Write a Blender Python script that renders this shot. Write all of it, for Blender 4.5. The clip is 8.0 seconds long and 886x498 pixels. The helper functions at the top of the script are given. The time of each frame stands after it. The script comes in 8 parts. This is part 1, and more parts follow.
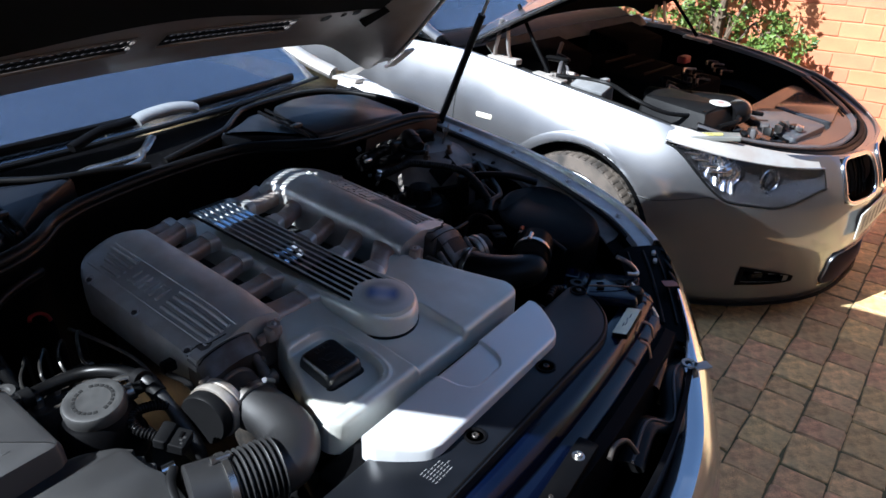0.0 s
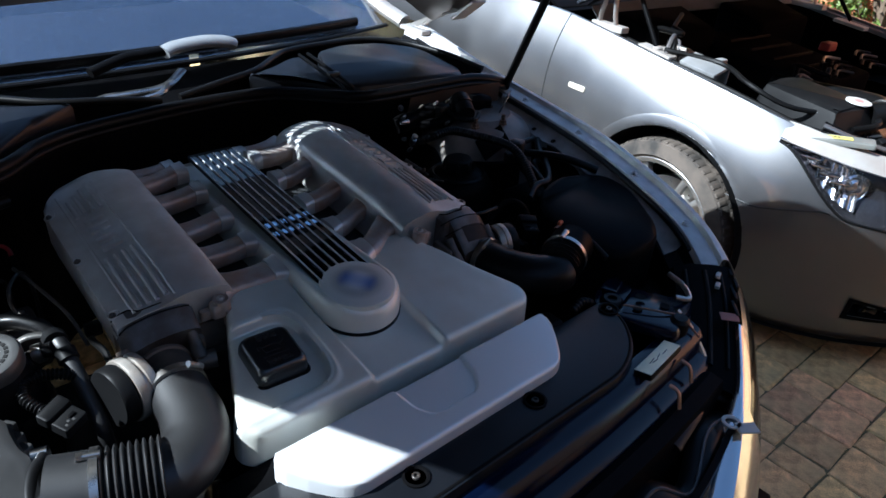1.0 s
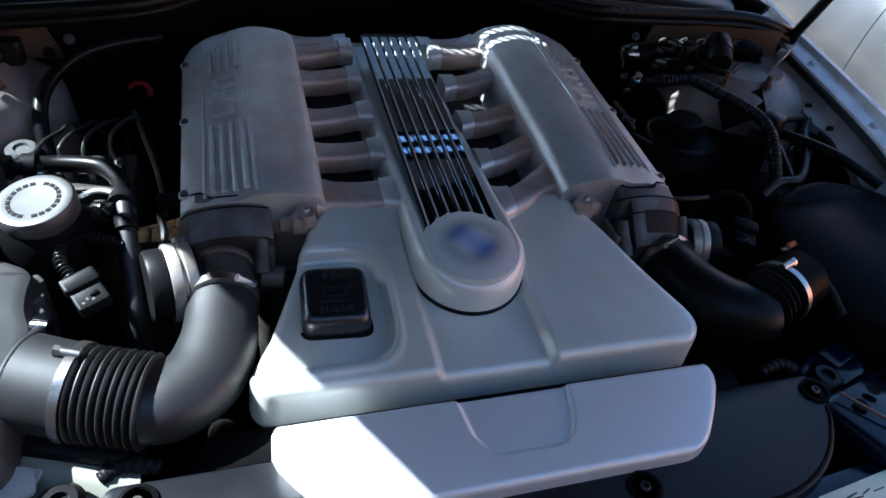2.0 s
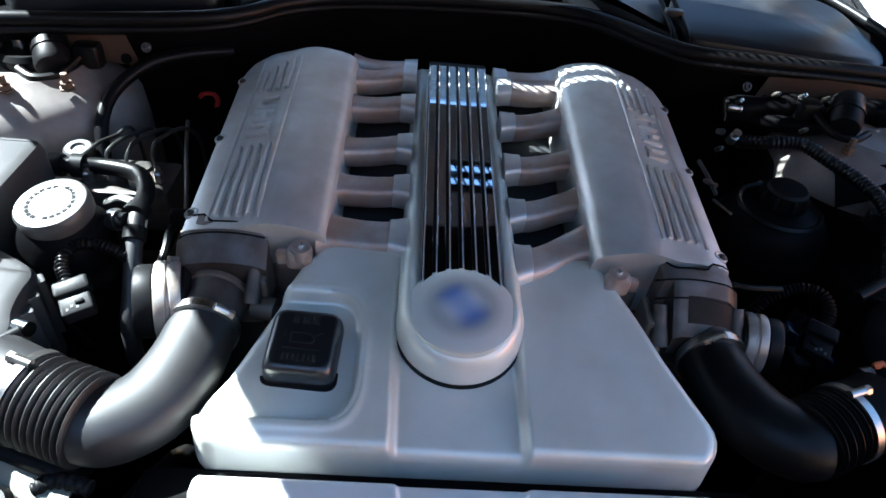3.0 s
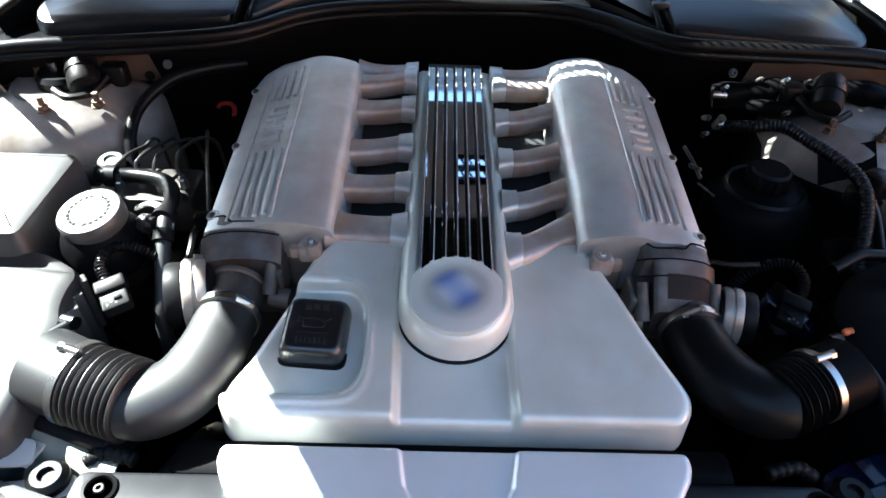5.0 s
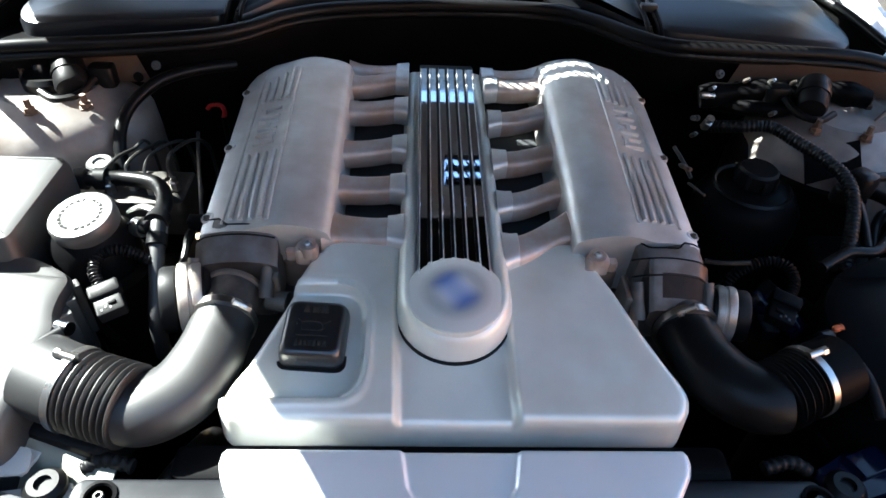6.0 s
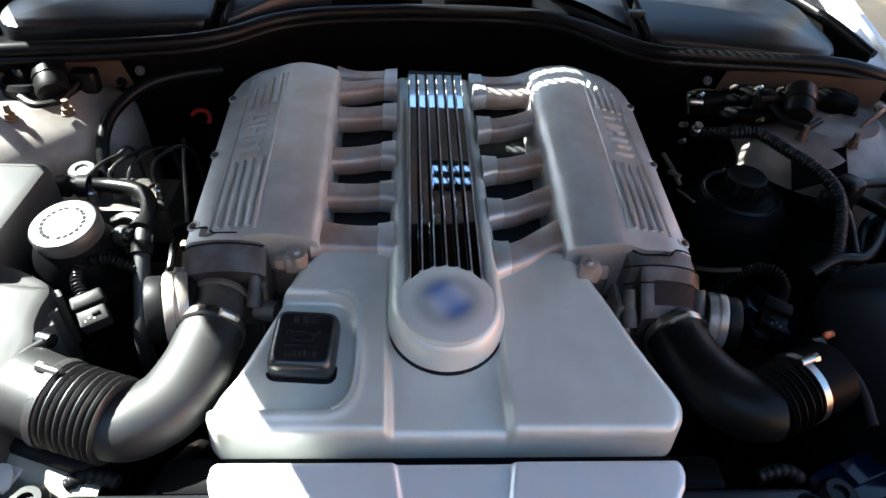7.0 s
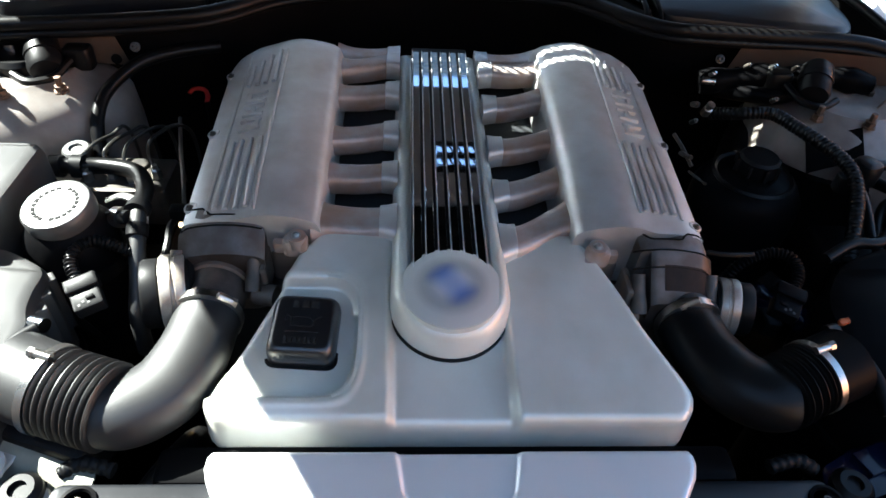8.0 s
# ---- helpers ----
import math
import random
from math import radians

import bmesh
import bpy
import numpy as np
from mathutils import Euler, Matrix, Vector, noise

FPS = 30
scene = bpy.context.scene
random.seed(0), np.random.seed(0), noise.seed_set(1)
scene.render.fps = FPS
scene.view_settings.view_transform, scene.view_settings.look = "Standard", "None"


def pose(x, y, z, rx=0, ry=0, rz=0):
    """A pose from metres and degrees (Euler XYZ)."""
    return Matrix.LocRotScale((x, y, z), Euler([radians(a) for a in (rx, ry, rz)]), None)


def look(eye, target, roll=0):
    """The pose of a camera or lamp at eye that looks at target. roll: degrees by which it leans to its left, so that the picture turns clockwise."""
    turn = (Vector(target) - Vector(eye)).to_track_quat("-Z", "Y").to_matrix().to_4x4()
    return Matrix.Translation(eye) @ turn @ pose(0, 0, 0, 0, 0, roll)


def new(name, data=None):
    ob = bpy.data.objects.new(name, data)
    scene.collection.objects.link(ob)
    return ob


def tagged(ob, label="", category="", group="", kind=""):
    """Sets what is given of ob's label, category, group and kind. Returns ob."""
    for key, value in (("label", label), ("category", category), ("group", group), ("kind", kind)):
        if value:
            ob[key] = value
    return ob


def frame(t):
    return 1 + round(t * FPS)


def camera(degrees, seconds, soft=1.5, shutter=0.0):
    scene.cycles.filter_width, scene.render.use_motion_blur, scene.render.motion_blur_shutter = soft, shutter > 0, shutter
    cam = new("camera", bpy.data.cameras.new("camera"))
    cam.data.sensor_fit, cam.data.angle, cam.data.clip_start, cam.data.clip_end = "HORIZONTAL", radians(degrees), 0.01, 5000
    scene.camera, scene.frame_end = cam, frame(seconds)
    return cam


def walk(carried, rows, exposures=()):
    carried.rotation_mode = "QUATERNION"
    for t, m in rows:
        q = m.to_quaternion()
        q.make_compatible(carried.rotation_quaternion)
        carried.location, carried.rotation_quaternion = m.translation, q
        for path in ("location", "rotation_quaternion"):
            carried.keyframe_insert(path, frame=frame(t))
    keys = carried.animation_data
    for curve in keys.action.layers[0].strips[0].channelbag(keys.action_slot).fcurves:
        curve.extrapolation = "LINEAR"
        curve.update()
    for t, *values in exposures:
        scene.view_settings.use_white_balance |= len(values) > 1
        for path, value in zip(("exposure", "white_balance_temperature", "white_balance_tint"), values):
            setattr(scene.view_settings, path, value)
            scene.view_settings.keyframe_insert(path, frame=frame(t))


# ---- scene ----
cam = camera(67.0, 8.0, soft=1.6)
PATH = [
    (0, (-0.776, -0.79, 1.556), (0.649, 0.27, 0.636), 0.8),
    (0.5, (-0.678, -0.767, 1.538), (0.75, 0.259, 0.584), 0.3),
    (1, (-0.492, -0.794, 1.499), (0.679, 0.464, 0.476), 3.8),
    (1.5, (-0.35, -0.769, 1.462), (0.481, 0.622, 0.29), 7.2),
    (2, (-0.253, -0.643, 1.41), (0.302, 0.8, 0.14), 9.0),
    (2.2, (-0.211, -0.596, 1.4), (0.232, 0.87, 0.114), 9.0),
    (3.3, (-0.027, -0.58, 1.434), (0.012, 0.947, 0.144), 5.4),
    (3.5, (-0.012, -0.591, 1.439), (-0.008, 0.932, 0.143), 4.7),
    (4, (-0.009, -0.605, 1.458), (-0.057, 0.917, 0.162), 2.7),
    (4.5, (-0.018, -0.629, 1.469), (-0.036, 0.889, 0.167), 2.0),
    (5, (-0.03, -0.639, 1.473), (0.001, 0.868, 0.158), 2.3),
    (6.5, (-0.059, -0.637, 1.476), (0.057, 0.867, 0.162), 3.9),
    (7, (-0.061, -0.628, 1.474), (0.078, 0.882, 0.17), 4.3),
    (7.5, (-0.06, -0.613, 1.472), (0.075, 0.895, 0.165), 3.9),
    (8, (-0.061, -0.608, 1.458), (0.071, 0.867, 0.114), 4.4),
]
EXPOSURES = [(0.0, 1.58, 5450, 7), (1.0, 1.52, 5300, 4), (1.6, 1.92, 5250, 3), (2.2, 2.60, 5200, 2), (3.3, 3.26, 5550, 0), (4.0, 3.48, 5750, 0), (5.2, 3.64, 5900, 0), (6.6, 3.50, 6050, 0), (7.5, 3.23, 6100, 0), (8.0, 3.31, 6100, 0)]
walk(cam, [(t, look(eye, target, roll)) for t, eye, target, roll in PATH], EXPOSURES)

# ---- daylight ----
SUN_TO = Vector((-0.95, 0.46, 1.0)).normalized()
sun = new("sun", bpy.data.lights.new("sun", "SUN"))
sun.data.energy, sun.data.angle, sun.data.color = 5.0, radians(0.53), (1.0, 0.95, 0.88)
sun.matrix_basis = look(SUN_TO * 30, (0, 0, 0))
world = bpy.data.worlds.new("sky")
scene.world = world
world.use_nodes = True
wt = world.node_tree
sky = wt.nodes.new("ShaderNodeTexSky")
sky.sky_type, sky.sun_disc = "NISHITA", False
sky.sun_elevation = math.asin(SUN_TO.z)
sky.sun_rotation = math.atan2(SUN_TO.x, SUN_TO.y)
background = wt.nodes["Background"]
wt.links.new(sky.outputs[0], background.inputs[0])
background.inputs[1].default_value = 0.068


# ---- materials ----
def material(name, color, rough=0.5, metal=0.0, vary=0.25, fine=300.0, coarse=12.0, bump=0.15, bump_scale=None,
             coat=0.0, dust=0.0, dust_color=(0.30, 0.26, 0.21), dust_scale=9.0, by_piece=0.0, specular=0.5):
    """Grain and blotches at two scales over one base colour, with fine relief and dust in patches."""
    m = bpy.data.materials.new(name)
    m.use_nodes = True
    nt = m.node_tree
    n, link = nt.nodes, nt.links.new
    shader = n["Principled BSDF"]
    place = n.new("ShaderNodeTexCoord")
    big, small = n.new("ShaderNodeTexNoise"), n.new("ShaderNodeTexNoise")
    for node, size, detail in ((big, coarse, 5), (small, fine, 3)):
        node.inputs["Scale"].default_value, node.inputs["Detail"].default_value = size, detail
        link(place.outputs["Object"], node.inputs["Vector"])
    mean = n.new("ShaderNodeMath")
    mean.operation = "MULTIPLY_ADD"
    mean.inputs[1].default_value, mean.inputs[2].default_value = 0.35, 0.0
    link(small.outputs["Fac"], mean.inputs[0])
    total = n.new("ShaderNodeMath")
    total.operation = "MULTIPLY_ADD"
    total.inputs[1].default_value = 0.65
    link(big.outputs["Fac"], total.inputs[0])
    link(mean.outputs[0], total.inputs[2])
    ramp = n.new("ShaderNodeValToRGB")
    lo, hi = [tuple(min(1.0, c * f) for c in color) + (1,) for f in (1 - vary, 1 + vary)]
    ramp.color_ramp.elements[0].position, ramp.color_ramp.elements[1].position = 0.32, 0.68
    ramp.color_ramp.elements[0].color, ramp.color_ramp.elements[1].color = lo, hi
    link(total.outputs[0], ramp.inputs[0])
    colour = ramp.outputs[0]
    if by_piece:
        info, island, both = n.new("ShaderNodeObjectInfo"), n.new("ShaderNodeNewGeometry"), n.new("ShaderNodeMath")
        add = n.new("ShaderNodeMath")
        add.operation, both.operation = "ADD", "FRACT"
        link(info.outputs["Random"], add.inputs[0])
        link(island.outputs["Random Per Island"], add.inputs[1])
        link(add.outputs[0], both.inputs[0])
        hsv = n.new("ShaderNodeHueSaturation")
        value = n.new("ShaderNodeMapRange")
        value.inputs[3].default_value, value.inputs[4].default_value = 1 - by_piece, 1 + by_piece
        link(both.outputs[0], value.inputs[0])
        link(value.outputs[0], hsv.inputs["Value"])
        hue = n.new("ShaderNodeMapRange")
        hue.inputs[3].default_value, hue.inputs[4].default_value = 0.5 + 0.02 * by_piece / 0.3, 0.5 - 0.02 * by_piece / 0.3
        shift = n.new("ShaderNodeMath")
        shift.operation = "FRACT"
        times = n.new("ShaderNodeMath")
        times.operation, times.inputs[1].default_value = "MULTIPLY", 7.31
        link(both.outputs[0], times.inputs[0])
        link(times.outputs[0], shift.inputs[0])
        link(shift.outputs[0], hue.inputs[0])
        link(hue.outputs[0], hsv.inputs["Hue"])
        link(colour, hsv.inputs["Color"])
        colour = hsv.outputs[0]
    rough_out = n.new("ShaderNodeMapRange")
    rough_out.inputs[1].default_value, rough_out.inputs[2].default_value = 0.3, 0.7
    rough_out.inputs[3].default_value, rough_out.inputs[4].default_value = max(0.02, rough * 0.85), min(1.0, rough * 1.15)
    link(total.outputs[0], rough_out.inputs[0])
    if dust:
        cloud = n.new("ShaderNodeTexNoise")
        cloud.inputs["Scale"].default_value, cloud.inputs["Detail"].default_value = dust_scale, 8
        link(place.outputs["Object"], cloud.inputs["Vector"])
        amount = n.new("ShaderNodeMapRange")
        amount.inputs[1].default_value, amount.inputs[2].default_value = 0.44 - 0.14 * dust, 0.72 - 0.10 * dust
        amount.inputs[3].default_value, amount.inputs[4].default_value = 0.0, dust
        link(cloud.outputs["Fac"], amount.inputs[0])
        mix = n.new("ShaderNodeMix")
        mix.data_type = "RGBA"
        link(amount.outputs[0], mix.inputs["Factor"])
        link(colour, mix.inputs["A"])
        mix.inputs["B"].default_value = dust_color + (1,)
        colour = mix.outputs["Result"]
    link(colour, shader.inputs["Base Color"])
    link(rough_out.outputs[0], shader.inputs["Roughness"])
    shader.inputs["Metallic"].default_value = metal
    shader.inputs["Specular IOR Level"].default_value = specular
    shader.inputs["Coat Weight"].default_value = coat
    shader.inputs["Coat Roughness"].default_value = 0.04
    if bump:
        relief = n.new("ShaderNodeBump")
        relief.inputs["Strength"].default_value, relief.inputs["Distance"].default_value = bump, min(0.001, 0.14 / (bump_scale or fine))
        grain = small
        if bump_scale:
            grain = n.new("ShaderNodeTexNoise")
            grain.inputs["Scale"].default_value, grain.inputs["Detail"].default_value = bump_scale, 4
            link(place.outputs["Object"], grain.inputs["Vector"])
        link(grain.outputs["Fac"], relief.inputs["Height"])
        link(relief.outputs[0], shader.inputs["Normal"])
    return m


def clear_glass(name, tint=(0.9, 0.95, 0.95), rough=0.01):
    m = bpy.data.materials.new(name)
    m.use_nodes = True
    shader = m.node_tree.nodes["Principled BSDF"]
    shader.inputs["Base Color"].default_value = tint + (1,)
    shader.inputs["Roughness"].default_value = rough
    shader.inputs["Transmission Weight"].default_value = 1.0
    shader.inputs["IOR"].default_value = 1.5
    shader.inputs["Coat Weight"].default_value = 1.0
    shader.inputs["Coat IOR"].default_value = 1.8
    shader.inputs["Coat Roughness"].default_value = 0.02
    return m


CAST = material("cast_silver_paint", (0.56, 0.565, 0.555), 0.44, 0.55, 0.10, 900, 14, 0.6, 700, dust=0.5, dust_color=(0.36, 0.33, 0.30), dust_scale=24)
CAST_DUSTY = material("cast_silver_paint_dusty", (0.42, 0.41, 0.41), 0.48, 0.45, 0.2, 900, 18, 0.6, 700, dust=0.95, dust_color=(0.34, 0.23, 0.175), dust_scale=22)
CAST_DIRTY = material("cast_metal_grimy", (0.15, 0.135, 0.12), 0.55, 0.45, 0.35, 700, 30, 0.5, 500, dust=0.6, dust_color=(0.23, 0.17, 0.13), dust_scale=30)
SATIN = material("satin_silver_plastic", (0.70, 0.72, 0.67), 0.36, 0.30, 0.08, 1200, 8, 0.12, 1500, dust=0.55, dust_color=(0.52, 0.50, 0.42), dust_scale=11)
SATIN_PANEL = material("satin_silver_panel", (0.71, 0.72, 0.73), 0.34, 0.35, 0.04, 1200, 8, 0.1, 1500)
GLOSS_BLACK = material("gloss_black_trim", (0.012, 0.012, 0.014), 0.09, 0.0, 0.2, 900, 20, 0.02)
CHROME = material("polished_metal", (0.75, 0.76, 0.78), 0.14, 1.0, 0.06, 500, 40, 0.03)
STEEL = material("bright_steel", (0.52, 0.51, 0.49), 0.3, 1.0, 0.2, 500, 60, 0.1, dust=0.25, dust_color=(0.24, 0.15, 0.09), dust_scale=60)
BLACK_PLASTIC = material("black_plastic", (0.003, 0.003, 0.0034), 0.42, 0.0, 0.3, 1400, 15, 0.2, 1600, dust=0.015, dust_color=(0.04, 0.036, 0.033), specular=0.035)
GRAIN_PLASTIC = material("grained_black_plastic", (0.006, 0.0061, 0.0066), 0.46, 0.0, 0.25, 1800, 15, 0.35, 1300, dust=0.12, dust_color=(0.018, 0.0175, 0.0175), specular=0.13)
SATIN_BLACK = material("satin_black_plastic", (0.0045, 0.0055, 0.008), 0.34, 0.0, 0.25, 1500, 12, 0.1, 1600, dust=0.06, dust_color=(0.025, 0.026, 0.028), specular=0.38)
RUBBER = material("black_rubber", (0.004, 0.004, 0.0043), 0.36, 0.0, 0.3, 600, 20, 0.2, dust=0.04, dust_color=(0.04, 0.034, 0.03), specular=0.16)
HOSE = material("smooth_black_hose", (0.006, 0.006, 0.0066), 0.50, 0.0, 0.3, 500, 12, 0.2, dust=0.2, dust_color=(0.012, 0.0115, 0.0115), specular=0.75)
# dusty plastic of the sunny side, greyed further to help the sun's glare
DUSTY_SUNLIT_PLASTIC = material("dusty_sunlit_black_plastic", (0.015, 0.015, 0.016), 0.54, 0.0, 0.3, 1500, 14, 0.3, 1300, dust=0.45, dust_color=(0.032, 0.031, 0.029), specular=1.0)
RUST = material("rusty_steel", (0.13, 0.085, 0.06), 0.6, 0.5, 0.4, 500, 60, 0.4)
DARK_METAL = material("dark_bare_metal", (0.07, 0.067, 0.063), 0.45, 0.7, 0.4, 500, 40, 0.3, dust=0.4, dust_color=(0.14, 0.10, 0.075), dust_scale=40)
PAINT = material("silver_car_paint", (0.58, 0.585, 0.60), 0.17, 0.97, 0.03, 2500, 6, 0.03, 2500, coat=0.8)
PAINT_DULL = material("silver_paint_inner_body", (0.40, 0.385, 0.365), 0.42, 0.25, 0.08, 900, 9, 0.1, dust=0.5, dust_color=(0.27, 0.205, 0.16), dust_scale=12)
# silver inner paint, browned and darkened to carry the bonnet's own shade
INNER_SKIN = material("shaded_inner_bonnet_paint", (0.215, 0.195, 0.185), 0.42, 0.25, 0.08, 900, 9, 0.1, dust=0.5, dust_color=(0.14, 0.108, 0.088), dust_scale=12)
TOWER_PAINT = material("dirty_silver_body_paint", (0.27, 0.25, 0.235), 0.45, 0.15, 0.2, 900, 9, 0.1, dust=0.85, dust_color=(0.075, 0.055, 0.042), dust_scale=10)
BROWN_PRIMER = material("brown_stained_paint", (0.155, 0.105, 0.075), 0.5, 0.1, 0.25, 900, 14, 0.1, dust=0.6, dust_color=(0.10, 0.062, 0.042), dust_scale=12)
PAINT_GREY = material("grey_silver_car_paint", (0.168, 0.170, 0.179), 0.44, 0.94, 0.04, 2500, 6, 0.05, 2500, coat=0.9)
for paint in (PAINT, PAINT_GREY):
    paint.node_tree.nodes["Principled BSDF"].inputs["Coat IOR"].default_value = 1.85
FLANGE = material("dull_silver_flange_paint", (0.62, 0.61, 0.60), 0.45, 0.22, 0.08, 900, 14, 0.08, dust=0.35, dust_color=(0.26, 0.22, 0.19), dust_scale=30, coat=0.2)
INNER_PAINT = material("dirty_inner_wing_paint", (0.30, 0.28, 0.265), 0.5, 0.2, 0.2, 900, 16, 0.1, dust=0.8, dust_color=(0.06, 0.045, 0.036), dust_scale=16)
DUSTY_PANEL = material("dusty_grey_panel", (0.045, 0.048, 0.055), 0.5, 0.0, 0.35, 900, 12, 0.2, dust=0.5, dust_color=(0.12, 0.09, 0.07), dust_scale=8)
BLUE_BLACK = material("dark_blue_black_gloss_panel", (0.0013, 0.0032, 0.013), 0.17, 0.0, 0.3, 700, 9, 0.03, dust=0.03, dust_color=(0.05, 0.045, 0.04), specular=0.3)
DUSTY_PANEL_PALE = material("pale_dusty_plastic", (0.20, 0.205, 0.21), 0.5, 0.0, 0.3, 900, 12, 0.2, dust=0.5, dust_color=(0.13, 0.12, 0.105), dust_scale=10)
GLOSS_DUSTY = material("glossy_dusty_cover_plastic", (0.018, 0.020, 0.025), 0.16, 0.0, 0.35, 900, 12, 0.08, dust=0.4, dust_color=(0.04, 0.039, 0.038), dust_scale=8, specular=0.35)
FOAM = material("grey_foam_lining", (0.016, 0.018, 0.021), 0.9, 0.0, 0.2, 800, 20, 0.4)
FELT = material("black_felt_lining", (0.006, 0.006, 0.006), 0.95, 0.0, 0.4, 700, 15, 0.5, specular=0.05)
DARK_RED = material("dusty_dark_red_plastic", (0.30, 0.012, 0.010), 0.5, 0.0, 0.15, 500, 20, 0.05)
ORANGE = material("orange_plastic", (0.5, 0.12, 0.04), 0.45, 0.0, 0.1, 500, 20, 0.05)
CAP_GREY = material("satin_dark_grey_cap", (0.0075, 0.008, 0.0095), 0.31, 0.0, 0.2, 900, 20, 0.2, specular=0.85)
CAP_WHITE = material("pale_grey_cap_plastic", (0.026, 0.026, 0.026), 0.46, 0.0, 0.25, 900, 30, 0.2, dust=0.4, dust_color=(0.045, 0.044, 0.042), dust_scale=60, specular=0.9)
CAP_PRINT = material("faint_grey_print", (0.016, 0.016, 0.016), 0.85, 0.0, 0.1, 500, 30, 0.0, specular=0.12)
PRINT_GREY = material("small_grey_print", (0.20, 0.20, 0.20), 0.6, 0.0, 0.1, 500, 30, 0.0)
OLIVE = material("olive_grey_plastic", (0.20, 0.195, 0.155), 0.5, 0.0, 0.2, 900, 12, 0.2)
MARK = material("pale_print", (0.45, 0.45, 0.43), 0.6, 0.0, 0.1, 500, 30, 0.0)
STICKER = material("cream_paper_label", (0.88, 0.84, 0.62), 0.5, 0.0, 0.08, 400, 40, 0.05)
YELLOW = material("yellow_label", (0.62, 0.55, 0.14), 0.5, 0.0, 0.06, 400, 40, 0.02)
INK = material("black_print", (0.02, 0.02, 0.02), 0.6, 0.0, 0.1, 500, 30, 0.0)
PLATE = material("pale_number_plate", (0.50, 0.50, 0.46), 0.4, 0.0, 0.04, 500, 30, 0.0)
GLASS = clear_glass("windscreen_glass")
SCREEN_GLASS = clear_glass("dusty_windscreen_glass", (0.50, 0.60, 0.80))
nt = SCREEN_GLASS.node_tree
film_noise, film_map, film_place = nt.nodes.new("ShaderNodeTexNoise"), nt.nodes.new("ShaderNodeMapRange"), nt.nodes.new("ShaderNodeTexCoord")
film_noise.inputs["Scale"].default_value, film_noise.inputs["Detail"].default_value = 170, 3
film_map.inputs[1].default_value, film_map.inputs[2].default_value = 0.60, 0.70
film_map.inputs[3].default_value, film_map.inputs[4].default_value = 0.985, 0.86
nt.links.new(film_place.outputs["Object"], film_noise.inputs["Vector"])
nt.links.new(film_noise.outputs["Fac"], film_map.inputs[0])
nt.nodes["Principled BSDF"].inputs["Coat IOR"].default_value = 2.2
nt.links.new(film_map.outputs[0], nt.nodes["Principled BSDF"].inputs["Transmission Weight"])
LENS = clear_glass("headlight_lens", (0.97, 0.98, 1.0))
LENS.node_tree.nodes["Principled BSDF"].inputs["Coat Weight"].default_value = 0.0
LENS.node_tree.nodes["Principled BSDF"].inputs["IOR"].default_value = 1.28
REFLECTOR = material("headlight_reflector", (0.8, 0.8, 0.82), 0.12, 1.0, 0.05, 300, 30, 0.02)
TYRE = material("tyre_rubber", (0.030, 0.027, 0.024), 0.7, 0.0, 0.3, 300, 15, 0.4, dust=0.75, dust_color=(0.115, 0.092, 0.073), dust_scale=14)
ALLOY = material("silver_alloy", (0.62, 0.62, 0.62), 0.3, 0.9, 0.06, 500, 15, 0.05)
AMBER = material("clear_marker_lens", (0.75, 0.68, 0.55), 0.15, 0.0, 0.08, 200, 40, 0.02)
BRICK = material("orange_brick", (0.57, 0.22, 0.105), 0.85, 0.0, 0.2, 160, 6, 0.8, 120, by_piece=0.10)
MORTAR = material("brick_mortar", (0.52, 0.225, 0.12), 0.95, 0.0, 0.2, 200, 8, 0.6)
PAVER = material("weathered_clay_paver", (0.60, 0.375, 0.175), 0.85, 0.0, 0.65, 230, 30, 1.0, 110, dust=0.6, dust_color=(0.46, 0.37, 0.18), dust_scale=9, by_piece=0.28)
JOINT = material("sandy_joint_soil", (0.14, 0.115, 0.065), 0.95, 0.0, 0.5, 200, 9, 0.7, dust=0.7, dust_color=(0.07, 0.085, 0.025), dust_scale=5)
DARK_LEAF = material("dark_tree_leaf", (0.018, 0.026, 0.012), 0.5, 0.0, 0.4, 60, 3, 0.1)
LEAF = material("green_leaf", (0.11, 0.17, 0.03), 0.5, 0.0, 0.45, 60, 3, 0.1, by_piece=0.2)
TWIG = material("brown_twig", (0.12, 0.085, 0.055), 0.85, 0.0, 0.3, 100, 10, 0.3)
MATT_BLACK = material("dull_black_plastic", (0.003, 0.003, 0.0032), 0.9, 0.0, 0.3, 900, 15, 0.2, specular=0.02)
CABIN = material("dark_cabin_trim", (0.006, 0.0062, 0.007), 0.8, 0.0, 0.2, 300, 10, 0.2, specular=0.05)


# ---- modelling helpers ----
def part(name, bm, mat, parent=None, label="", sharp=38):
    bmesh.ops.recalc_face_normals(bm, faces=bm.faces[:])
    me = bpy.data.meshes.new(name)
    bm.to_mesh(me)
    bm.free()
    me.materials.append(mat)
    me.shade_smooth()
    me.set_sharp_from_angle(angle=radians(sharp))
    ob = new(name, me)
    ob.parent = parent
    if label:
        tagged(ob, label)
    return ob


def thing(name, m, label, category, group="", kind=""):
    ob = new(name)
    ob.empty_display_size = 0.05
    ob.matrix_basis = m
    return tagged(ob, label, category, group, kind)


def solid(name, bm, mat, label, category, group="", kind="", sharp=38):
    return tagged(part(name, bm, mat, None, "", sharp), label, category, group, kind)


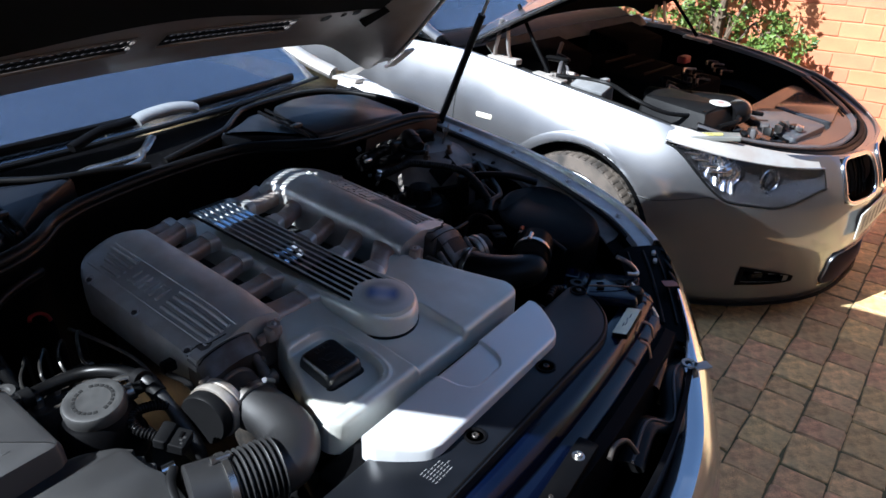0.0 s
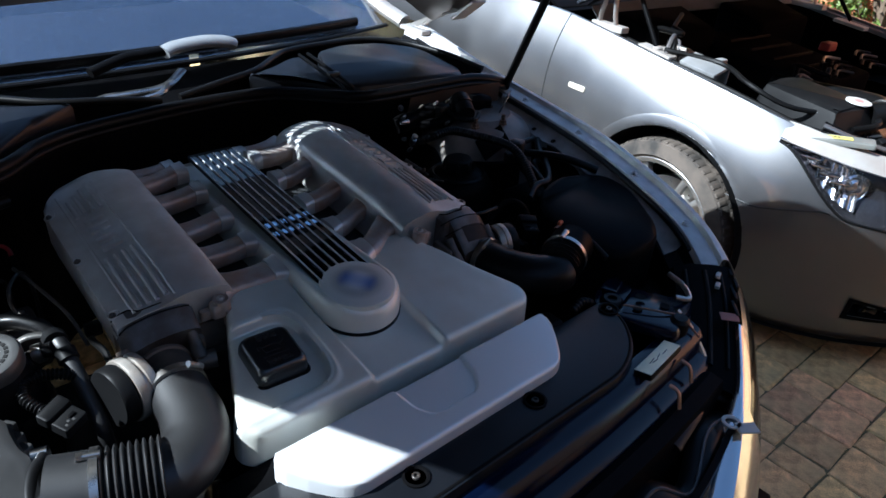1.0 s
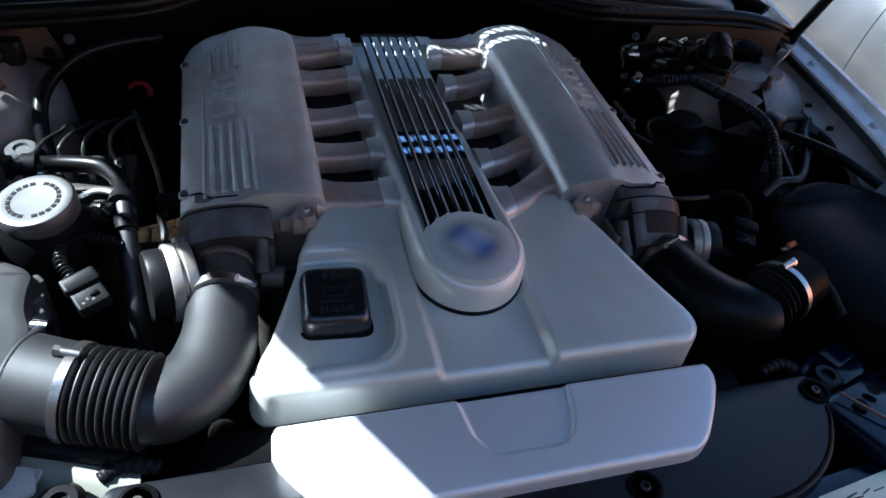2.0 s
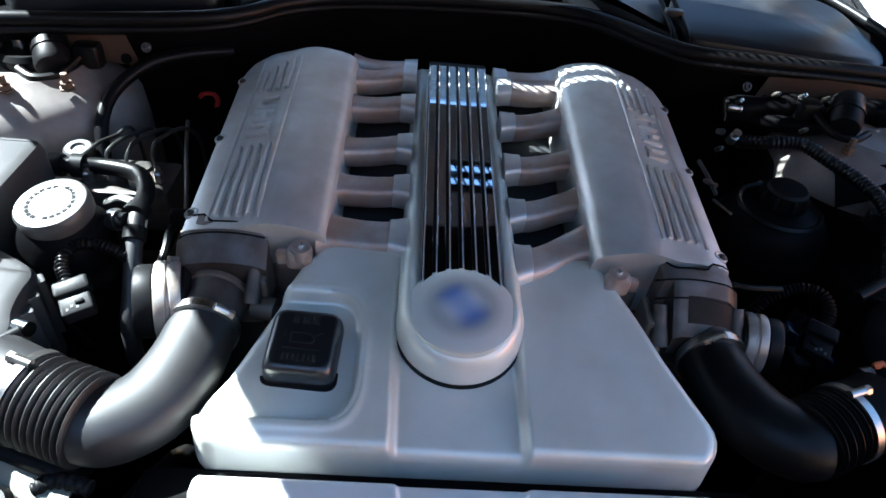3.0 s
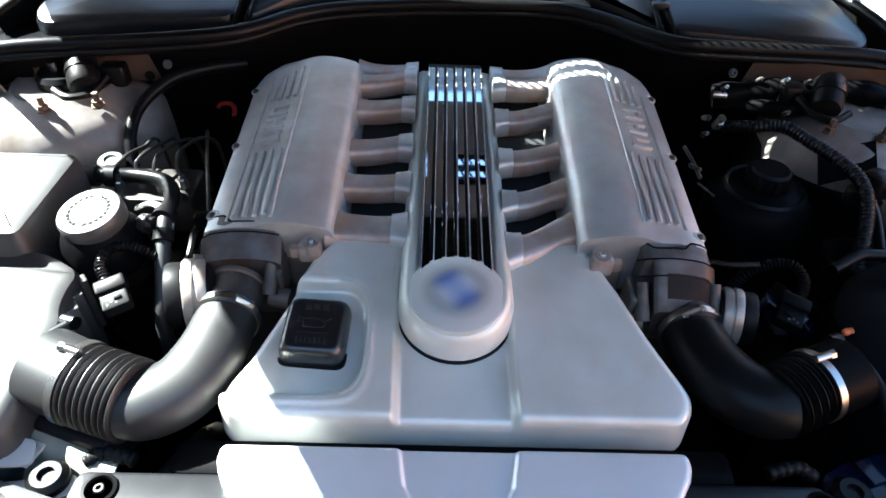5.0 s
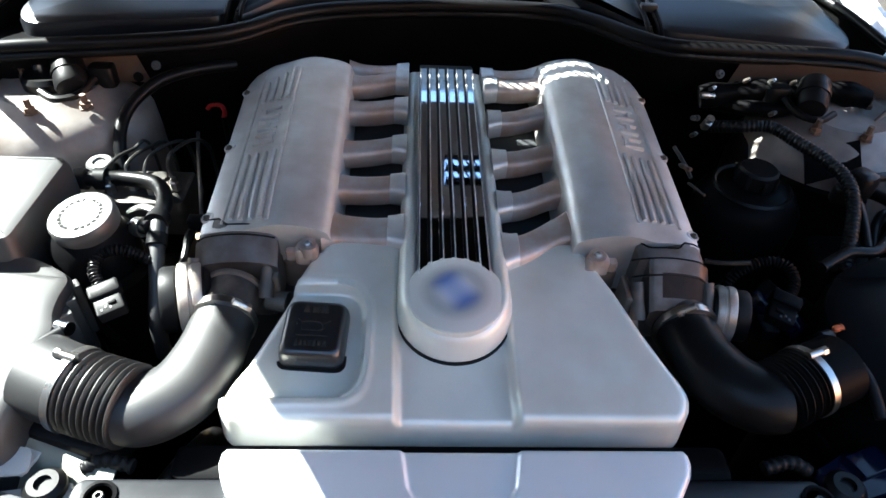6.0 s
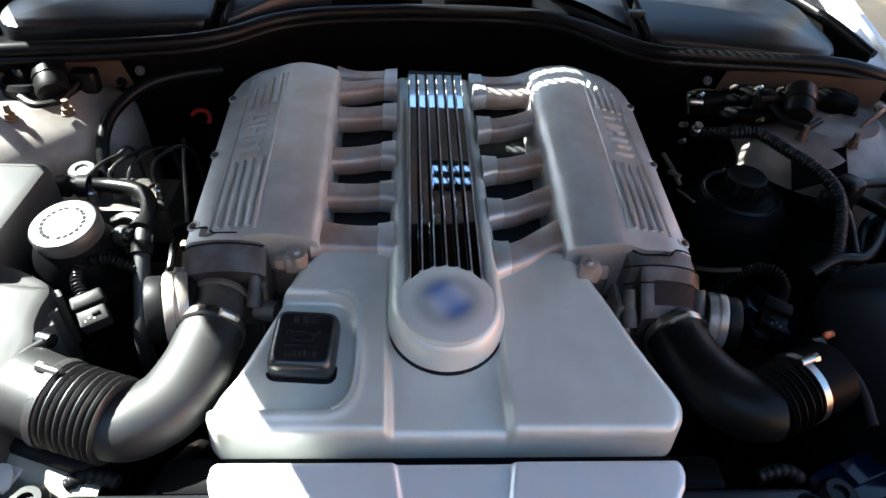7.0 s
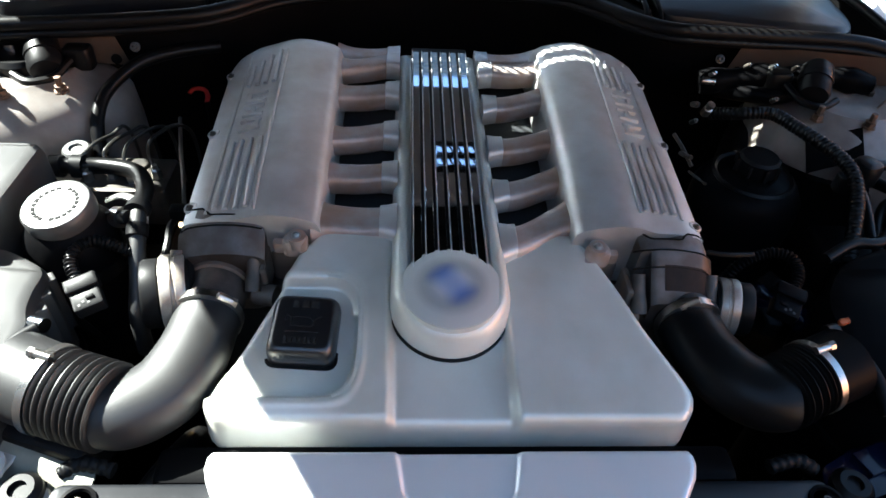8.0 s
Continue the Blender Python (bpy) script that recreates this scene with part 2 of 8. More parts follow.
def spline(points, steps=8, closed=False):
    """Points along a smooth curve through the points given."""
    p = [Vector(q) for q in points]
    count, out = len(p), []
    for i in range(count if closed else count - 1):
        a = p[(i - 1) % count] if closed or i else 2 * p[0] - p[1]
        b, c = p[i], p[(i + 1) % count]
        d = p[(i + 2) % count] if closed or i + 2 < count else 2 * p[-1] - p[-2]
        for k in range(steps):
            s = k / steps
            out.append(0.5 * (2 * b + (c - a) * s + (2 * a - 5 * b + 4 * c - d) * s * s + (3 * b - a - 3 * c + d) * s ** 3))
    if not closed:
        out.append(p[-1])
    return out


def loft(rings, bm=None, closed=True, caps=True, loop=False):
    bm = bm or bmesh.new()
    rows = [[bm.verts.new(q) for q in ring] for ring in rings]
    n = len(rows[0])
    pairs = list(zip(rows, rows[1:])) + ([(rows[-1], rows[0])] if loop else [])
    for a, b in pairs:
        for i in range(n if closed else n - 1):
            j = (i + 1) % n
            bm.faces.new((a[i], a[j], b[j], b[i]))
    if caps and closed and not loop:
        bm.faces.new(rows[0][::-1])
        bm.faces.new(rows[-1])
    return bm


def tube(points, radius, sides=12, steps=6, bm=None, radii=None, flat=1.0, smooth=True):
    """A round (or flattened) bar along a smooth line; radii: function of 0..1."""
    line = spline(points, steps) if smooth and len(points) > 2 else [Vector(q) for q in points]
    if radii:
        dense = []
        total = sum((b - a).length for a, b in zip(line, line[1:]))
        n = max(len(line), min(260, int(total / (radius * 0.12))), 72)
        run, targets = 0.0, [total * k / n for k in range(n + 1)]
        i, start = 0, 0.0
        for want in targets:
            while i < len(line) - 2 and start + (line[i + 1] - line[i]).length < want:
                start += (line[i + 1] - line[i]).length
                i += 1
            seg = (line[i + 1] - line[i]).length or 1e-9
            dense.append(line[i].lerp(line[i + 1], min(1.0, (want - start) / seg)))
        line = dense
    rings, up = [], None
    for i, q in enumerate(line):
        t = (line[min(i + 1, len(line) - 1)] - line[max(i - 1, 0)]).normalized()
        if up is None:
            up = Vector((0, 0, 1)) if abs(t.z) < 0.9 else Vector((0, 1, 0))
        side = t.cross(up).normalized()
        up = side.cross(t).normalized()
        r = radii(i / (len(line) - 1)) if radii else radius
        rings.append([q + r * (math.cos(a) * side + flat * math.sin(a) * up) for a in (2 * math.pi * k / sides for k in range(sides))])
    return loft(rings, bm)


def lathe(profile, m=Matrix(), sides=32, bm=None):
    """Turns (radius, height) pairs round the z axis of the pose m."""
    rings = [[m @ Vector((max(r, 1e-4) * math.cos(a), max(r, 1e-4) * math.sin(a), h)) for a in (2 * math.pi * k / sides for k in range(sides))] for r, h in profile]
    return loft(rings, bm)


def axis(at, to):
    """A pose at a place whose z axis points along a direction."""
    return Matrix.Translation(at) @ Vector(to).to_track_quat("Z", "Y").to_matrix().to_4x4()


def rounded(points, radius, steps=5):
    """A closed outline with its corners rounded; radius: one number or one for each corner."""
    out, n = [], len(points)
    for i in range(n):
        a, b, c = (Vector(points[(i + k) % n]).to_2d() for k in (-1, 0, 1))
        r = radius[i] if isinstance(radius, (list, tuple)) else radius
        u, v = (a - b), (c - b)
        r = min(r, 0.49 * u.length, 0.49 * v.length)
        p, q = b + u.normalized() * r, b + v.normalized() * r
        for k in range(steps + 1):
            s = k / steps
            out.append(p * (1 - s) ** 2 + b * 2 * s * (1 - s) + q * s * s)
    return out


def grown(outline, d):
    """The outline moved outwards by d (anticlockwise outlines)."""
    out, n = [], len(outline)
    for i in range(n):
        a, b, c = outline[i - 1], outline[i], outline[(i + 1) % n]
        t = Vector((c[0] - a[0], c[1] - a[1]))
        t = t.normalized() if t.length > 1e-9 else Vector((1, 0))
        out.append(Vector((b[0] + t.y * d, b[1] - t.x * d)))
    return out


def slab(outline, z0, z1, edge=0.003, m=Matrix(), bm=None, top=None, taper=0.0):
    """An upright prism on an anticlockwise outline with a rounded upper edge; top(x, y) adds to its height."""
    rings = []
    for inset, h in ((0, z0), (-taper, z1 - edge), (-taper - 0.3 * edge, z1 - 0.3 * edge), (-taper - edge, z1)):
        ring = grown(outline, inset) if inset else outline
        rings.append([m @ Vector((q[0], q[1], h + (top(q[0], q[1]) if top and h > z0 else 0))) for q in ring])
    return loft(rings, bm)


def box(size, at=(0, 0, 0), edge=0.003, m=Matrix(), bm=None, taper=0.0):
    """A block with rounded corners; at is the middle of its base."""
    x, y, z = size[0] / 2, size[1] / 2, size[2]
    ring = rounded([(-x, -y), (x, -y), (x, y), (-x, y)], max(edge * 1.5, 0.0005), 3)
    return slab(ring, 0, z, edge, m @ Matrix.Translation(at), bm, taper=taper)


def sheet(f, nu, nv, bm=None, thick=0.0, keep=None):
    """A surface f(u, v), u and v from 0 to 1; thick: a second skin that far below along the normal."""
    bm = bm or bmesh.new()
    rows = [[bm.verts.new(f(i / nu, j / nv)) for i in range(nu + 1)] for j in range(nv + 1)]
    faces = []
    for j in range(nv):
        for i in range(nu):
            if keep is None or keep((i + 0.5) / nu, (j + 0.5) / nv):
                faces.append(bm.faces.new((rows[j][i], rows[j][i + 1], rows[j + 1][i + 1], rows[j + 1][i])))
    if thick:
        bmesh.ops.recalc_face_normals(bm, faces=faces)
        bmesh.ops.solidify(bm, geom=faces, thickness=thick)
    loose = [v for v in bm.verts if not v.link_faces]
    bmesh.ops.delete(bm, geom=loose, context="VERTS")
    return bm


def step(a, b, x):
    s = min(1.0, max(0.0, (x - a) / (b - a)))
    return s * s * (3 - 2 * s)


def along(table, x):
    """Straight interpolation in a table of (x, value)."""
    if x <= table[0][0]:
        return table[0][1]
    for (a, p), (b, q) in zip(table, table[1:]):
        if x <= b:
            return p + (q - p) * (x - a) / (b - a)
    return table[-1][1]


def bolt(at, r=0.006, up=(0, 0, 1), bm=None):
    """A socket-headed screw with a collar."""
    return lathe([(r * 1.5, 0), (r * 1.5, r * 0.3), (r, r * 0.35), (r, r * 0.95), (r * 0.85, r * 1.1), (r * 0.55, r * 1.1), (r * 0.5, r * 0.5), (0, r * 0.5)], axis(at, up), 16, bm)


def clip_band(points_m, r, width=0.009, bm=None):
    """A hose clip's band on a pose."""
    return lathe([(r, -width / 2), (r + 0.0015, -width / 2), (r + 0.0015, width / 2), (r, width / 2)], points_m, 40, bm)


# ---- the engine: a tilted block with two intake plenums and a central spine ----
TILT_E = 5.37
ENGINE = pose(0, 0, 0.92, TILT_E)
engine = thing("engine", ENGINE, "silver-painted twelve-cylinder car engine with two ribbed intake plenums", "engine")


def plenum_section(s, y):
    """Cross-section of a plenum at y; s: -1 for one bank, 1 for the other."""
    prof = [(0.318, -0.10), (0.326, -0.06), (0.328, -0.022), (0.325, -0.010), (0.315, -0.004), (0.298, -0.001), (0.285, 0.002), (0.262, 0.009),
            (0.240, 0.0165), (0.222, 0.0195), (0.205, 0.0185), (0.185, 0.015), (0.170, 0.0105), (0.162, 0.005), (0.158, -0.006), (0.156, -0.030), (0.153, -0.075)]
    out = along([(0.34, 0.328), (0.37, 0.322), (0.40, 0.303), (0.43, 0.272), (0.455, 0.236), (0.472, 0.205)], y)
    drop = 0.080 * max(0.0, (y - 0.405) / 0.065) ** 2
    flat = step(0.10, 0.03, y) * 0.006
    return [Vector((s * min(x, out), y, max(z - drop - flat * (0.15 < x < 0.27), -0.11))) for x, z in prof]


YS = [0.022, 0.026, 0.034, 0.05, 0.10, 0.16, 0.22, 0.28, 0.33, 0.35, 0.37, 0.385, 0.40, 0.412, 0.424, 0.435, 0.445, 0.453, 0.460, 0.467, 0.472]


def plate_height(x, y):
    """Height of a plenum's top at x >= 0."""
    prof = [(a.x, a.z) for a in plenum_section(1, y)]
    return along(sorted(prof[2:15]), x)


DRUM_BAND = material("pale_drum_band", (0.42, 0.39, 0.35), 0.38, 0.5, 0.25, 500, 40, 0.1, dust=0.5, dust_color=(0.26, 0.18, 0.13), dust_scale=35)
CAP_CAST = material("grimy_cap_casting", (0.17, 0.17, 0.175), 0.48, 0.5, 0.3, 900, 25, 0.5, 600, dust=0.9, dust_color=(0.095, 0.074, 0.06), dust_scale=30)
HOOD_CAST = material("oily_hood_casting", (0.085, 0.082, 0.08), 0.42, 0.5, 0.35, 900, 25, 0.5, 600, dust=0.9, dust_color=(0.05, 0.036, 0.028), dust_scale=34)
OILY = material("oily_black_plate", (0.008, 0.006, 0.005), 0.5, 0.0, 0.5, 700, 60, 0.3, dust=0.3, dust_color=(0.03, 0.016, 0.012), dust_scale=45, specular=0.15)
NECK = material("dusty_dark_neck", (0.035, 0.032, 0.030), 0.5, 0.1, 0.4, 600, 40, 0.3, dust=0.5, dust_color=(0.13, 0.10, 0.08), dust_scale=40)


def runner_ring(s, x, y, z, w, h):
    ring = []
    for a in range(18):
        t = 2 * math.pi * a / 18
        c, d = math.cos(t), math.sin(t)
        ring.append(Vector((s * x, y + w * abs(c) ** 0.55 * (1 if c > 0 else -1), z + h * abs(d) ** 0.55 * (1 if d > 0 else -1))))
    return ring


# for each bank: the plate's ribs, the mark, its screws, the cap's seam, and the runners' inner and outer ends
BANKS = {
    -1: dict(shift=0.0, ribs=((0.040, 0.170), (0.300, 0.385)), rib_x=0.2875, marks=(0.203, 0.236, 0.268), screws=(0.052, 0.199, 0.341), seam=0.032,
             inner=(0.045, 0.141, 0.233, 0.334, 0.418, 0.470), outer=(0.050, 0.139, 0.219, 0.325, 0.398, 0.470)),
    1: dict(shift=-0.010, ribs=((0.048, 0.183), (0.318, 0.402)), rib_x=0.2935, marks=(0.218, 0.254, 0.290), screws=(0.036, 0.201, 0.352), seam=0.004,
            inner=(0.012, 0.106, 0.201, 0.303, 0.400, 0.462), outer=(0.062, 0.142, 0.226, 0.332, 0.408, 0.470)),
}
for s, bank in BANKS.items():
    shift, seam = bank["shift"], bank["seam"]
    plenum = part("intake_plenum", loft([[q + Vector((0, shift + (0.03 * y / 0.45 if s > 0 else 0.0), 0)) for q in plenum_section(s, y)] for y in YS], closed=True), CAST, engine)
    # long ribs before and behind the raised blocks, between the plate's two edges
    for k in range(4):
        x = bank["rib_x"] - 0.0128 * k
        for y0, y1 in bank["ribs"]:
            y1 = y1 - (0.010 * (3 - k) if y1 > 0.3 else 0.0)
            line = [Vector((s * x, y, plate_height(x, y - shift) + 0.0013)) for y in np.linspace(y0, y1, 7)]
            part("rib", tube(line, 0.0036, 10, 2, flat=0.95), CAST, plenum)
    for dx in (0.0100, -0.0485):
        x = bank["rib_x"] + dx
        line = [Vector((s * x, y, plate_height(x, y - shift) + 0.0004)) for y in np.linspace(bank["ribs"][0][0] - 0.006, bank["ribs"][1][1], 14)]
        part("plate_edge", tube(line, 0.0024, 6, 2, flat=0.8), CAST, plenum)
    # three raised blocks where the maker's mark stands
    for k, y in enumerate(bank["marks"]):
        bm = bmesh.new()
        x = bank["rib_x"] - 0.0185
        tilt = Matrix.Translation((s * x, y, plate_height(x, y - shift) - 0.0012)) @ pose(0, 0, 0, 0, s * 12, 0)
        box((0.031, 0.0065, 0.0055), (0, 0.0095, 0), 0.0010, tilt, bm)
        box((0.031, 0.0065, 0.0055), (0, -0.0095, 0), 0.0010, tilt, bm)
        box((0.0065, 0.024, 0.0050), (s * (-0.010 + 0.010 * k), 0, 0), 0.0010, tilt, bm)
        part("raised_mark", bm, CAST, plenum)
    # screws in notches along the outer edge
    for y in bank["screws"]:
        bm = lathe([(0.0095, -0.016), (0.009, -0.004), (0.0080, -0.0030), (0.0065, -0.006), (0, -0.006)], axis((s * 0.3215, y, -0.002), (s * 0.30, 0, 1)), 20)
        seat = part("screw_seat", bm, CAST, plenum)
        part("screw", bolt((s * 0.3215, y, -0.007), 0.0034, (s * 0.30, 0, 1)), DARK_METAL, seat)
    # end cap in two joined pieces with dark seams, over the throttle
    def cap_z(x, y):
        return 0.0025 - 3.2 * (abs(x) - 0.268) ** 2 - 0.004 * step(0.316, 0.328, abs(x)) - 0.22 * max(0.0, seam - 0.002 - y) - 0.65 * max(0.0, seam - 0.016 - y)

    def wave(x):
        return 0.013 * (step(0.255, 0.238, x) + step(0.290, 0.304, x))
    for name, x0, x1, front, rear, grow in (("plenum_end_cap", 0.226 if s < 0 else 0.238, 0.3275, -0.015, None, 0.0), ("throttle_hood", 0.224 if s < 0 else 0.250, 0.330 if s < 0 else 0.332, -0.042 if s < 0 else -0.066, -0.0148, 0.0010)):
        xs = np.linspace(x0, x1, 25)
        rows = []
        for v in np.linspace(0, 1, 7):
            row = [Vector((s * x0, seam + front + (-front + wave(x0) if rear is None else rear - front) * v, -0.075))]
            for i, x in enumerate(xs):
                y = seam + front + ((wave(x) if rear is None else rear) - front) * v
                row.append(Vector((s * x, y, cap_z(x, y) + grow - (0.004 if i in (0, 24) else 0.0012 if i in (1, 23) else 0.0))))
            rows.append(row + [Vector((s * x1, row[-1].y, -0.075))])
        part(name, loft(rows), CAP_CAST if name != "throttle_hood" else HOOD_CAST, engine if name == "throttle_hood" else plenum)
    for front in (None, -0.0149, -0.0315) if s > 0 else (None, -0.0149):
        line = [Vector((s * x, seam + (wave(x) + 0.0008 if front is None else front), cap_z(x, seam + (0.0 if front is None else front)) + 0.0004)) for x in np.linspace(0.2275, 0.3265, 22)]
        part("seam", tube(line, 0.0012, 6, 1, smooth=False), FELT, plenum)
    # throttle neck, its dusty lip and two bosses
    throttle = part("throttle_body", box((0.100, 0.040, 0.060), (s * 0.278, seam - 0.026, -0.125), 0.012), CAST_DIRTY, engine, "grimy brown-grey cast throttle body")
    neck_a, neck_b = Vector((s * (0.283 if s < 0 else 0.297), seam - 0.030, -0.074)), Vector((s * (0.2865 if s < 0 else 0.3005), -0.060, -0.071))
    part("neck", tube([neck_a, neck_a.lerp(neck_b, 0.5), neck_b], 0.0365, 32, 4), NECK, throttle, "dusty black throttle neck")
    part("neck_lip", lathe([(0.036, -0.006), (0.0395, -0.004), (0.0395, 0.002), (0.036, 0.004)], axis(neck_a.lerp(neck_b, 0.30), neck_b - neck_a), 36), CAST_DIRTY, throttle)
    for x in (0.238, 0.330):
        bm = tube([(s * x, seam - 0.030, -0.030), (s * x, seam - 0.048, -0.045), (s * x, seam - 0.066, -0.060)], 0.0092, 12, 3, radii=lambda f: 0.0085 + 0.0015 * step(0.5, 0.8, f))
        lathe([(0.0100, 0), (0.0100, 0.002), (0.0065, 0.0022), (0.006, -0.004), (0, -0.004)], axis((s * x, seam - 0.066, -0.060), (0, -0.77, -0.64)), 16, bm)
        boss = part("boss", bm, NECK, throttle)
        part("boss_hole", lathe([(0.0058, 0), (0.0058, 0.0006), (0, 0.0007)], axis((s * x, seam - 0.0665, -0.0605), (0, -0.77, -0.64)), 14), FELT, boss)
    part("cheek", box((0.010, 0.045, 0.050), (s * 0.228, seam - 0.030, -0.090), 0.004), CAST_DIRTY, throttle)
    part("side_pipe", tube([(s * 0.240, seam - 0.055, -0.080), (s * 0.214, seam - 0.060, -0.080)], 0.014, 18, 1, smooth=False), CAST_DIRTY, throttle)
    if s > 0:
        rows = [[Vector((x, y, cap_z(x, y) + 0.0018)) for x in np.linspace(0.266, 0.322, 9)] for y in np.linspace(seam - 0.054, seam - 0.030, 6)]
        part("grimy_plate", loft(rows, closed=False), OILY, throttle, "oily dark plate")
    # actuator drum with a pale band on the outer side
    at = Vector((s * (0.338 if s < 0 else 0.360), -0.034 if s < 0 else -0.048, -0.066))
    drum_m = axis(at, (s, -0.25, 0.1)) @ Matrix.Scale(1.0 if s < 0 else 0.80, 4)
    drum = part("actuator_drum", lathe([(0.030, -0.03), (0.040, -0.024), (0.0415, 0.004), (0.0405, 0.010), (0.0425, 0.012), (0.0425, 0.027), (0.040, 0.0305), (0, 0.031)], drum_m, 40), GRAIN_PLASTIC, throttle)
    part("band", lathe([(0.0405, -0.020), (0.0445, -0.020), (0.0460, -0.017), (0.0460, -0.009), (0.0435, -0.0075), (0.0435, -0.0045), (0.0460, -0.003), (0.0460, 0.006), (0.0445, 0.009), (0.0405, 0.009)], drum_m, 40), DRUM_BAND, drum, "pale metal band")
    # bracket between plenum and front cover, with its bolt
    bm = bmesh.new()
    by = 0.006 if s < 0 else -0.004
    box((0.030, 0.020, 0.024), (s * 0.187, by, -0.032), 0.005, bm=bm)
    box((0.016, 0.014, 0.030), (s * 0.176, by - 0.006, -0.052), 0.004, bm=bm)
    box((0.020, 0.012, 0.016), (s * 0.206, by + 0.006, -0.036), 0.003, bm=bm)
    lathe([(0.0115, -0.02), (0.0115, -0.004), (0.006, -0.004), (0, -0.005)], axis((s * 0.185, by, 0.0), (0, 0, 1)), 16, bm)
    bracket = part("bracket", bm, CAST_DUSTY, engine)
    part("bolt", bolt((s * 0.185, by, -0.005), 0.0042), STEEL, bracket)
    part("plenum_foot", box((0.070, 0.030, 0.050), (s * 0.190, 0.032 if s < 0 else 0.022, -0.100), 0.006), CAST_DIRTY, engine)
    # five runners and the wide front one, each with a pale collar at the spine
    for k, (yi, yo) in enumerate(zip(bank["inner"], bank["outer"])):
        wo, wi, h = (0.026, 0.0245, 0.020) if k == 0 else (0.0195, 0.0185, 0.0165)
        low = -0.031 - (0.020 if k == 5 else 0.0)
        rings = []
        for f in np.linspace(0, 1, 9):
            flare = 1 + 0.35 * (1 - step(0.0, 0.22, f))
            rings.append(runner_ring(s, 0.170 + (0.070 - 0.170) * f, yo + (yi - yo) * step(0.0, 1.0, f), low + 0.004 - 0.005 * math.sin(math.pi * f), (wo + (wi - wo) * f) * flare, h * (1 + 0.3 * (flare - 1))))
        runner = part("intake_runner", loft(rings), CAST_DUSTY, engine)
        rings = [runner_ring(s, x, yi + (yo - yi) * 0.10 * step(0.066, 0.090, x), low + 0.0035, wi * g, h * g2) for x, g, g2 in ((0.0860, 1.00, 1.00), (0.0854, 1.07, 1.08), (0.0825, 1.08, 1.09), (0.076, 1.14, 1.08), (0.064, 1.38, 1.04))]
        part("collar", loft(rings), CAST, runner)

part("valley_lining", slab(rounded([(-0.16, -0.02), (0.16, -0.02), (0.16, 0.47), (-0.16, 0.47)], 0.02), -0.115, -0.082, 0.004), FOAM, engine, "dark grey foam lining under the runners")
for x, y in ((-0.148, 0.170), (0.145, 0.175)):
    part("lining_stud", lathe([(0.008, -0.09), (0.008, -0.072), (0.004, -0.071), (0, -0.075)], pose(x, y, 0), 14), RUBBER, engine)
part("engine_block", box((0.50, 0.46, 0.34), (0, 0.23, -0.44), 0.02), DARK_METAL, engine, "dark grimy engine block")

# central spine with its inlaid panel
SPINE_END = -0.0745


def spine_outline(w, r_y=None, rear=0.475):
    arc = [(w * math.cos(a), SPINE_END + w * math.sin(a)) for a in np.linspace(-math.pi, 0, 25)]
    return [Vector(q) for q in arc] + [Vector((w, rear)), Vector((-w, rear))]


rings = []
for w, z in ((0.0700, -0.085), (0.0700, -0.024), (0.0690, -0.012), (0.066, -0.003), (0.062, 0.002), (0.057, 0.004), (0.052, 0.003), (0.0485, 0.000), (0.0465, -0.003)):
    rings.append([Vector((q.x, q.y, z - (0.019 * max(0.0, q.y + 0.07) if z > -0.03 else 0) - 0.045 * step(0.470, 0.490, q.y) - (0.012 * step(-0.085, -0.155, q.y) if z > -0.03 else 0))) for q in spine_outline(w, rear=0.490)])
TRIM_BAR = material("dark_mirror_trim", (0.42, 0.50, 0.62), 0.035, 1.0, 0.04, 900, 30, 0.0)
SLOPE = pose(0, -0.07, 0, -1.09) @ pose(0, 0.07, 0)
spine = part("spine_cover", loft(rings), SATIN, engine, "satin silver central spine with a rounded front end")
INLAY_BLACK = material("matt_black_inlay", (0.004, 0.004, 0.005), 0.4, 0.0, 0.2, 900, 20, 0.0, specular=0.15)
part("inlay", slab(rounded([(-0.0455, -0.075), (0.0455, -0.075), (0.0455, 0.444), (-0.0455, 0.444)], 0.004, 2), -0.006, 0.0012, 0.0004, SLOPE), INLAY_BLACK, spine, "black inlay between the bars")
for k in range(6):
    x = (k - 2.5) * 0.0152
    bar = part("trim_bar", box((0.0094, 0.492, 0.0032), (x, 0.182, 0.0008), 0.0004, SLOPE), TRIM_BAR, spine, sharp=3)
    part("bright_edge", box((0.0010, 0.492, 0.0040), (x - 0.0058, 0.182, 0.0008), 0.0003, SLOPE), SATIN_PANEL, bar)
    if k == 5:
        part("bright_edge", box((0.0010, 0.492, 0.0040), (x + 0.0058, 0.182, 0.0008), 0.0003, SLOPE), SATIN_PANEL, bar)
part("gasket", slab(spine_outline(0.0717, rear=0.02), -0.075, -0.0300, 0.001, top=lambda x, y: 0.075 * y), RUBBER, engine)
# domed badge, plain shapes in its colours
badge = thing("badge", ENGINE @ pose(0, -0.0760, 0.0), "domed round car badge in blue, white and grey on the spine", "badge")
DOME = bpy.data.materials.new("hazy_badge_enamel")
DOME.use_nodes = True
nt = DOME.node_tree
coord, fade = nt.nodes.new("ShaderNodeTexCoord"), nt.nodes.new("ShaderNodeTexGradient")
fade.gradient_type = "SPHERICAL"
grow_map = nt.nodes.new("ShaderNodeMapping")
grow_map.inputs["Scale"].default_value = (22, 22, 22)
axes, product, soft_step = nt.nodes.new("ShaderNodeSeparateXYZ"), nt.nodes.new("ShaderNodeMath"), nt.nodes.new("ShaderNodeMapRange")
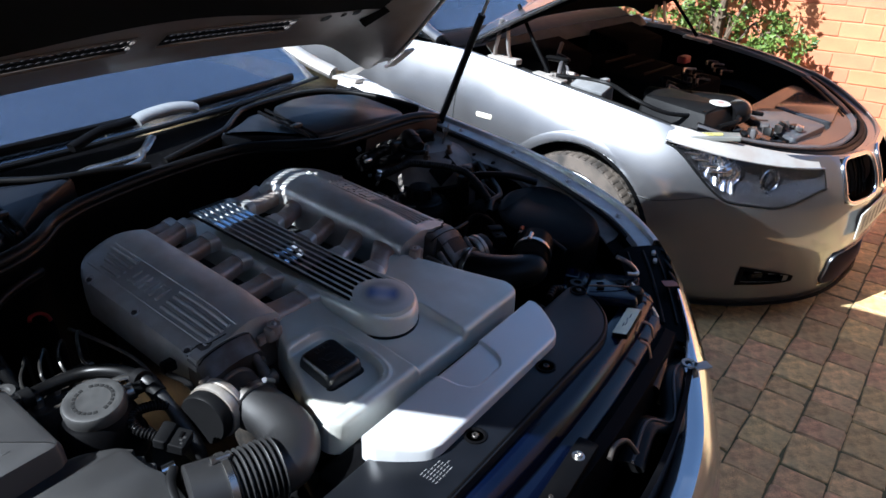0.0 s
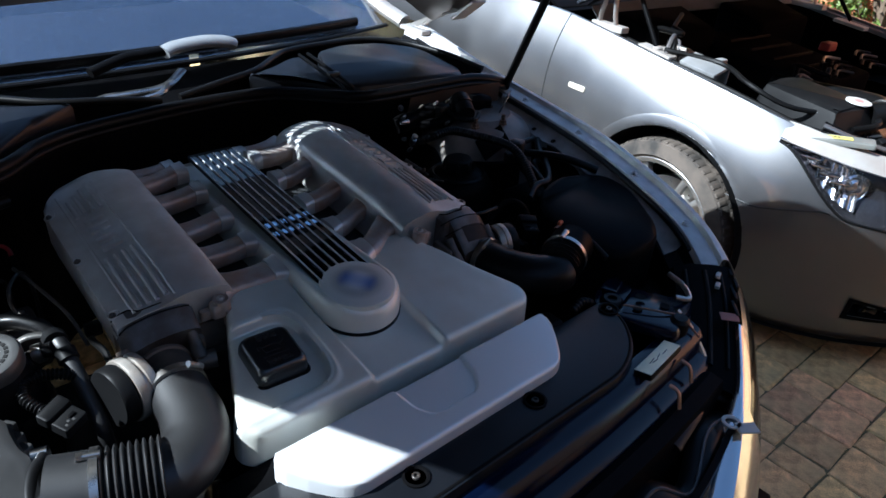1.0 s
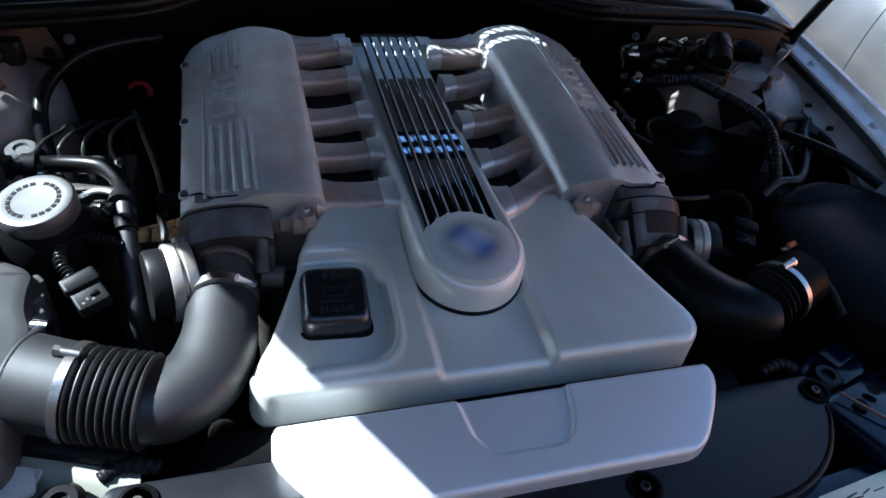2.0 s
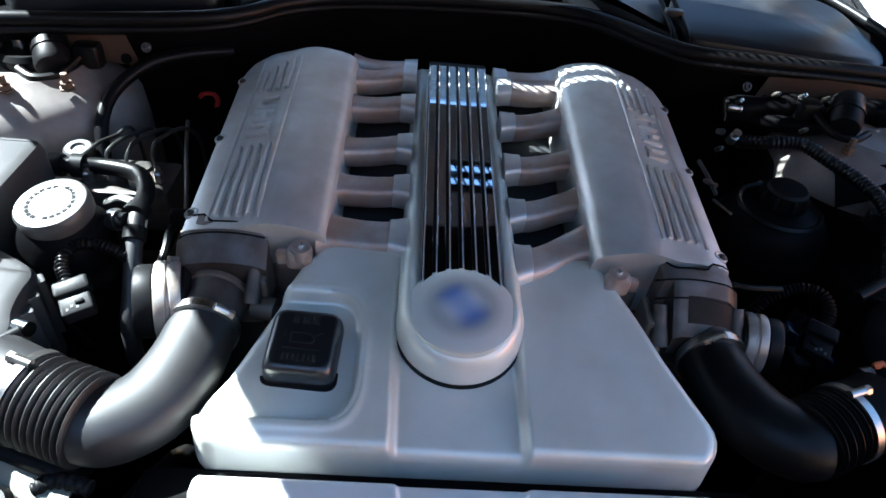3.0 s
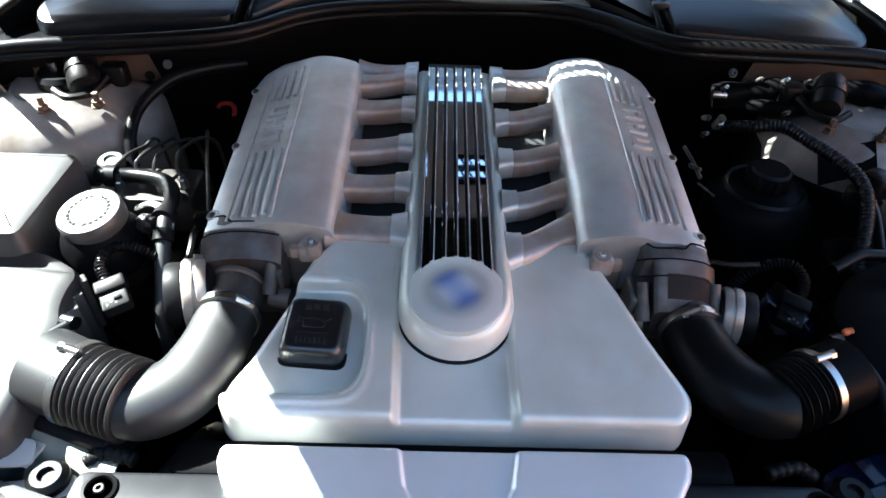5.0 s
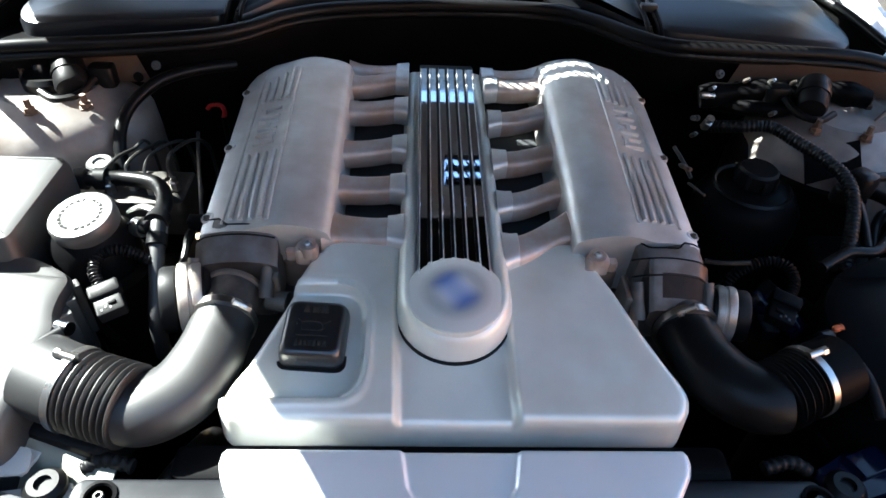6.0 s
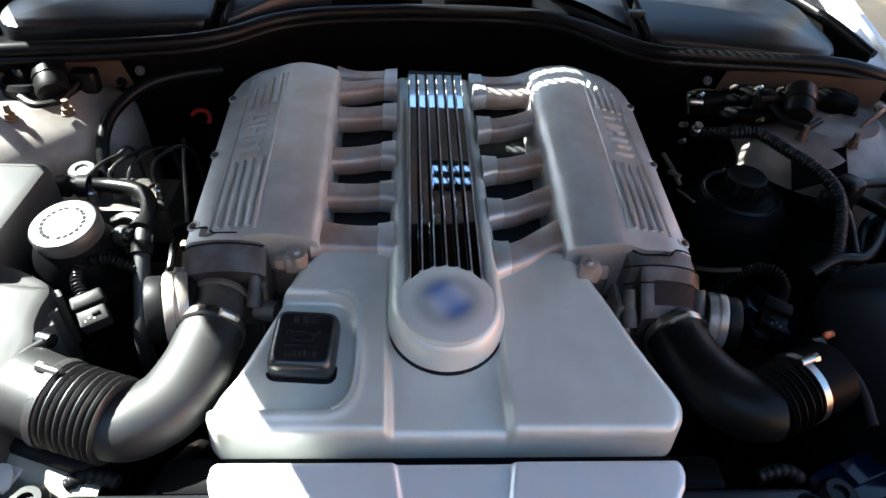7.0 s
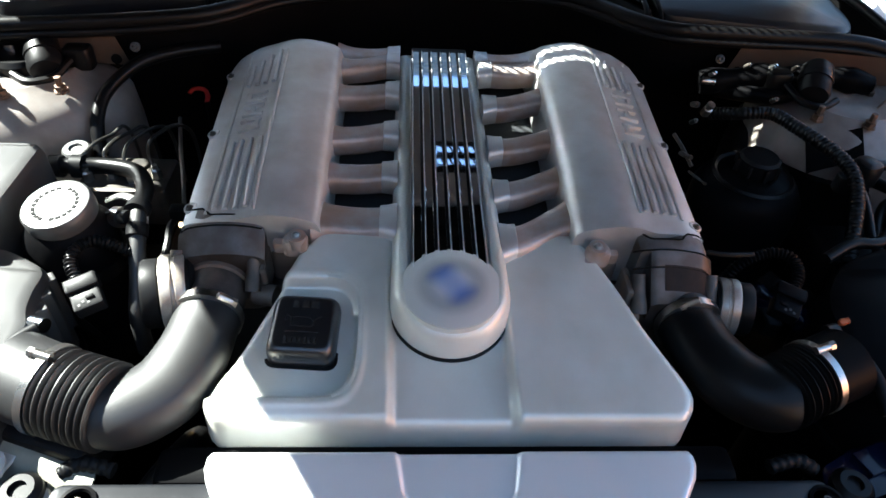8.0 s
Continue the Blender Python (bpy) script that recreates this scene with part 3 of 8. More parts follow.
turned = nt.nodes.new("ShaderNodeMapping")
turned.inputs["Rotation"].default_value = (0, 0, radians(8))
product.operation = "MULTIPLY"
soft_step.inputs[1].default_value, soft_step.inputs[2].default_value = -0.00020, 0.00020
patch = nt.nodes.new("ShaderNodeValToRGB")
patch.color_ramp.elements[0].color, patch.color_ramp.elements[1].color = (0.045, 0.15, 0.50, 1), (0.60, 0.63, 0.66, 1)
blend = nt.nodes.new("ShaderNodeMix")
blend.data_type = "RGBA"
edge_ramp = nt.nodes.new("ShaderNodeValToRGB")
edge_ramp.color_ramp.elements[0].position, edge_ramp.color_ramp.elements[1].position = 0.22, 0.66
nt.links.new(coord.outputs["Object"], grow_map.inputs["Vector"])
nt.links.new(grow_map.outputs[0], fade.inputs["Vector"])
nt.links.new(coord.outputs["Object"], turned.inputs["Vector"])
nt.links.new(turned.outputs[0], axes.inputs[0])
nt.links.new(axes.outputs["X"], product.inputs[0])
nt.links.new(axes.outputs["Y"], product.inputs[1])
nt.links.new(product.outputs[0], soft_step.inputs[0])
nt.links.new(soft_step.outputs[0], patch.inputs[0])
nt.links.new(fade.outputs["Fac"], edge_ramp.inputs[0])
nt.links.new(edge_ramp.outputs[0], blend.inputs["Factor"])
halo = nt.nodes.new("ShaderNodeValToRGB")
halo.color_ramp.elements[0].position, halo.color_ramp.elements[1].position = 0.0, 0.42
halo.color_ramp.elements[0].color, halo.color_ramp.elements[1].color = (0.56, 0.57, 0.54, 1), (0.26, 0.265, 0.27, 1)
nt.links.new(fade.outputs["Fac"], halo.inputs[0])
nt.links.new(halo.outputs[0], blend.inputs["A"])
nt.links.new(patch.outputs[0], blend.inputs["B"])
nt.links.new(blend.outputs["Result"], nt.nodes["Principled BSDF"].inputs["Base Color"])
nt.nodes["Principled BSDF"].inputs["Roughness"].default_value = 0.5
nt.nodes["Principled BSDF"].inputs["Metallic"].default_value = 0.2
part("dome", lathe([(0.0570, -0.006), (0.0570, 0.0026), (0.053, 0.0040), (0.046, 0.0056), (0.037, 0.0070), (0.026, 0.0082), (0.013, 0.0089), (0.0, 0.0091)], Matrix(), 64), DOME, badge, sharp=70)
part("base_ring", lathe([(0.0560, -0.006), (0.0590, -0.006), (0.0590, 0.0005), (0.0585, 0.0018), (0.0560, 0.0022)], Matrix(), 64), SATIN, badge)

# ---- front engine cover, satin silver ----
COVER_L = [(-0.222, -0.236), (-0.2205, -0.2425), (-0.217, -0.2495), (-0.211, -0.2560), (-0.203, -0.2610), (-0.194, -0.2632), (-0.184, -0.2622), (-0.172, -0.2570), (-0.144, -0.240), (-0.03, -0.194), (0.0, -0.182), (0.020, -0.166)]
COVER_R = [(-0.222, 0.238), (-0.2205, 0.2445), (-0.217, 0.2515), (-0.211, 0.2580), (-0.203, 0.2630), (-0.194, 0.2655), (-0.184, 0.2650), (-0.172, 0.2605), (-0.150, 0.2495), (-0.106, 0.229), (-0.047, 0.206), (0.0, 0.184), (0.020, 0.172)]


def cover_top(x, y):
    base = -0.020 + 0.082 * (min(y, 0.03) - 0.02)
    channel = 0.0125 * (1 - step(0.0605, 0.0725, abs(x + 0.0 + 0.02 * (y + 0.2)))) * step(0.02, -0.03, y)
    dx, dy = x + 0.163, y + 0.118
    reach = ((max(0.0, dx) / 0.056) ** 4 + (abs(dy) / 0.074) ** 4) ** 0.25
    pocket = 0.013 * (1 - step(0.93, 1.05, reach))
    rim = 0.0025 * math.exp(-((reach - 1.13) / 0.07) ** 2)
    return base - channel - pocket + rim


def cover_point(u, v):
    y = -0.222 + (0.030 + 0.222) * v
    l, r = along(COVER_L, y), along(COVER_R, y)
    x = l + (r - l) * u
    e = min(x - l, r - x, y + 0.222, (0.030 - y) * 2 + 0.004)
    fall = 0.0
    if e < 0.012:
        fall = 0.012 * (1 - math.sqrt(max(0.0, 1 - (1 - e / 0.012) ** 2)))
    return Vector((x, y, cover_top(x, y) - fall))


front_cover = thing("engine_front_cover", ENGINE, "satin silver plastic front engine cover with rounded corners", "engine cover")
bm = bmesh.new()
us = [0, 0.004, 0.01, 0.018, 0.028, 0.04] + list(np.linspace(0.05, 0.95, 230)) + [0.96, 0.972, 0.982, 0.99, 0.996, 1]
vs = [0, 0.006, 0.013, 0.020, 0.029, 0.038, 0.048] + list(np.linspace(0.06, 0.97, 120)) + [0.985, 1]
rows = [[bm.verts.new(cover_point(u, v)) for u in us] for v in vs]
for a, b in zip(rows, rows[1:]):
    for i in range(len(us) - 1):
        bm.faces.new((a[i], a[i + 1], b[i + 1], b[i]))
border = rows[0] + [r[-1] for r in rows[1:]] + rows[-1][-2::-1] + [r[0] for r in rows[-2:0:-1]]
lower = [bm.verts.new((q.co.x * 1.012, q.co.y - (0.003 if q.co.y < -0.1 else 0), -0.098)) for q in border]
inner = [bm.verts.new((q.co.x * 0.97, q.co.y * 0.97, -0.104)) for q in border]
for i in range(len(border)):
    j = (i + 1) % len(border)
    bm.faces.new((border[j], border[i], lower[i], lower[j]))
    bm.faces.new((lower[j], lower[i], inner[i], inner[j]))
part("shell", bm, SATIN, front_cover, sharp=50)
line = [Vector((-0.163 + 0.0600 * math.cos(a) * (abs(math.cos(a)) ** -0.45 if abs(math.cos(a)) > 0.05 else 1), -0.118 + 0.0785 * math.sin(a) * (abs(math.sin(a)) ** -0.45 if abs(math.sin(a)) > 0.05 else 1), 0)) for a in np.linspace(-1.2, 1.45, 18)]
part("pocket_rim", tube([Vector((q.x, q.y, cover_top(q.x, q.y) - 0.0008)) for q in line], 0.0030, 8, 2, flat=0.7), SATIN, front_cover)
part("foot_seal", tube([Vector((x, -0.2245, -0.100)) for x in np.linspace(-0.235, 0.24, 9)], 0.004, 8, 2), RUBBER, front_cover)

# oil filler cap, black, in its pocket
oil_cap = thing("oil_filler_cap", ENGINE @ pose(-0.1655, -0.110, -0.049, 3, 0, -3), "black square oil filler cap with rounded corners and raised markings", "oil cap")
ring = rounded([(-0.038, -0.041), (0.038, -0.041), (0.038, 0.041), (-0.038, 0.041)], 0.015, 6)
bm = loft([[Vector((q.x * f, q.y * f, z)) for q in ring] for f, z in ((0.96, -0.03), (0.99, 0.000), (1.0, 0.006), (0.998, 0.012), (0.98, 0.0185), (0.94, 0.0240), (0.88, 0.0278), (0.81, 0.0296), (0.76, 0.0300), (0.4, 0.030))])
part("cap_body", bm, CAP_GREY, oil_cap)
part("well", slab(rounded([(-0.042, -0.046), (0.042, -0.046), (0.042, 0.046), (-0.042, 0.046)], 0.016, 6), -0.012, 0.0045, 0.002), RUBBER, oil_cap)
CAP_INK = material("dull_black_relief", (0.0025, 0.0025, 0.0025), 0.9, 0.0, 0.1, 500, 30, 0.05)
for k, w in enumerate((0.008, 0.009, 0.010)):
    part("raised_bar", box((w * 0.8, 0.0085, 0.0012), ((k - 1) * 0.0105, 0.0235, 0.0300), 0.0003), CAP_INK, oil_cap)
for k in range(7):
    part("raised_bar", box((0.0036, 0.0065 + 0.002 * (k in (0, 4, 6)), 0.0012), ((k - 3) * 0.0053, -0.0235, 0.0300), 0.0003), CAP_INK, oil_cap)
part("raised_line", box((0.036, 0.0011, 0.001), (0, -0.0125, 0.0300), 0.0002), CAP_INK, oil_cap)
bm = tube([(-0.012, -0.005, 0.0306), (0.010, -0.005, 0.0306), (0.012, 0.003, 0.0306), (0.019, 0.008, 0.0306)], 0.0009, 6, 3)
tube([(-0.012, -0.005, 0.0306), (-0.012, 0.006, 0.0306), (0.006, 0.006, 0.0306), (0.011, 0.002, 0.0306)], 0.0009, 6, 3, bm)
tube([(-0.012, 0.005, 0.0306), (-0.019, 0.009, 0.0306), (-0.019, 0.002, 0.0306)], 0.0009, 6, 3, bm)
part("oil_can_symbol", bm, CAP_INK, oil_cap)

# ---- intake pipes: clip, elbow, bellows, air-mass tube ----
for s in (-1, 1):
    pipe = thing("intake_pipe", pose(0, 0, 0), "smooth black rubber intake elbow with bellows and steel hose clips", "intake pipe", "intake pipes")
    shift = 0.0 if s < 0 else -0.004
    centre = [(0.3005, -0.052, 0.8435), (0.3025, -0.080, 0.8440), (0.309, -0.118, 0.845), (0.327, -0.154, 0.846), (0.354, -0.174, 0.847), (0.376, -0.174, 0.848)] if s > 0 else [(s * 0.2865, -0.048 + shift, 0.8435), (s * 0.288, -0.078 + shift, 0.8440), (s * 0.2925, -0.124 + shift, 0.845), (s * 0.308, -0.168 + shift, 0.845), (s * 0.338, -0.192 + shift, 0.845), (s * 0.362, -0.191 + shift, 0.845)]
    b_r = 0.045 if s < 0 else 0.040
    # right pipe gets blacker materials than the left, its shade put into the colour
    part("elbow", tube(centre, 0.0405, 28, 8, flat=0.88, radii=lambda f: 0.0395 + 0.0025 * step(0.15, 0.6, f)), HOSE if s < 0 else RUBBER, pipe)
    a, b = (Vector((-0.356, -0.191, 0.845)), Vector((-0.420, -0.172, 0.849))) if s < 0 else (Vector((0.370, -0.174, 0.848)), Vector((0.414, -0.154, 0.852)))
    neck_x = 0.2870 if s < 0 else 0.3012
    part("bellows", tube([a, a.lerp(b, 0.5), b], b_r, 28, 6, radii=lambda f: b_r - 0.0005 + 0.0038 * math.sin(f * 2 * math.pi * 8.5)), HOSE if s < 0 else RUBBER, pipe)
    c = b + Vector((s * 0.032, 0.012, 0.003))
    d = b + Vector((s * 0.050, 0.019, 0.005))
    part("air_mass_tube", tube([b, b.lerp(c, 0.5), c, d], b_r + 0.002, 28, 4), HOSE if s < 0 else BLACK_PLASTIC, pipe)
    part("hose_clip", clip_band(axis((s * neck_x, -0.060 + shift, 0.8437), (s * 0.05, -1, 0.03)), 0.0398, 0.011), STEEL, pipe, "bright steel worm-drive hose clip")
    part("hose_clip", clip_band(axis(b.lerp(c, 0.12), c - a), b_r + 0.0028, 0.009), STEEL, pipe, "bright steel worm-drive hose clip")
    for at, way in (((s * (neck_x - 0.025 * (1 if s < 0 else 0.3)), -0.064 + shift, 0.878 if s < 0 else 0.885), (s * -0.7, 0.1, -0.6)), (b.lerp(c, 0.12) + Vector((-s * 0.004, 0.006, b_r + 0.004)), (s, 0.3, 0.1))):
        bm = tube([Vector(at) - 0.009 * Vector(way).normalized(), Vector(at) + 0.009 * Vector(way).normalized()], 0.0048, 12, 1, smooth=False)
        lathe([(0.0056, 0), (0.0056, 0.006), (0.0035, 0.006), (0, 0.0045)], axis(Vector(at) + 0.009 * Vector(way).normalized(), way), 6, bm)
        part("clip_screw", bm, STEEL, pipe)

# ---- the near car's front: shell, wings, bonnet, cowl, windscreen ----
def mirrored(half):
    """A rim from one rear corner round the nose to the other, from points of one half (front centre first)."""
    return [Vector((-x, y, z)) for x, y, z in half[:0:-1]] + [Vector(q) for q in half]


def rim_line(half, steps=10):
    line = spline(mirrored(half), steps)
    normals = []
    for i in range(len(line)):
        t = line[min(i + 1, len(line) - 1)] - line[max(i - 1, 0)]
        n = Vector((t.y, -t.x, 0)).normalized()
        normals.append(n)
    return line, normals


SIDE = [(0.0, 0.0), (0.004, 0.004), (0.012, 0.010), (0.030, 0.026), (0.055, 0.045), (0.085, 0.062), (0.12, 0.078), (0.16, 0.091), (0.20, 0.100), (0.25, 0.106),
        (0.30, 0.108), (0.35, 0.108), (0.40, 0.106), (0.45, 0.101), (0.50, 0.094), (0.55, 0.084), (0.60, 0.070), (0.66, 0.050)]


SIDE_FIT = np.polyfit([d for d, _ in SIDE], [o for _, o in SIDE], 6)


def shell_point(line, normals, f, d, nose=0.45, sill=0.20):
    """A place on a car's outer skin: f runs along the rim, d is the depth below it."""
    p = f * (len(line) - 1)
    i = min(int(p), len(line) - 2)
    q, n = line[i].lerp(line[i + 1], p - i), normals[i].lerp(normals[i + 1], p - i).normalized()
    deepest = q.z - sill
    k = d / 0.66 * deepest
    out = float(np.polyval(SIDE_FIT, min(d, 0.66))) * (nose + (1 - nose) * abs(n.x))
    return Vector((q.x + n.x * out, q.y + n.y * out, q.z - k)), n


def shell_mesh(line, normals, axles, radius, wheel_z, cut=None, nose=0.45, rows=34, out=0.0, sill=0.20):
    bm = bmesh.new()
    nf = len(line) - 1
    ds = [0.66 * (j / rows) ** 1.15 for j in range(rows + 1)]
    grid, keep = [], []
    for d in ds:
        row = []
        for i in range(nf + 1):
            q, n = shell_point(line, normals, i / nf, d, nose, sill)
            q = q + out * n
            if abs(n.x) > 0.6:
                for y in axles:
                    r = Vector((q.y - y, q.z - wheel_z))
                    if r.length < radius and r.length > 1e-6:
                        q.y, q.z = y + r.normalized().x * radius, wheel_z + r.normalized().y * radius
            row.append((bm.verts.new(q), q, n))
        grid.append(row)
    for j in range(rows):
        for i in range(nf):
            four = [grid[j][i], grid[j][i + 1], grid[j + 1][i + 1], grid[j + 1][i]]
            inside = False
            for y in axles:
                if all(abs(Vector((q.y - y, q.z - wheel_z)).length - radius) < 1e-4 and abs(n.x) > 0.6 for _, q, n in four):
                    inside = True
            if inside or (cut and cut((i + 0.5) / nf, 0.5 * (ds[j] + ds[j + 1]))):
                continue
            bm.faces.new([v for v, _, _ in four])
    bmesh.ops.delete(bm, geom=[v for v in bm.verts if not v.link_faces], context="VERTS")
    return bm


def wheel(parent, at, side, radius=0.325):
    """A five-double-spoke alloy wheel with its tyre; side: -1 or 1, the way it faces."""
    hub = thing("wheel", pose(*at), "", "")
    for key in ("label", "category"):
        if key in hub:
            del hub[key]
    hub.parent = parent
    m = axis((0, 0, 0), (side, 0, 0))
    rr = radius * 0.775
    part("tyre", lathe([(rr, -0.10), (rr + 0.02, -0.112), (radius - 0.03, -0.112), (radius - 0.008, -0.100), (radius, -0.085), (radius, 0.085), (radius - 0.008, 0.100), (radius - 0.03, 0.104), (radius - 0.055, 0.110), (rr + 0.02, 0.106), (rr, 0.10), (rr, -0.10)], m, 64), TYRE, hub)
    bm = bmesh.new()
    for k in range(64):
        for j in range(4):
            box((0.017, 0.040, 0.007), (0, 0, radius - 0.0058), 0.0015, m @ Matrix.Rotation(2 * math.pi * (k + 0.5 * (j % 2)) / 64, 4, "Z") @ Matrix.Rotation(radians(90), 4, "X") @ Matrix.Translation((0, -0.075 + 0.05 * j, 0)), bm)
    tagged(part("tread", bm, TYRE, hub), kind="stuff")
    bm = lathe([(rr, -0.09), (rr + 0.008, 0.100), (rr + 0.004, 0.104), (rr - 0.012, 0.098), (rr - 0.02, 0.06), (rr - 0.03, -0.09)], m, 64)
    for k in range(10):
        a = 2 * math.pi * k / 10 + (0.13 if k % 2 else -0.13) * 0.9
        d = Vector((math.cos(a), math.sin(a), 0))
        c = Vector((-d.y, d.x, 0))
        rings = []
        for r, w, h in ((0.03, 0.012, 0.060), (0.10, 0.010, 0.078), (rr - 0.05, 0.011, 0.086), (rr - 0.005, 0.016, 0.080)):
            rings.append([m @ (d * r + c * x + Vector((0, 0, z))) for x, z in ((-w, h - 0.03), (w, h - 0.03), (w, h - 0.004), (0.5 * w, h), (-0.5 * w, h), (-w, h - 0.004))])
        loft(rings, bm)
    lathe([(0.07, 0.0), (0.07, 0.055), (0.055, 0.068), (0.035, 0.072), (0.034, 0.078), (0.0, 0.082)], m, 32, bm)
    part("rim", bm, ALLOY, hub)
    part("brake_disc", lathe([(0.0, -0.03), (0.165, -0.03), (0.165, 0.0), (0.0, 0.0)], m, 40), STEEL, hub)
    return hub


AXLE = 0.215
NEAR_RIM = [(0.0, -0.652, 0.655), (0.14, -0.645, 0.66), (0.27, -0.620, 0.675), (0.38, -0.575, 0.702), (0.48, -0.520, 0.738), (0.565, -0.462, 0.775), (0.640, -0.404, 0.808),
            (0.703, -0.335, 0.840), (0.760, -0.225, 0.874), (0.802, -0.065, 0.908), (0.835, 0.10, 0.932), (0.852, 0.28, 0.952), (0.858, 0.46, 0.975), (0.852, 0.64, 1.012),
            (0.848, 0.82, 1.045), (0.86, 1.10, 1.03), (0.875, 1.8, 1.02), (0.875, 2.6, 1.03), (0.85, 3.4, 1.05), (0.74, 4.1, 1.06), (0.5, 4.28, 1.05), (0.0, 4.34, 1.04)]
near_car = thing("silver_car", pose(0, 0, 0), "silver saloon car with its bonnet raised over the engine bay", "car")
line, normals = rim_line(NEAR_RIM)
count = len(line) - 1
NOSE_A = [i / count for i in range(count + 1) if line[i].y < -0.345]
F_NOSE0, F_NOSE1 = min(NOSE_A), max(NOSE_A)


def near_cut(f, d):
    """The gaps in which the headlights sit."""
    if not F_NOSE0 < f < F_NOSE1:
        return False
    q = shell_point(line, normals, f, 0.0)[0]
    return abs(q.x) > 0.47 and 0.02 < d < 0.16


part("body_shell", shell_mesh(line, normals, (AXLE, AXLE + 2.99), 0.375, 0.34, near_cut, nose=0.32), PAINT, near_car)
for x in (-1, 1):
    for y in (AXLE, AXLE + 2.99):
        wheel(near_car, (x * 0.83, y, 0.325), x)


def rim_strip(line, normals, profile, keep, lift=0.0):
    """A strip that runs beside the rim; profile: (inwards, down) pairs."""
    rows = []
    for q, n in zip(line, normals):
        if keep(q):
            rows.append([Vector((q.x - n.x * a, q.y - n.y * a, q.z - b + lift)) for a, b in profile])
    return rows


for s in (-1, 1):
    rows = rim_strip(line, normals, [(0, 0.0), (0.006, -0.003), (0.014, -0.002), (0.017, 0.010), (0.021, 0.012), (0.047, 0.012), (0.051, 0.014), (0.056, 0.030)], lambda q: q.x * s > 0.2 and -0.345 < q.y < 0.84)
    wing = part("wing_flange", loft(rows, closed=False), FLANGE, near_car)
    rows = rim_strip(line, normals, [(0.055, 0.028), (0.062, 0.034), (0.068, 0.043), (0.098, 0.052), (0.104, 0.090), (0.106, 0.30), (0.110, 0.5)], lambda q: q.x * s > 0.2 and -0.36 < q.y < 0.84)
    part("inner_wing", loft(rows, closed=False), BLACK_PLASTIC, near_car)
    # painted inner panel with a wavy pressed edge, over the dark wheel arch
    rows = rim_strip(line, normals, [(0.057, 0.0265), (0.064, 0.032), (0.070, 0.040), (0.096, 0.0485), (0.100, 0.056)], lambda q: q.x * s > 0.2 and -0.28 < q.y < 0.70)
    for row in rows:
        wave = 0.006 * math.sin(row[0].y * 34) + 0.004 * math.sin(row[0].y * 71)
        row[-1] += Vector((-s * wave, 0, -abs(wave)))
        row[-2] += Vector((-s * wave * 0.6, 0, 0))
    inner = part("inner_panel", loft(rows, closed=False), INNER_PAINT, near_car, "dirty painted inner wing panel")
    if s > 0:
        for y, big in ((0.025, 1), (0.165, 0), (-0.055, 0), (0.245, 0), (-0.13, 0)):
            q, out = min(zip(line, normals), key=lambda a: abs(a[0].y - y) + (9 if a[0].x < 0 else 0))
            mid, side = Vector((q.x, q.y, q.z - 0.0432)) - out * 0.083, Vector((out.y, -out.x, 0))
            fall = Vector((-out.x, -out.y, -0.32))
            if big:
                part("pressed_oval", tube([mid + side * 0.017 * math.cos(a) + fall * 0.008 * math.sin(a) for a in np.linspace(0, 2 * math.pi, 25)], 0.0016, 8, 2), FLANGE, inner)
                part("stamped_mark", tube([mid - side * 0.006, mid - side * 0.002 + fall * 0.004, mid + side * 0.002 - fall * 0.004, mid + side * 0.006], 0.0012, 6, 1, smooth=False), FLANGE, inner)
            else:
                part("panel_hole", lathe([(0.0065, 0.0), (0.0060, 0.0018), (0.0045, 0.0020), (0.0, 0.0016)], axis(mid, (-0.3 * out.x, -0.3 * out.y, 0.95)), 16), FELT, inner)
    rows = rim_strip(line, normals, [(0.056, 0.024)], lambda q: q.x * s > 0.2 and -0.30 < q.y < 0.80)
    part("wing_seal", tube([r[0] for r in rows][::3], 0.0065, 8, 3), RUBBER, near_car)
    for y in (-0.24, -0.06, 0.14, 0.33, 0.56):
        near = min(zip(line, normals), key=lambda a: abs(a[0].y - y) + (9 if a[0].x * s < 0 else 0))
        at = near[0] - near[1] * 0.036
        part("flange_bolt", bolt((at.x, at.y, near[0].z - 0.012), 0.006), FLANGE, wing)

# bumper: inner lip and top of the bumper skin, seen from above
rows, inner_rows = [], []
for q, n in zip(line, normals):
    if q.y < -0.44:
        wide = 0.017 + 0.036 * step(-0.50, -0.60, q.y)
        rows.append([Vector((q.x - n.x * a * wide, q.y - n.y * a * wide, q.z - b)) for a, b in ((0, 0), (0.18, -0.004), (0.5, -0.006), (0.8, -0.003), (0.94, 0.004), (1.0, 0.016))])
        inner_rows.append([Vector((q.x - n.x * a, q.y - n.y * a, q.z - b)) for a, b in ((wide - 0.0005, 0.015), (wide + 0.003, 0.022), (wide + 0.005, 0.10), (wide + 0.007, 0.22))])
part("bumper_top", loft(rows, closed=False), PAINT, near_car)
rows = inner_rows
part("bumper_inside", loft(rows, closed=False), BLACK_PLASTIC, near_car)
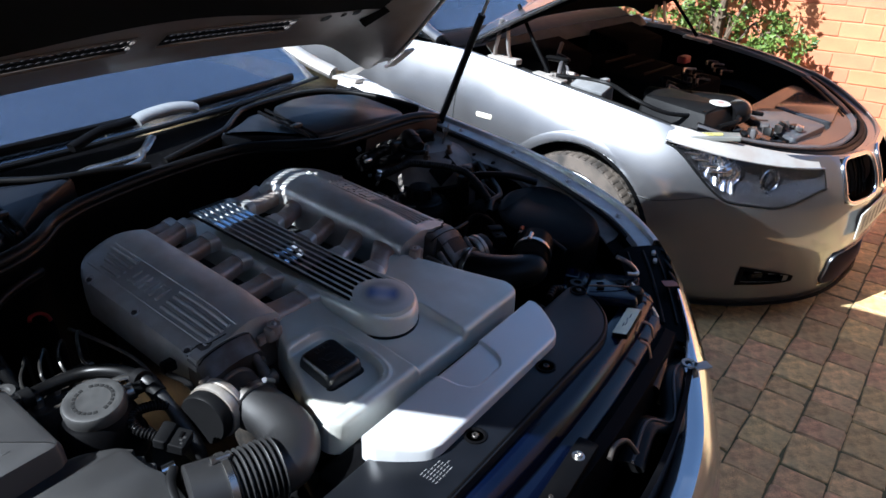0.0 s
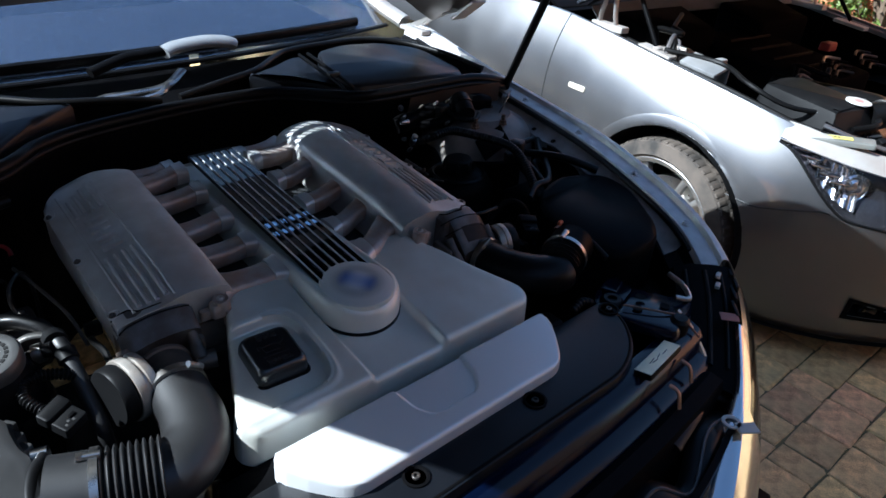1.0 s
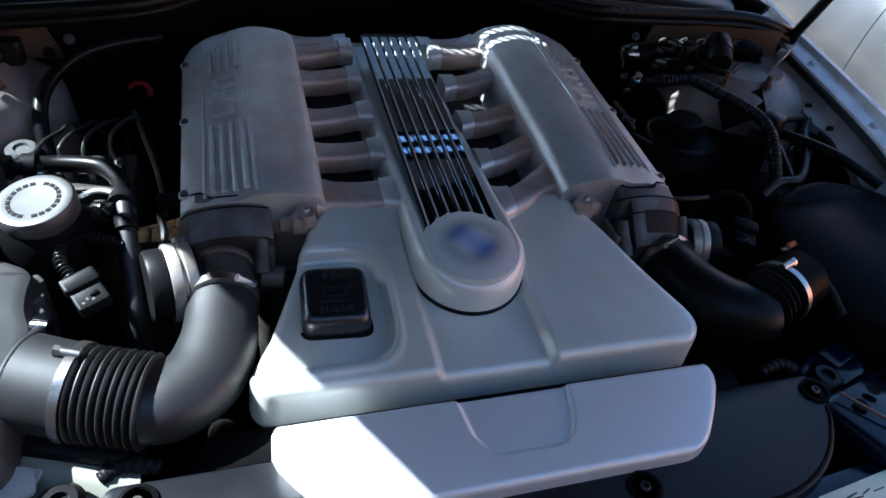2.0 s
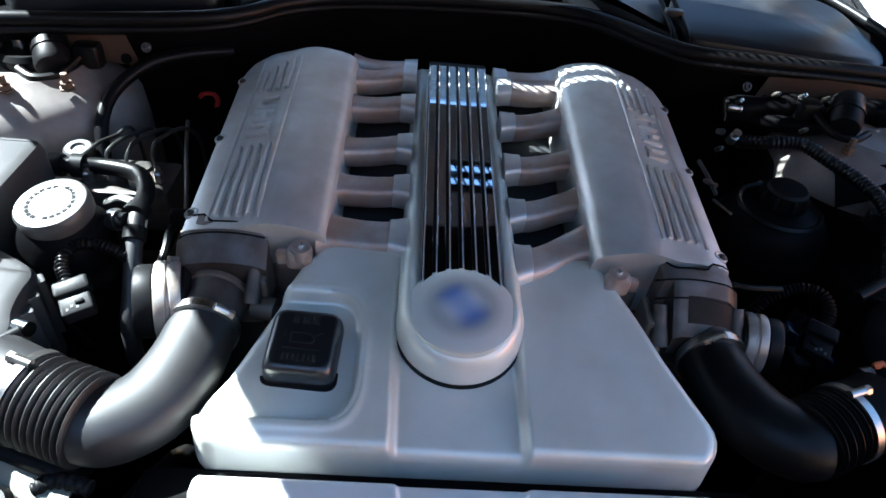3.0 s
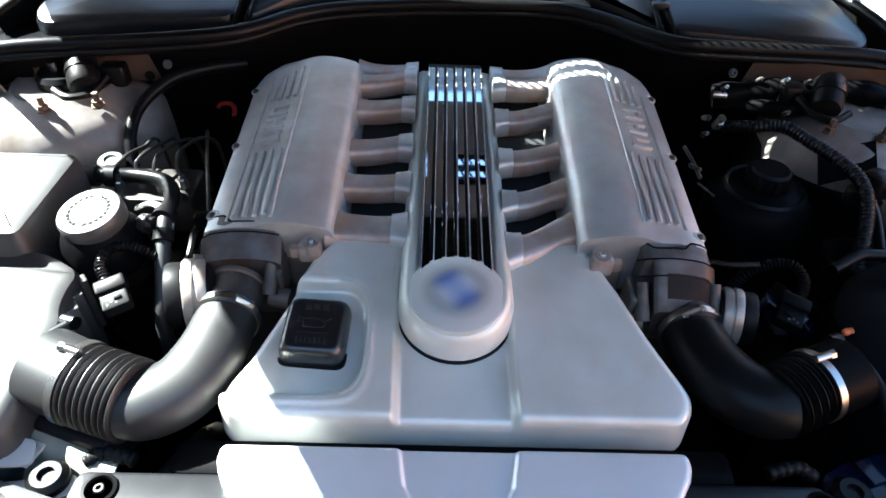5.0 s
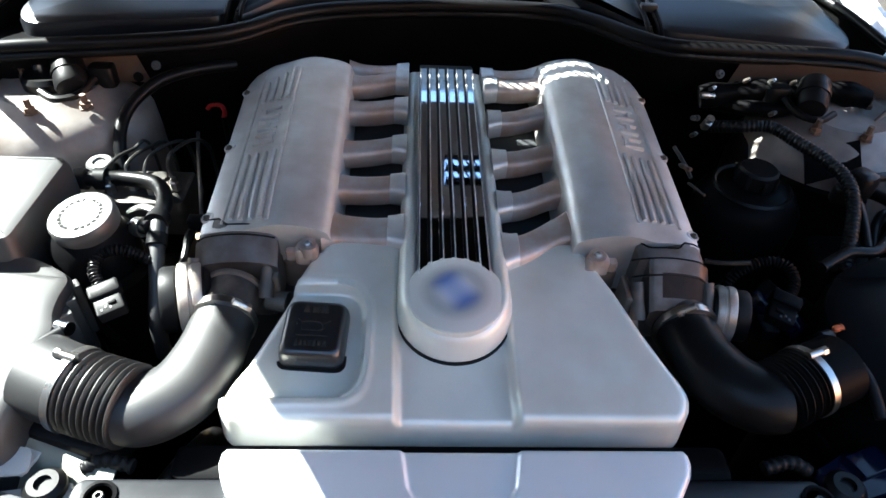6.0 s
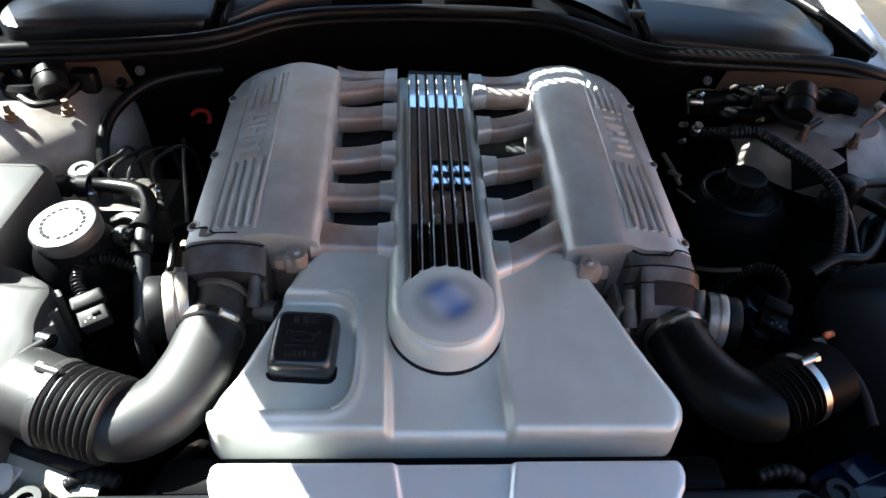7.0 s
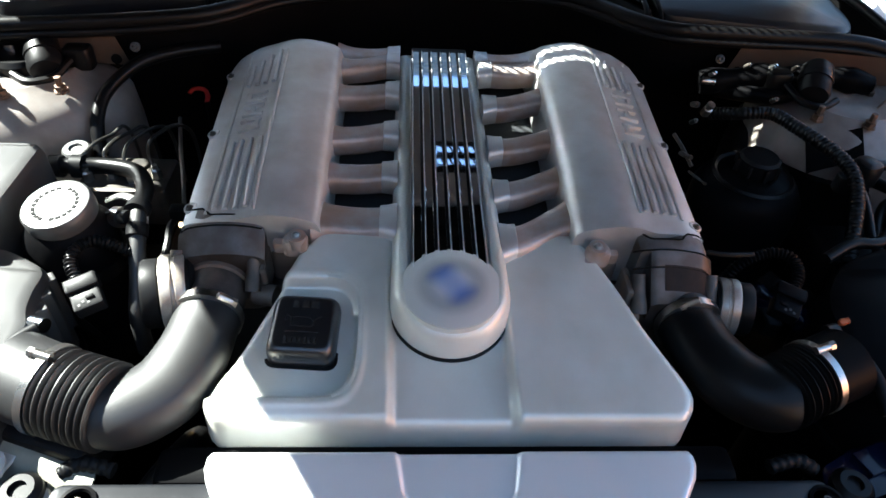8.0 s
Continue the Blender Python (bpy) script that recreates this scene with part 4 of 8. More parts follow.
for s in (-1, 1):
    # headlight from above: dark housing behind a clear lens
    rows = rim_strip(line, normals, [(-0.002, 0.006), (0.035, 0.000), (0.085, -0.002), (0.115, 0.006), (0.125, 0.030), (0.13, 0.12)], lambda q: s * q.x > 0.46 and -0.52 < q.y < -0.35)
    lamp = part("headlight_housing", loft(rows, closed=False), BLACK_PLASTIC, near_car, "dark plastic headlight housing")
    for deep, r in ((0.028, 0.0035), (0.058, 0.005), (0.096, 0.004)):
        ridge = [q[0] for q in rim_strip(line, normals, [(deep, -0.001)], lambda q: s * q.x > 0.48 and -0.50 < q.y < -0.355)]
        part("housing_ridge", tube(ridge[::2], r, 8, 3), GRAIN_PLASTIC, lamp)
    for k, (a, b) in enumerate(((0.69, -0.352), (0.668, -0.378), (0.64, -0.392), (0.60, -0.418))):
        part("housing_rib", box((0.05, 0.007, 0.012), (0, 0, 0), 0.002, pose(s * a, b, 0.815 - 0.006 * k, 0, 0, s * 40)), GRAIN_PLASTIC, lamp)
    for k, (a, b, c) in enumerate(((0.646, -0.352, 0.824), (0.622, -0.366, 0.818))):
        part("white_tab", box((0.018, 0.009, 0.006), (0, 0, 0), 0.0015, pose(s * a, b, c, 0, 0, s * 20)), MARK, lamp)
    if s > 0:
        part("red_label", box((0.024, 0.032, 0.001), (0, 0, 0), 0.0003, pose(0.567, -0.425, 0.806, 0, 0, 40)), material("faded_red_label", (0.36, 0.13, 0.10), 0.5), lamp)
    f0, f1 = [(i / count) for i in range(count + 1) if s * line[i].x > 0.47 and line[i].y < -0.345][0::1][0], [(i / count) for i in range(count + 1) if s * line[i].x > 0.47 and line[i].y < -0.345][-1]
    part("headlight_lens", sheet(lambda u, v: shell_point(line, normals, f0 + (f1 - f0) * u, 0.018 + 0.145 * v, 0.32)[0], 20, 8), LENS, near_car)
    part("headlight_bowl", sheet(lambda u, v: shell_point(line, normals, f0 + (f1 - f0) * u, 0.018 + 0.145 * v, 0.32)[0] - 0.05 * shell_point(line, normals, f0 + (f1 - f0) * u, 0.1)[1], 20, 8), REFLECTOR, near_car)

# ---- raised bonnet with two meshed air slots ----
LIFT = radians(32)
BONNET_LEN = 1.24


def bonnet_half(s):
    return along([(-0.045, 0.77), (0.01, 0.82), (0.03, 0.84), (0.2, 0.856), (0.35, 0.864), (0.45, 0.867), (0.5, 0.857), (0.6, 0.826), (0.7, 0.803), (0.8, 0.778), (1.0, 0.72), (1.12, 0.62), (1.19, 0.45), (1.235, 0.2), (1.24, 0.12)], s)


def bonnet_point(x, s, below=0.0):
    crown = (x / 0.84) ** 2
    y0, z0 = 0.655 - 0.01 * crown, 1.264 - (0.045 * crown + 0.035 * step(0.55, 0.84, abs(x))) * (1 - 0.75 * step(0.12, 0.42, s)) - 0.065 * step(0.58, 0.82, abs(x)) * (1 - step(0.0, 0.26, s))
    rear = 0.022 * (1 - step(-0.045, 0.012, s))
    n = Vector((0, math.sin(LIFT), math.cos(LIFT)))
    return Vector((x, y0 - math.cos(LIFT) * s, z0 + math.sin(LIFT) * s)) - n * (below + rear + 0.07 * (max(s, 0.0) / 0.8) ** 2)


SLOTS = [(-0.385, -0.047), (0.015, 0.372)]
SLOT_S = (0.078, 0.150)


def in_slot(x, s):
    return any(a < x < b for a, b in SLOTS) and SLOT_S[0] < s < SLOT_S[1]


bonnet = part("bonnet", bmesh.new(), PAINT, near_car, "raised silver bonnet with a bare painted inner skin")
xs = sorted({round(k * 0.03, 4) for k in range(-24, 25)} | {a for p in SLOTS for a in p} | {-0.76, 0.76, -0.80, 0.80, -0.842, 0.842, -0.868, 0.868})
ss = sorted({round(k * 0.062, 4) for k in range(1, 20)} | {-0.045, -0.032, -0.018, -0.006, 0.006, 0.018, 0.03, 0.05, SLOT_S[0], SLOT_S[1], 1.2, BONNET_LEN})
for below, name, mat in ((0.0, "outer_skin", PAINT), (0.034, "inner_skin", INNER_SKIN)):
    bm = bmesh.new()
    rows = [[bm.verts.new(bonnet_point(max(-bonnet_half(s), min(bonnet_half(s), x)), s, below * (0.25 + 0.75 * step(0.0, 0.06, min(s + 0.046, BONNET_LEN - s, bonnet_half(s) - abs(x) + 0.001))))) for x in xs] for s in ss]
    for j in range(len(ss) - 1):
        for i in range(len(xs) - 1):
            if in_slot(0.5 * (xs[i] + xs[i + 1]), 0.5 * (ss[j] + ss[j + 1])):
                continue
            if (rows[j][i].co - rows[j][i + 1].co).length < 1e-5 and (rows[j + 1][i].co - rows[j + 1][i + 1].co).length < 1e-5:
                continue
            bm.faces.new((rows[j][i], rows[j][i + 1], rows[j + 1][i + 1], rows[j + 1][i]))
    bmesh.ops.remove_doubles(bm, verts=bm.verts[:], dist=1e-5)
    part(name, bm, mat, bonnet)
for a, b in SLOTS:
    bm = bmesh.new()
    ring = [(a, SLOT_S[0]), (b, SLOT_S[0]), (b, SLOT_S[1]), (a, SLOT_S[1])]
    loft([[bonnet_point(x, s, d) for x, s in ring] for d in (-0.001, 0.037)], bm, caps=False)
    loft([[bonnet_point(x + (0.006 if x == b else -0.006), s + (0.005 if s == SLOT_S[1] else -0.005), 0.0365) for x, s in ring], [bonnet_point(x, s, 0.0385) for x, s in ring]], bm, caps=False)
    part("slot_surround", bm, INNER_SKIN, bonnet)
    # a plate with two rows of slanted holes
    count = int((b - a) / 0.0165)
    pitch = (b - a) / count
    cuts = [0.0] + [pitch * (k + f) for k in range(count) for f in (0.16, 0.84)] + [b - a]
    levels = (SLOT_S[0], 0.0900, 0.1020, 0.1175, 0.1295, SLOT_S[1])
    bm = bmesh.new()
    rows = [[bm.verts.new(bonnet_point(min(b, max(a, a + x + (0.004 if j in (2, 4) else -0.004 if j in (1, 3) else 0.0))), s, 0.030)) for x in cuts] for j, s in enumerate(levels)]
    for j in range(5):
        for i in range(len(cuts) - 1):
            if not (j in (1, 3) and i % 2 == 1):
                bm.faces.new((rows[j][i], rows[j][i + 1], rows[j + 1][i + 1], rows[j + 1][i]))
    bmesh.ops.recalc_face_normals(bm, faces=bm.faces[:])
    bmesh.ops.solidify(bm, geom=bm.faces[:], thickness=0.002)
    tagged(part("slot_mesh", bm, BLACK_PLASTIC, bonnet, "black plastic lattice in an air slot"), kind="stuff")
liner = sheet(lambda u, v: bonnet_point((u - 0.5) * 2 * min(0.62, bonnet_half(0.20 + 0.92 * v) - 0.12), 0.20 + 0.92 * v + 0.025 * math.cos((u - 0.5) * 9), 0.040 + 0.010 * math.sin(math.pi * u) * math.sin(math.pi * v)), 24, 20)
part("insulation", liner, FELT, bonnet, "black felt insulation mat")
for x, s, w in ((0.47, 0.135, 0.012), (0.52, 0.150, 0.007), (0.56, 0.160, 0.010), (-0.47, 0.135, 0.012), (-0.56, 0.160, 0.010)):
    n = Vector((0, -math.sin(LIFT), -math.cos(LIFT)))
    part("skin_hole", lathe([(w, 0), (w * 1.4, 0.001), (w * 1.2, 0.002), (w * 0.7, 0.001), (0, 0.0008)], axis(bonnet_point(x, s, 0.0345), n), 16), BLACK_PLASTIC, bonnet)
for s in (-1, 1):
    # hollow in the inner skin near the hinge
    ring = [(s * 0.60, 0.12), (s * 0.64, 0.10), (s * 0.66, 0.19), (s * 0.63, 0.20)]
    bm = loft([[bonnet_point(x, q, d) for x, q in ring] for d in (0.0352, 0.0362)])
    part("skin_opening", bm, FELT, bonnet)
    line_e = [bonnet_point(s * (bonnet_half(q) - 0.012), q, 0.020) for q in (0.02, 0.1, 0.3, 0.6, 0.9, 1.05)]
    part("edge_fold", tube(line_e, 0.010, 8, 4, flat=0.6), PAINT_DULL, bonnet)
    # hinge
    bm = bmesh.new()
    top = bonnet_point(s * 0.80, 0.06, 0.036)
    for dx in (-0.022, 0.0):
        a, b = Vector((s * 0.835 + dx, 0.80, 1.045)), top + Vector((dx, 0, 0))
        rings = []
        for f, w in ((0, 0.020), (0.25, 0.013), (0.7, 0.011), (1, 0.022)):
            q = a.lerp(b, f) + Vector((0, 0.012 * math.sin(math.pi * f), 0))
            rings.append([q + Vector((0.003 * i, w * j, 0)) for i, j in ((-1, -1), (1, -1), (1, 1), (-1, 1))])
        loft(rings, bm)
    box((0.05, 0.11, 0.010), (s * 0.825, 0.80, 1.028), 0.003, bm=bm)
    box((0.05, 0.10, 0.008), (0, 0, 0), 0.003, Matrix.Translation(top + Vector((0, -0.02, -0.004))) @ pose(0, 0, 0, -36), bm)
    part("bonnet_hinge", bm, PAINT_DULL, near_car)
    # gas strut
    foot = Vector((s * 0.822, 0.418, 0.955))
    way = Vector((-0.01 * s, -0.40, 0.917)).normalized()
    strut = part("gas_strut", tube([foot + way * 0.02, foot + way * 0.36], 0.0105, 16, 1, smooth=False), GRAIN_PLASTIC, near_car, "black gas strut that holds the bonnet")
    part("strut_rod", tube([foot + way * 0.36, foot + way * 0.60], 0.0045, 12, 1, smooth=False), STEEL, strut)
    part("strut_end", lathe([(0.006, -0.02), (0.011, -0.012), (0.012, 0.014), (0.008, 0.022)], axis(foot, way), 14), BLACK_PLASTIC, strut)

# ---- cowl, seal and windscreen ----
SEAL = [(-0.83, 0.375, 0.965), (-0.76, 0.352, 0.990), (-0.68, 0.363, 1.0), (-0.52, 0.394, 1.0), (-0.40, 0.425, 1.0), (-0.335, 0.465, 1.0), (-0.28, 0.520, 1.0), (-0.19, 0.562, 1.0), (0.0, 0.592, 1.0), (0.19, 0.588, 1.0),
        (0.27, 0.545, 1.0), (0.33, 0.485, 1.0), (0.39, 0.447, 1.0), (0.51, 0.437, 1.0), (0.68, 0.428, 1.0), (0.76, 0.418, 0.990), (0.83, 0.425, 0.968)]
path = spline(SEAL, 8)
bulkhead = thing("bulkhead", pose(0, 0, 0), "black bulkhead between engine bay and cowl with a rubber edge seal", "bulkhead")
part("panel", loft([[q + Vector((0, 0.010, -0.006)), q + Vector((0, 0.004, -0.03)), q + Vector((0, 0.030, -0.12)), q + Vector((0, 0.06, -0.45))] for q in path], closed=False), BLACK_PLASTIC, bulkhead)
bm = tube(SEAL, 0.0125, 12, 8)
tube([q + Vector((0, -0.011, -0.011)) for q in spline(SEAL, 2)], 0.007, 10, 3, bm)
part("edge_seal", bm, RUBBER, bulkhead, "black rubber edge seal")
part("cowl_tray", loft([[q + Vector((0, 0.010, -0.010)), Vector((q.x, max(q.y + 0.06, 0.60), 0.955)), Vector((q.x, 0.78, 0.940)), Vector((q.x * 0.98, 0.875, 0.995))] for q in path], closed=False), BLACK_PLASTIC, bulkhead)
for s in (-1, 1):
    LIP = [(s * 0.02, 0.612, 1.012), (s * 0.12, 0.622, 1.026), (s * 0.22, 0.655, 1.03), (s * 0.30, 0.715, 1.034), (s * 0.36, 0.752, 1.036), (s * 0.48, 0.766, 1.036), (s * 0.60, 0.762, 1.034), (s * 0.69, 0.705, 1.030), (s * 0.745, 0.58, 1.02), (s * 0.785, 0.47, 1.0)]
    bm = tube(LIP, 0.0085, 10, 6)
    lip = spline(LIP, 6)
    loft([[q, q + Vector((0, 0.012, -0.035)), q + Vector((0, 0.02, -0.09))] for q in lip], bm, closed=False)
    part("tray_lip", bm, RUBBER, bulkhead)
    housing = thing("filter_housing", pose(0, 0, 0), "smooth black plastic cabin filter housing in the cowl", "filter housing", "filter housings")
    ring = [(0.375, 0.478), (0.70, 0.452), (0.735, 0.50), (0.70, 0.64), (0.62, 0.715), (0.50, 0.728), (0.415, 0.705), (0.372, 0.60)]
    ring = rounded(ring if s > 0 else [(-x, y) for x, y in ring[::-1]], 0.03, 4)
    part("lid", slab(ring, 0.96, 1.012, 0.014, top=lambda x, y: 0.030 * step(0.45, 0.66, y) - 0.012 * step(0.50, 0.76, abs(x))), SATIN_BLACK, housing)
    # duct to the middle, with two clips across the joint
    ring = [(0.18, 0.625), (0.27, 0.575), (0.345, 0.50), (0.368, 0.485), (0.368, 0.70), (0.33, 0.70), (0.27, 0.66)]
    ring = rounded(ring if s > 0 else [(-x, y) for x, y in ring[::-1]], 0.015, 3)
    part("duct", slab(ring, 0.95, 1.008, 0.012, top=lambda x, y: 0.028 * step(0.45, 0.66, y)), SATIN_BLACK, housing)
    for dx in (0.352, 0.376):
        bm = tube([(s * dx, 0.468, 0.992), (s * dx, 0.49, 1.014), (s * dx, 0.58, 1.030), (s * dx, 0.68, 1.044)], 0.0042, 8, 4)
        part("clip_bar", bm, BLACK_PLASTIC, housing)
    bm = box((0.030, 0.016, 0.012), (s * 0.364, 0.545, 1.022), 0.002)
    part("clip", bm, SATIN_BLACK, housing)


def screen_point(u, v, out=0.0):
    half = 0.825 - 0.17 * v
    x = (u - 0.5) * 2 * half
    bow = 0.10 * (x / 0.80) ** 2
    return Vector((x, 0.855 + bow + 0.90 * v, 1.012 + 0.62 * v - 0.16 * v * v + out))


windscreen = part("windscreen", sheet(screen_point, 24, 12, thick=0.005), SCREEN_GLASS, near_car, "clear windscreen that mirrors the sky")
windscreen.visible_shadow = False
part("screen_trim", tube([screen_point(u, -0.005, 0.004) for u in np.linspace(0, 1, 12)], 0.010, 10, 3, flat=0.6), RUBBER, near_car)
part("dashboard", sheet(lambda u, v: Vector(((u - 0.5) * 1.40, 1.02 + 0.55 * v, 1.00 + 0.03 * math.sin(3 * v))), 8, 8, thick=0.02), CABIN, near_car)
part("cabin_back", box((1.40, 0.05, 0.95), (0, 2.3, 0.45), 0.02), CABIN, near_car)
part("cabin_floor", box((1.5, 1.6, 0.05), (0, 1.7, 0.40), 0.01), CABIN, near_car)
for s in (-1, 1):
    part("pillar", tube([(s * 0.868, 0.915, 1.025), (s * 0.835, 1.07, 1.085), (s * 0.735, 1.45, 1.295), (s * 0.640, 1.86, 1.470), (s * 0.56, 2.5, 1.50), (s * 0.58, 3.2, 1.42), (s * 0.74, 3.9, 1.08)], 0.028, 10, 6, flat=0.8), PAINT_DULL, near_car)
    part("side_glass", sheet(lambda u, v: Vector((s * (0.845 - 0.25 * v), 1.05 + 0.8 * v + (2.75 - 1.25 * v) * u, 1.035 + 0.42 * v)), 8, 4, thick=0.004), GLASS, near_car)
part("roof", sheet(lambda u, v: Vector(((u - 0.5) * 1.16, 1.80 + 1.35 * v, 1.485 + 0.025 * math.sin(math.pi * v) - 0.03 * (2 * u - 1) ** 2 - 0.05 * step(0.7, 1.0, v))), 10, 10, thick=0.02), PAINT, near_car)
part("rear_window", sheet(lambda u, v: Vector(((u - 0.5) * (1.16 + 0.22 * v), 3.15 + 0.72 * v, 1.44 - 0.40 * v)), 8, 6, thick=0.005), GLASS, near_car)
part("boot_lid", sheet(lambda u, v: Vector(((u - 0.5) * 1.46, 3.84 + 0.46 * v, 1.055 - 0.01 * v)), 8, 4, thick=0.02), PAINT, near_car)
bm = tube([screen_point(u, 0.012 + 0.012 * math.sin(3 * u), 0.014) for u in np.linspace(0.12, 0.93, 9)], 0.009, 8, 4, flat=1.5)
wiper = thing("windscreen_wiper", pose(0, 0, 0), "black wiper blade with a grey metal arm at the windscreen base", "wiper")
part("blade", bm, RUBBER, wiper)
bm = tube([(-0.10, 0.80, 1.034), (-0.02, 0.815, 1.052), (0.03, 0.812, 1.056), (0.085, 0.810, 1.060)], 0.014, 12, 5, flat=0.8)
part("arm", bm, BLACK_PLASTIC, wiper)
bm = tube([(0.068, 0.806, 1.056), (0.10, 0.812, 1.064), (0.17, 0.815, 1.068), (0.225, 0.812, 1.062), (0.245, 0.810, 1.054)], 0.023, 12, 5, flat=0.62)
part("arm_cover", bm, material("grey_satin_arm", (0.27, 0.28, 0.29), 0.35, 0.2), wiper, "pale grey satin arm cover")
bm = tube([(-0.13, 0.765, 0.975), (-0.086, 0.772, 0.985), (-0.03, 0.762, 0.988), (0.047, 0.765, 0.992), (0.105, 0.806, 1.010)], 0.012, 10, 5, flat=0.5)
tube([(0.055, 0.770, 0.994), (0.020, 0.72, 0.992), (-0.03, 0.715, 0.986), (-0.08, 0.735, 0.980)], 0.007, 8, 4, bm)
part("linkage", bm, STEEL, wiper, "bare metal wiper linkage")

# ---- front of the bay: silver panel, black radiator cover, slam panel ----
silver_panel = thing("silver_air_panel", pose(0, 0, 0), "satin silver trapezoid panel on the radiator cover", "panel")
PANEL_TOP = lambda x, y: 0.13 * (y + 0.30)
def panel_point(u, v):
    """The panel's top: a gentle slope with a shallow U-shaped pad, and a rounded border."""
    y = -0.345 + 0.099 * v
    half = along([(-0.345, 0.166), (-0.3446, 0.1715), (-0.3436, 0.1775), (-0.342, 0.1835), (-0.3398, 0.1888), (-0.337, 0.1937), (-0.3335, 0.1985), (-0.328, 0.2042), (-0.320, 0.2112), (-0.300, 0.227), (-0.275, 0.2435), (-0.262, 0.2475), (-0.252, 0.2465), (-0.246, 0.241)], y)
    x = (2 * u - 1) * half
    edge = min(half - abs(x), y + 0.345, -0.246 - y)
    fall = 0.007 * (1 - math.sqrt(max(0.0, 1 - (1 - min(1.0, edge / 0.007)) ** 2)))
    wide = along([(-0.316, 0.020), (-0.312, 0.036), (-0.304, 0.046), (-0.288, 0.0555), (-0.246, 0.0625)], y)
    inside = step(-0.0028, 0.0028, min(wide - abs(x - 0.003), y + 0.313))
    return Vector((x, y, 0.8478 + PANEL_TOP(x, y) - 0.0048 * inside - fall))


bm = bmesh.new()
us = [0, 0.003, 0.007, 0.012, 0.02] + list(np.linspace(0.03, 0.97, 210)) + [0.98, 0.988, 0.993, 0.997, 1]
vs = [0, 0.004, 0.010, 0.018, 0.028, 0.040, 0.053, 0.066, 0.079] + list(np.linspace(0.09, 0.93, 62)) + [0.955, 0.975, 0.99, 1]
rows = [[bm.verts.new(panel_point(u, v)) for u in us] for v in vs]
for p, q in zip(rows, rows[1:]):
    for i in range(len(us) - 1):
        bm.faces.new((p[i], p[i + 1], q[i + 1], q[i]))
border = rows[0] + [r[-1] for r in rows[1:]] + rows[-1][-2::-1] + [r[0] for r in rows[-2:0:-1]]
lower = [bm.verts.new((q.co.x * 1.004, q.co.y, 0.815)) for q in border]
for i in range(len(border)):
    j = (i + 1) % len(border)
    bm.faces.new((border[j], border[i], lower[i], lower[j]))
part("shell", bm, SATIN_PANEL, silver_panel, sharp=50)
part("foot", box((0.40, 0.050, 0.020), (0, -0.290, 0.800), 0.004), BLACK_PLASTIC, silver_panel, "black plastic foot under the panel")

RAD_PLASTIC = material("satin_dusty_radiator_plastic", (0.004, 0.0048, 0.0068), 0.40, 0.0, 0.25, 1800, 15, 0.25, 1300, dust=0.10, dust_color=(0.010, 0.010, 0.011), specular=0.27)
radiator_cover = thing("radiator_cover", pose(0, 0, 0), "black plastic radiator cover panel with screws and small print", "cover panel")
ring = rounded([(-0.28, -0.408), (0.275, -0.408), (0.345, -0.375), (0.392, -0.318), (0.398, -0.262), (-0.398, -0.262), (-0.400, -0.315), (-0.345, -0.380)], [0.03, 0.04, 0.04, 0.04, 0.014, 0.014, 0.03, 0.04])
part("panel", slab(ring, 0.795, 0.8215, 0.005), RAD_PLASTIC, radiator_cover)
part("edge_bead", tube([Vector((q.x, q.y, 0.8195)) for q in grown(ring, -0.006)][2:22], 0.0030, 8, 1, smooth=False), BLACK_PLASTIC, radiator_cover)
part("rear_apron", box((0.62, 0.045, 0.05), (0, -0.236, 0.762), 0.008), BLACK_PLASTIC, radiator_cover)
for x, y in ((-0.367, -0.284), (-0.111, -0.363), (0.111, -0.363), (0.386, -0.288)):
    screw = part("screw_well", lathe([(0.018, 0.0), (0.018, 0.0025), (0.0145, 0.003), (0.0125, -0.001), (0, -0.002)], pose(x, y, 0.8215), 24), BLACK_PLASTIC, radiator_cover)
    part("screw", bolt((x, y, 0.8195), 0.0055), DARK_METAL, screw)
for k in range(6):
    w = (0.022, 0.046, 0.050, 0.052, 0.044, 0.050)[k]
    for j in range(int(w / 0.0085)):
        part("print_bar", box((0.0060, 0.0013, 0.0002), (-0.222 + 0.0085 * j, -0.345 - 0.0055 * k, 0.8216), 0.0001), PRINT_GREY, radiator_cover)

COPPER = material("orange_brown_steel", (0.20, 0.11, 0.07), 0.4, 0.6, 0.3, 500, 40, 0.1)
slam = thing("slam_panel", pose(0, 0, 0), "dark blue-black glossy front cross panel behind the grille", "cross panel")
rows = []
for x in np.linspace(-0.56, 0.50, 40):
    b = 0.030 * (x / 0.5) ** 2
    rows.append([Vector((x, y + b, z)) for y, z in ((-0.395, 0.800), (-0.418, 0.806), (-0.436, 0.800), (-0.446, 0.786), (-0.452, 0.768), (-0.466, 0.762), (-0.478, 0.750), (-0.482, 0.70))])
part("cross_member", loft(rows, closed=False), BLUE_BLACK, slam)
rows = []
for x in np.linspace(-0.52, 0.46, 30):
    b = 0.035 * (x / 0.5) ** 2
    rows.append([Vector((x, y + b, z)) for y, z in ((-0.480, 0.752), (-0.492, 0.760), (-0.515, 0.757), (-0.520, 0.740), (-0.522, 0.66))])
part("lower_beam", loft(rows, closed=False), BLACK_PLASTIC, slam)
bm = box((0.190, 0.036, 0.012), (0, 0, 0), 0.004, pose(-0.060, -0.497, 0.768, 0, 0, 4))
latch = part("latch_plate", bm, BLACK_PLASTIC, slam)
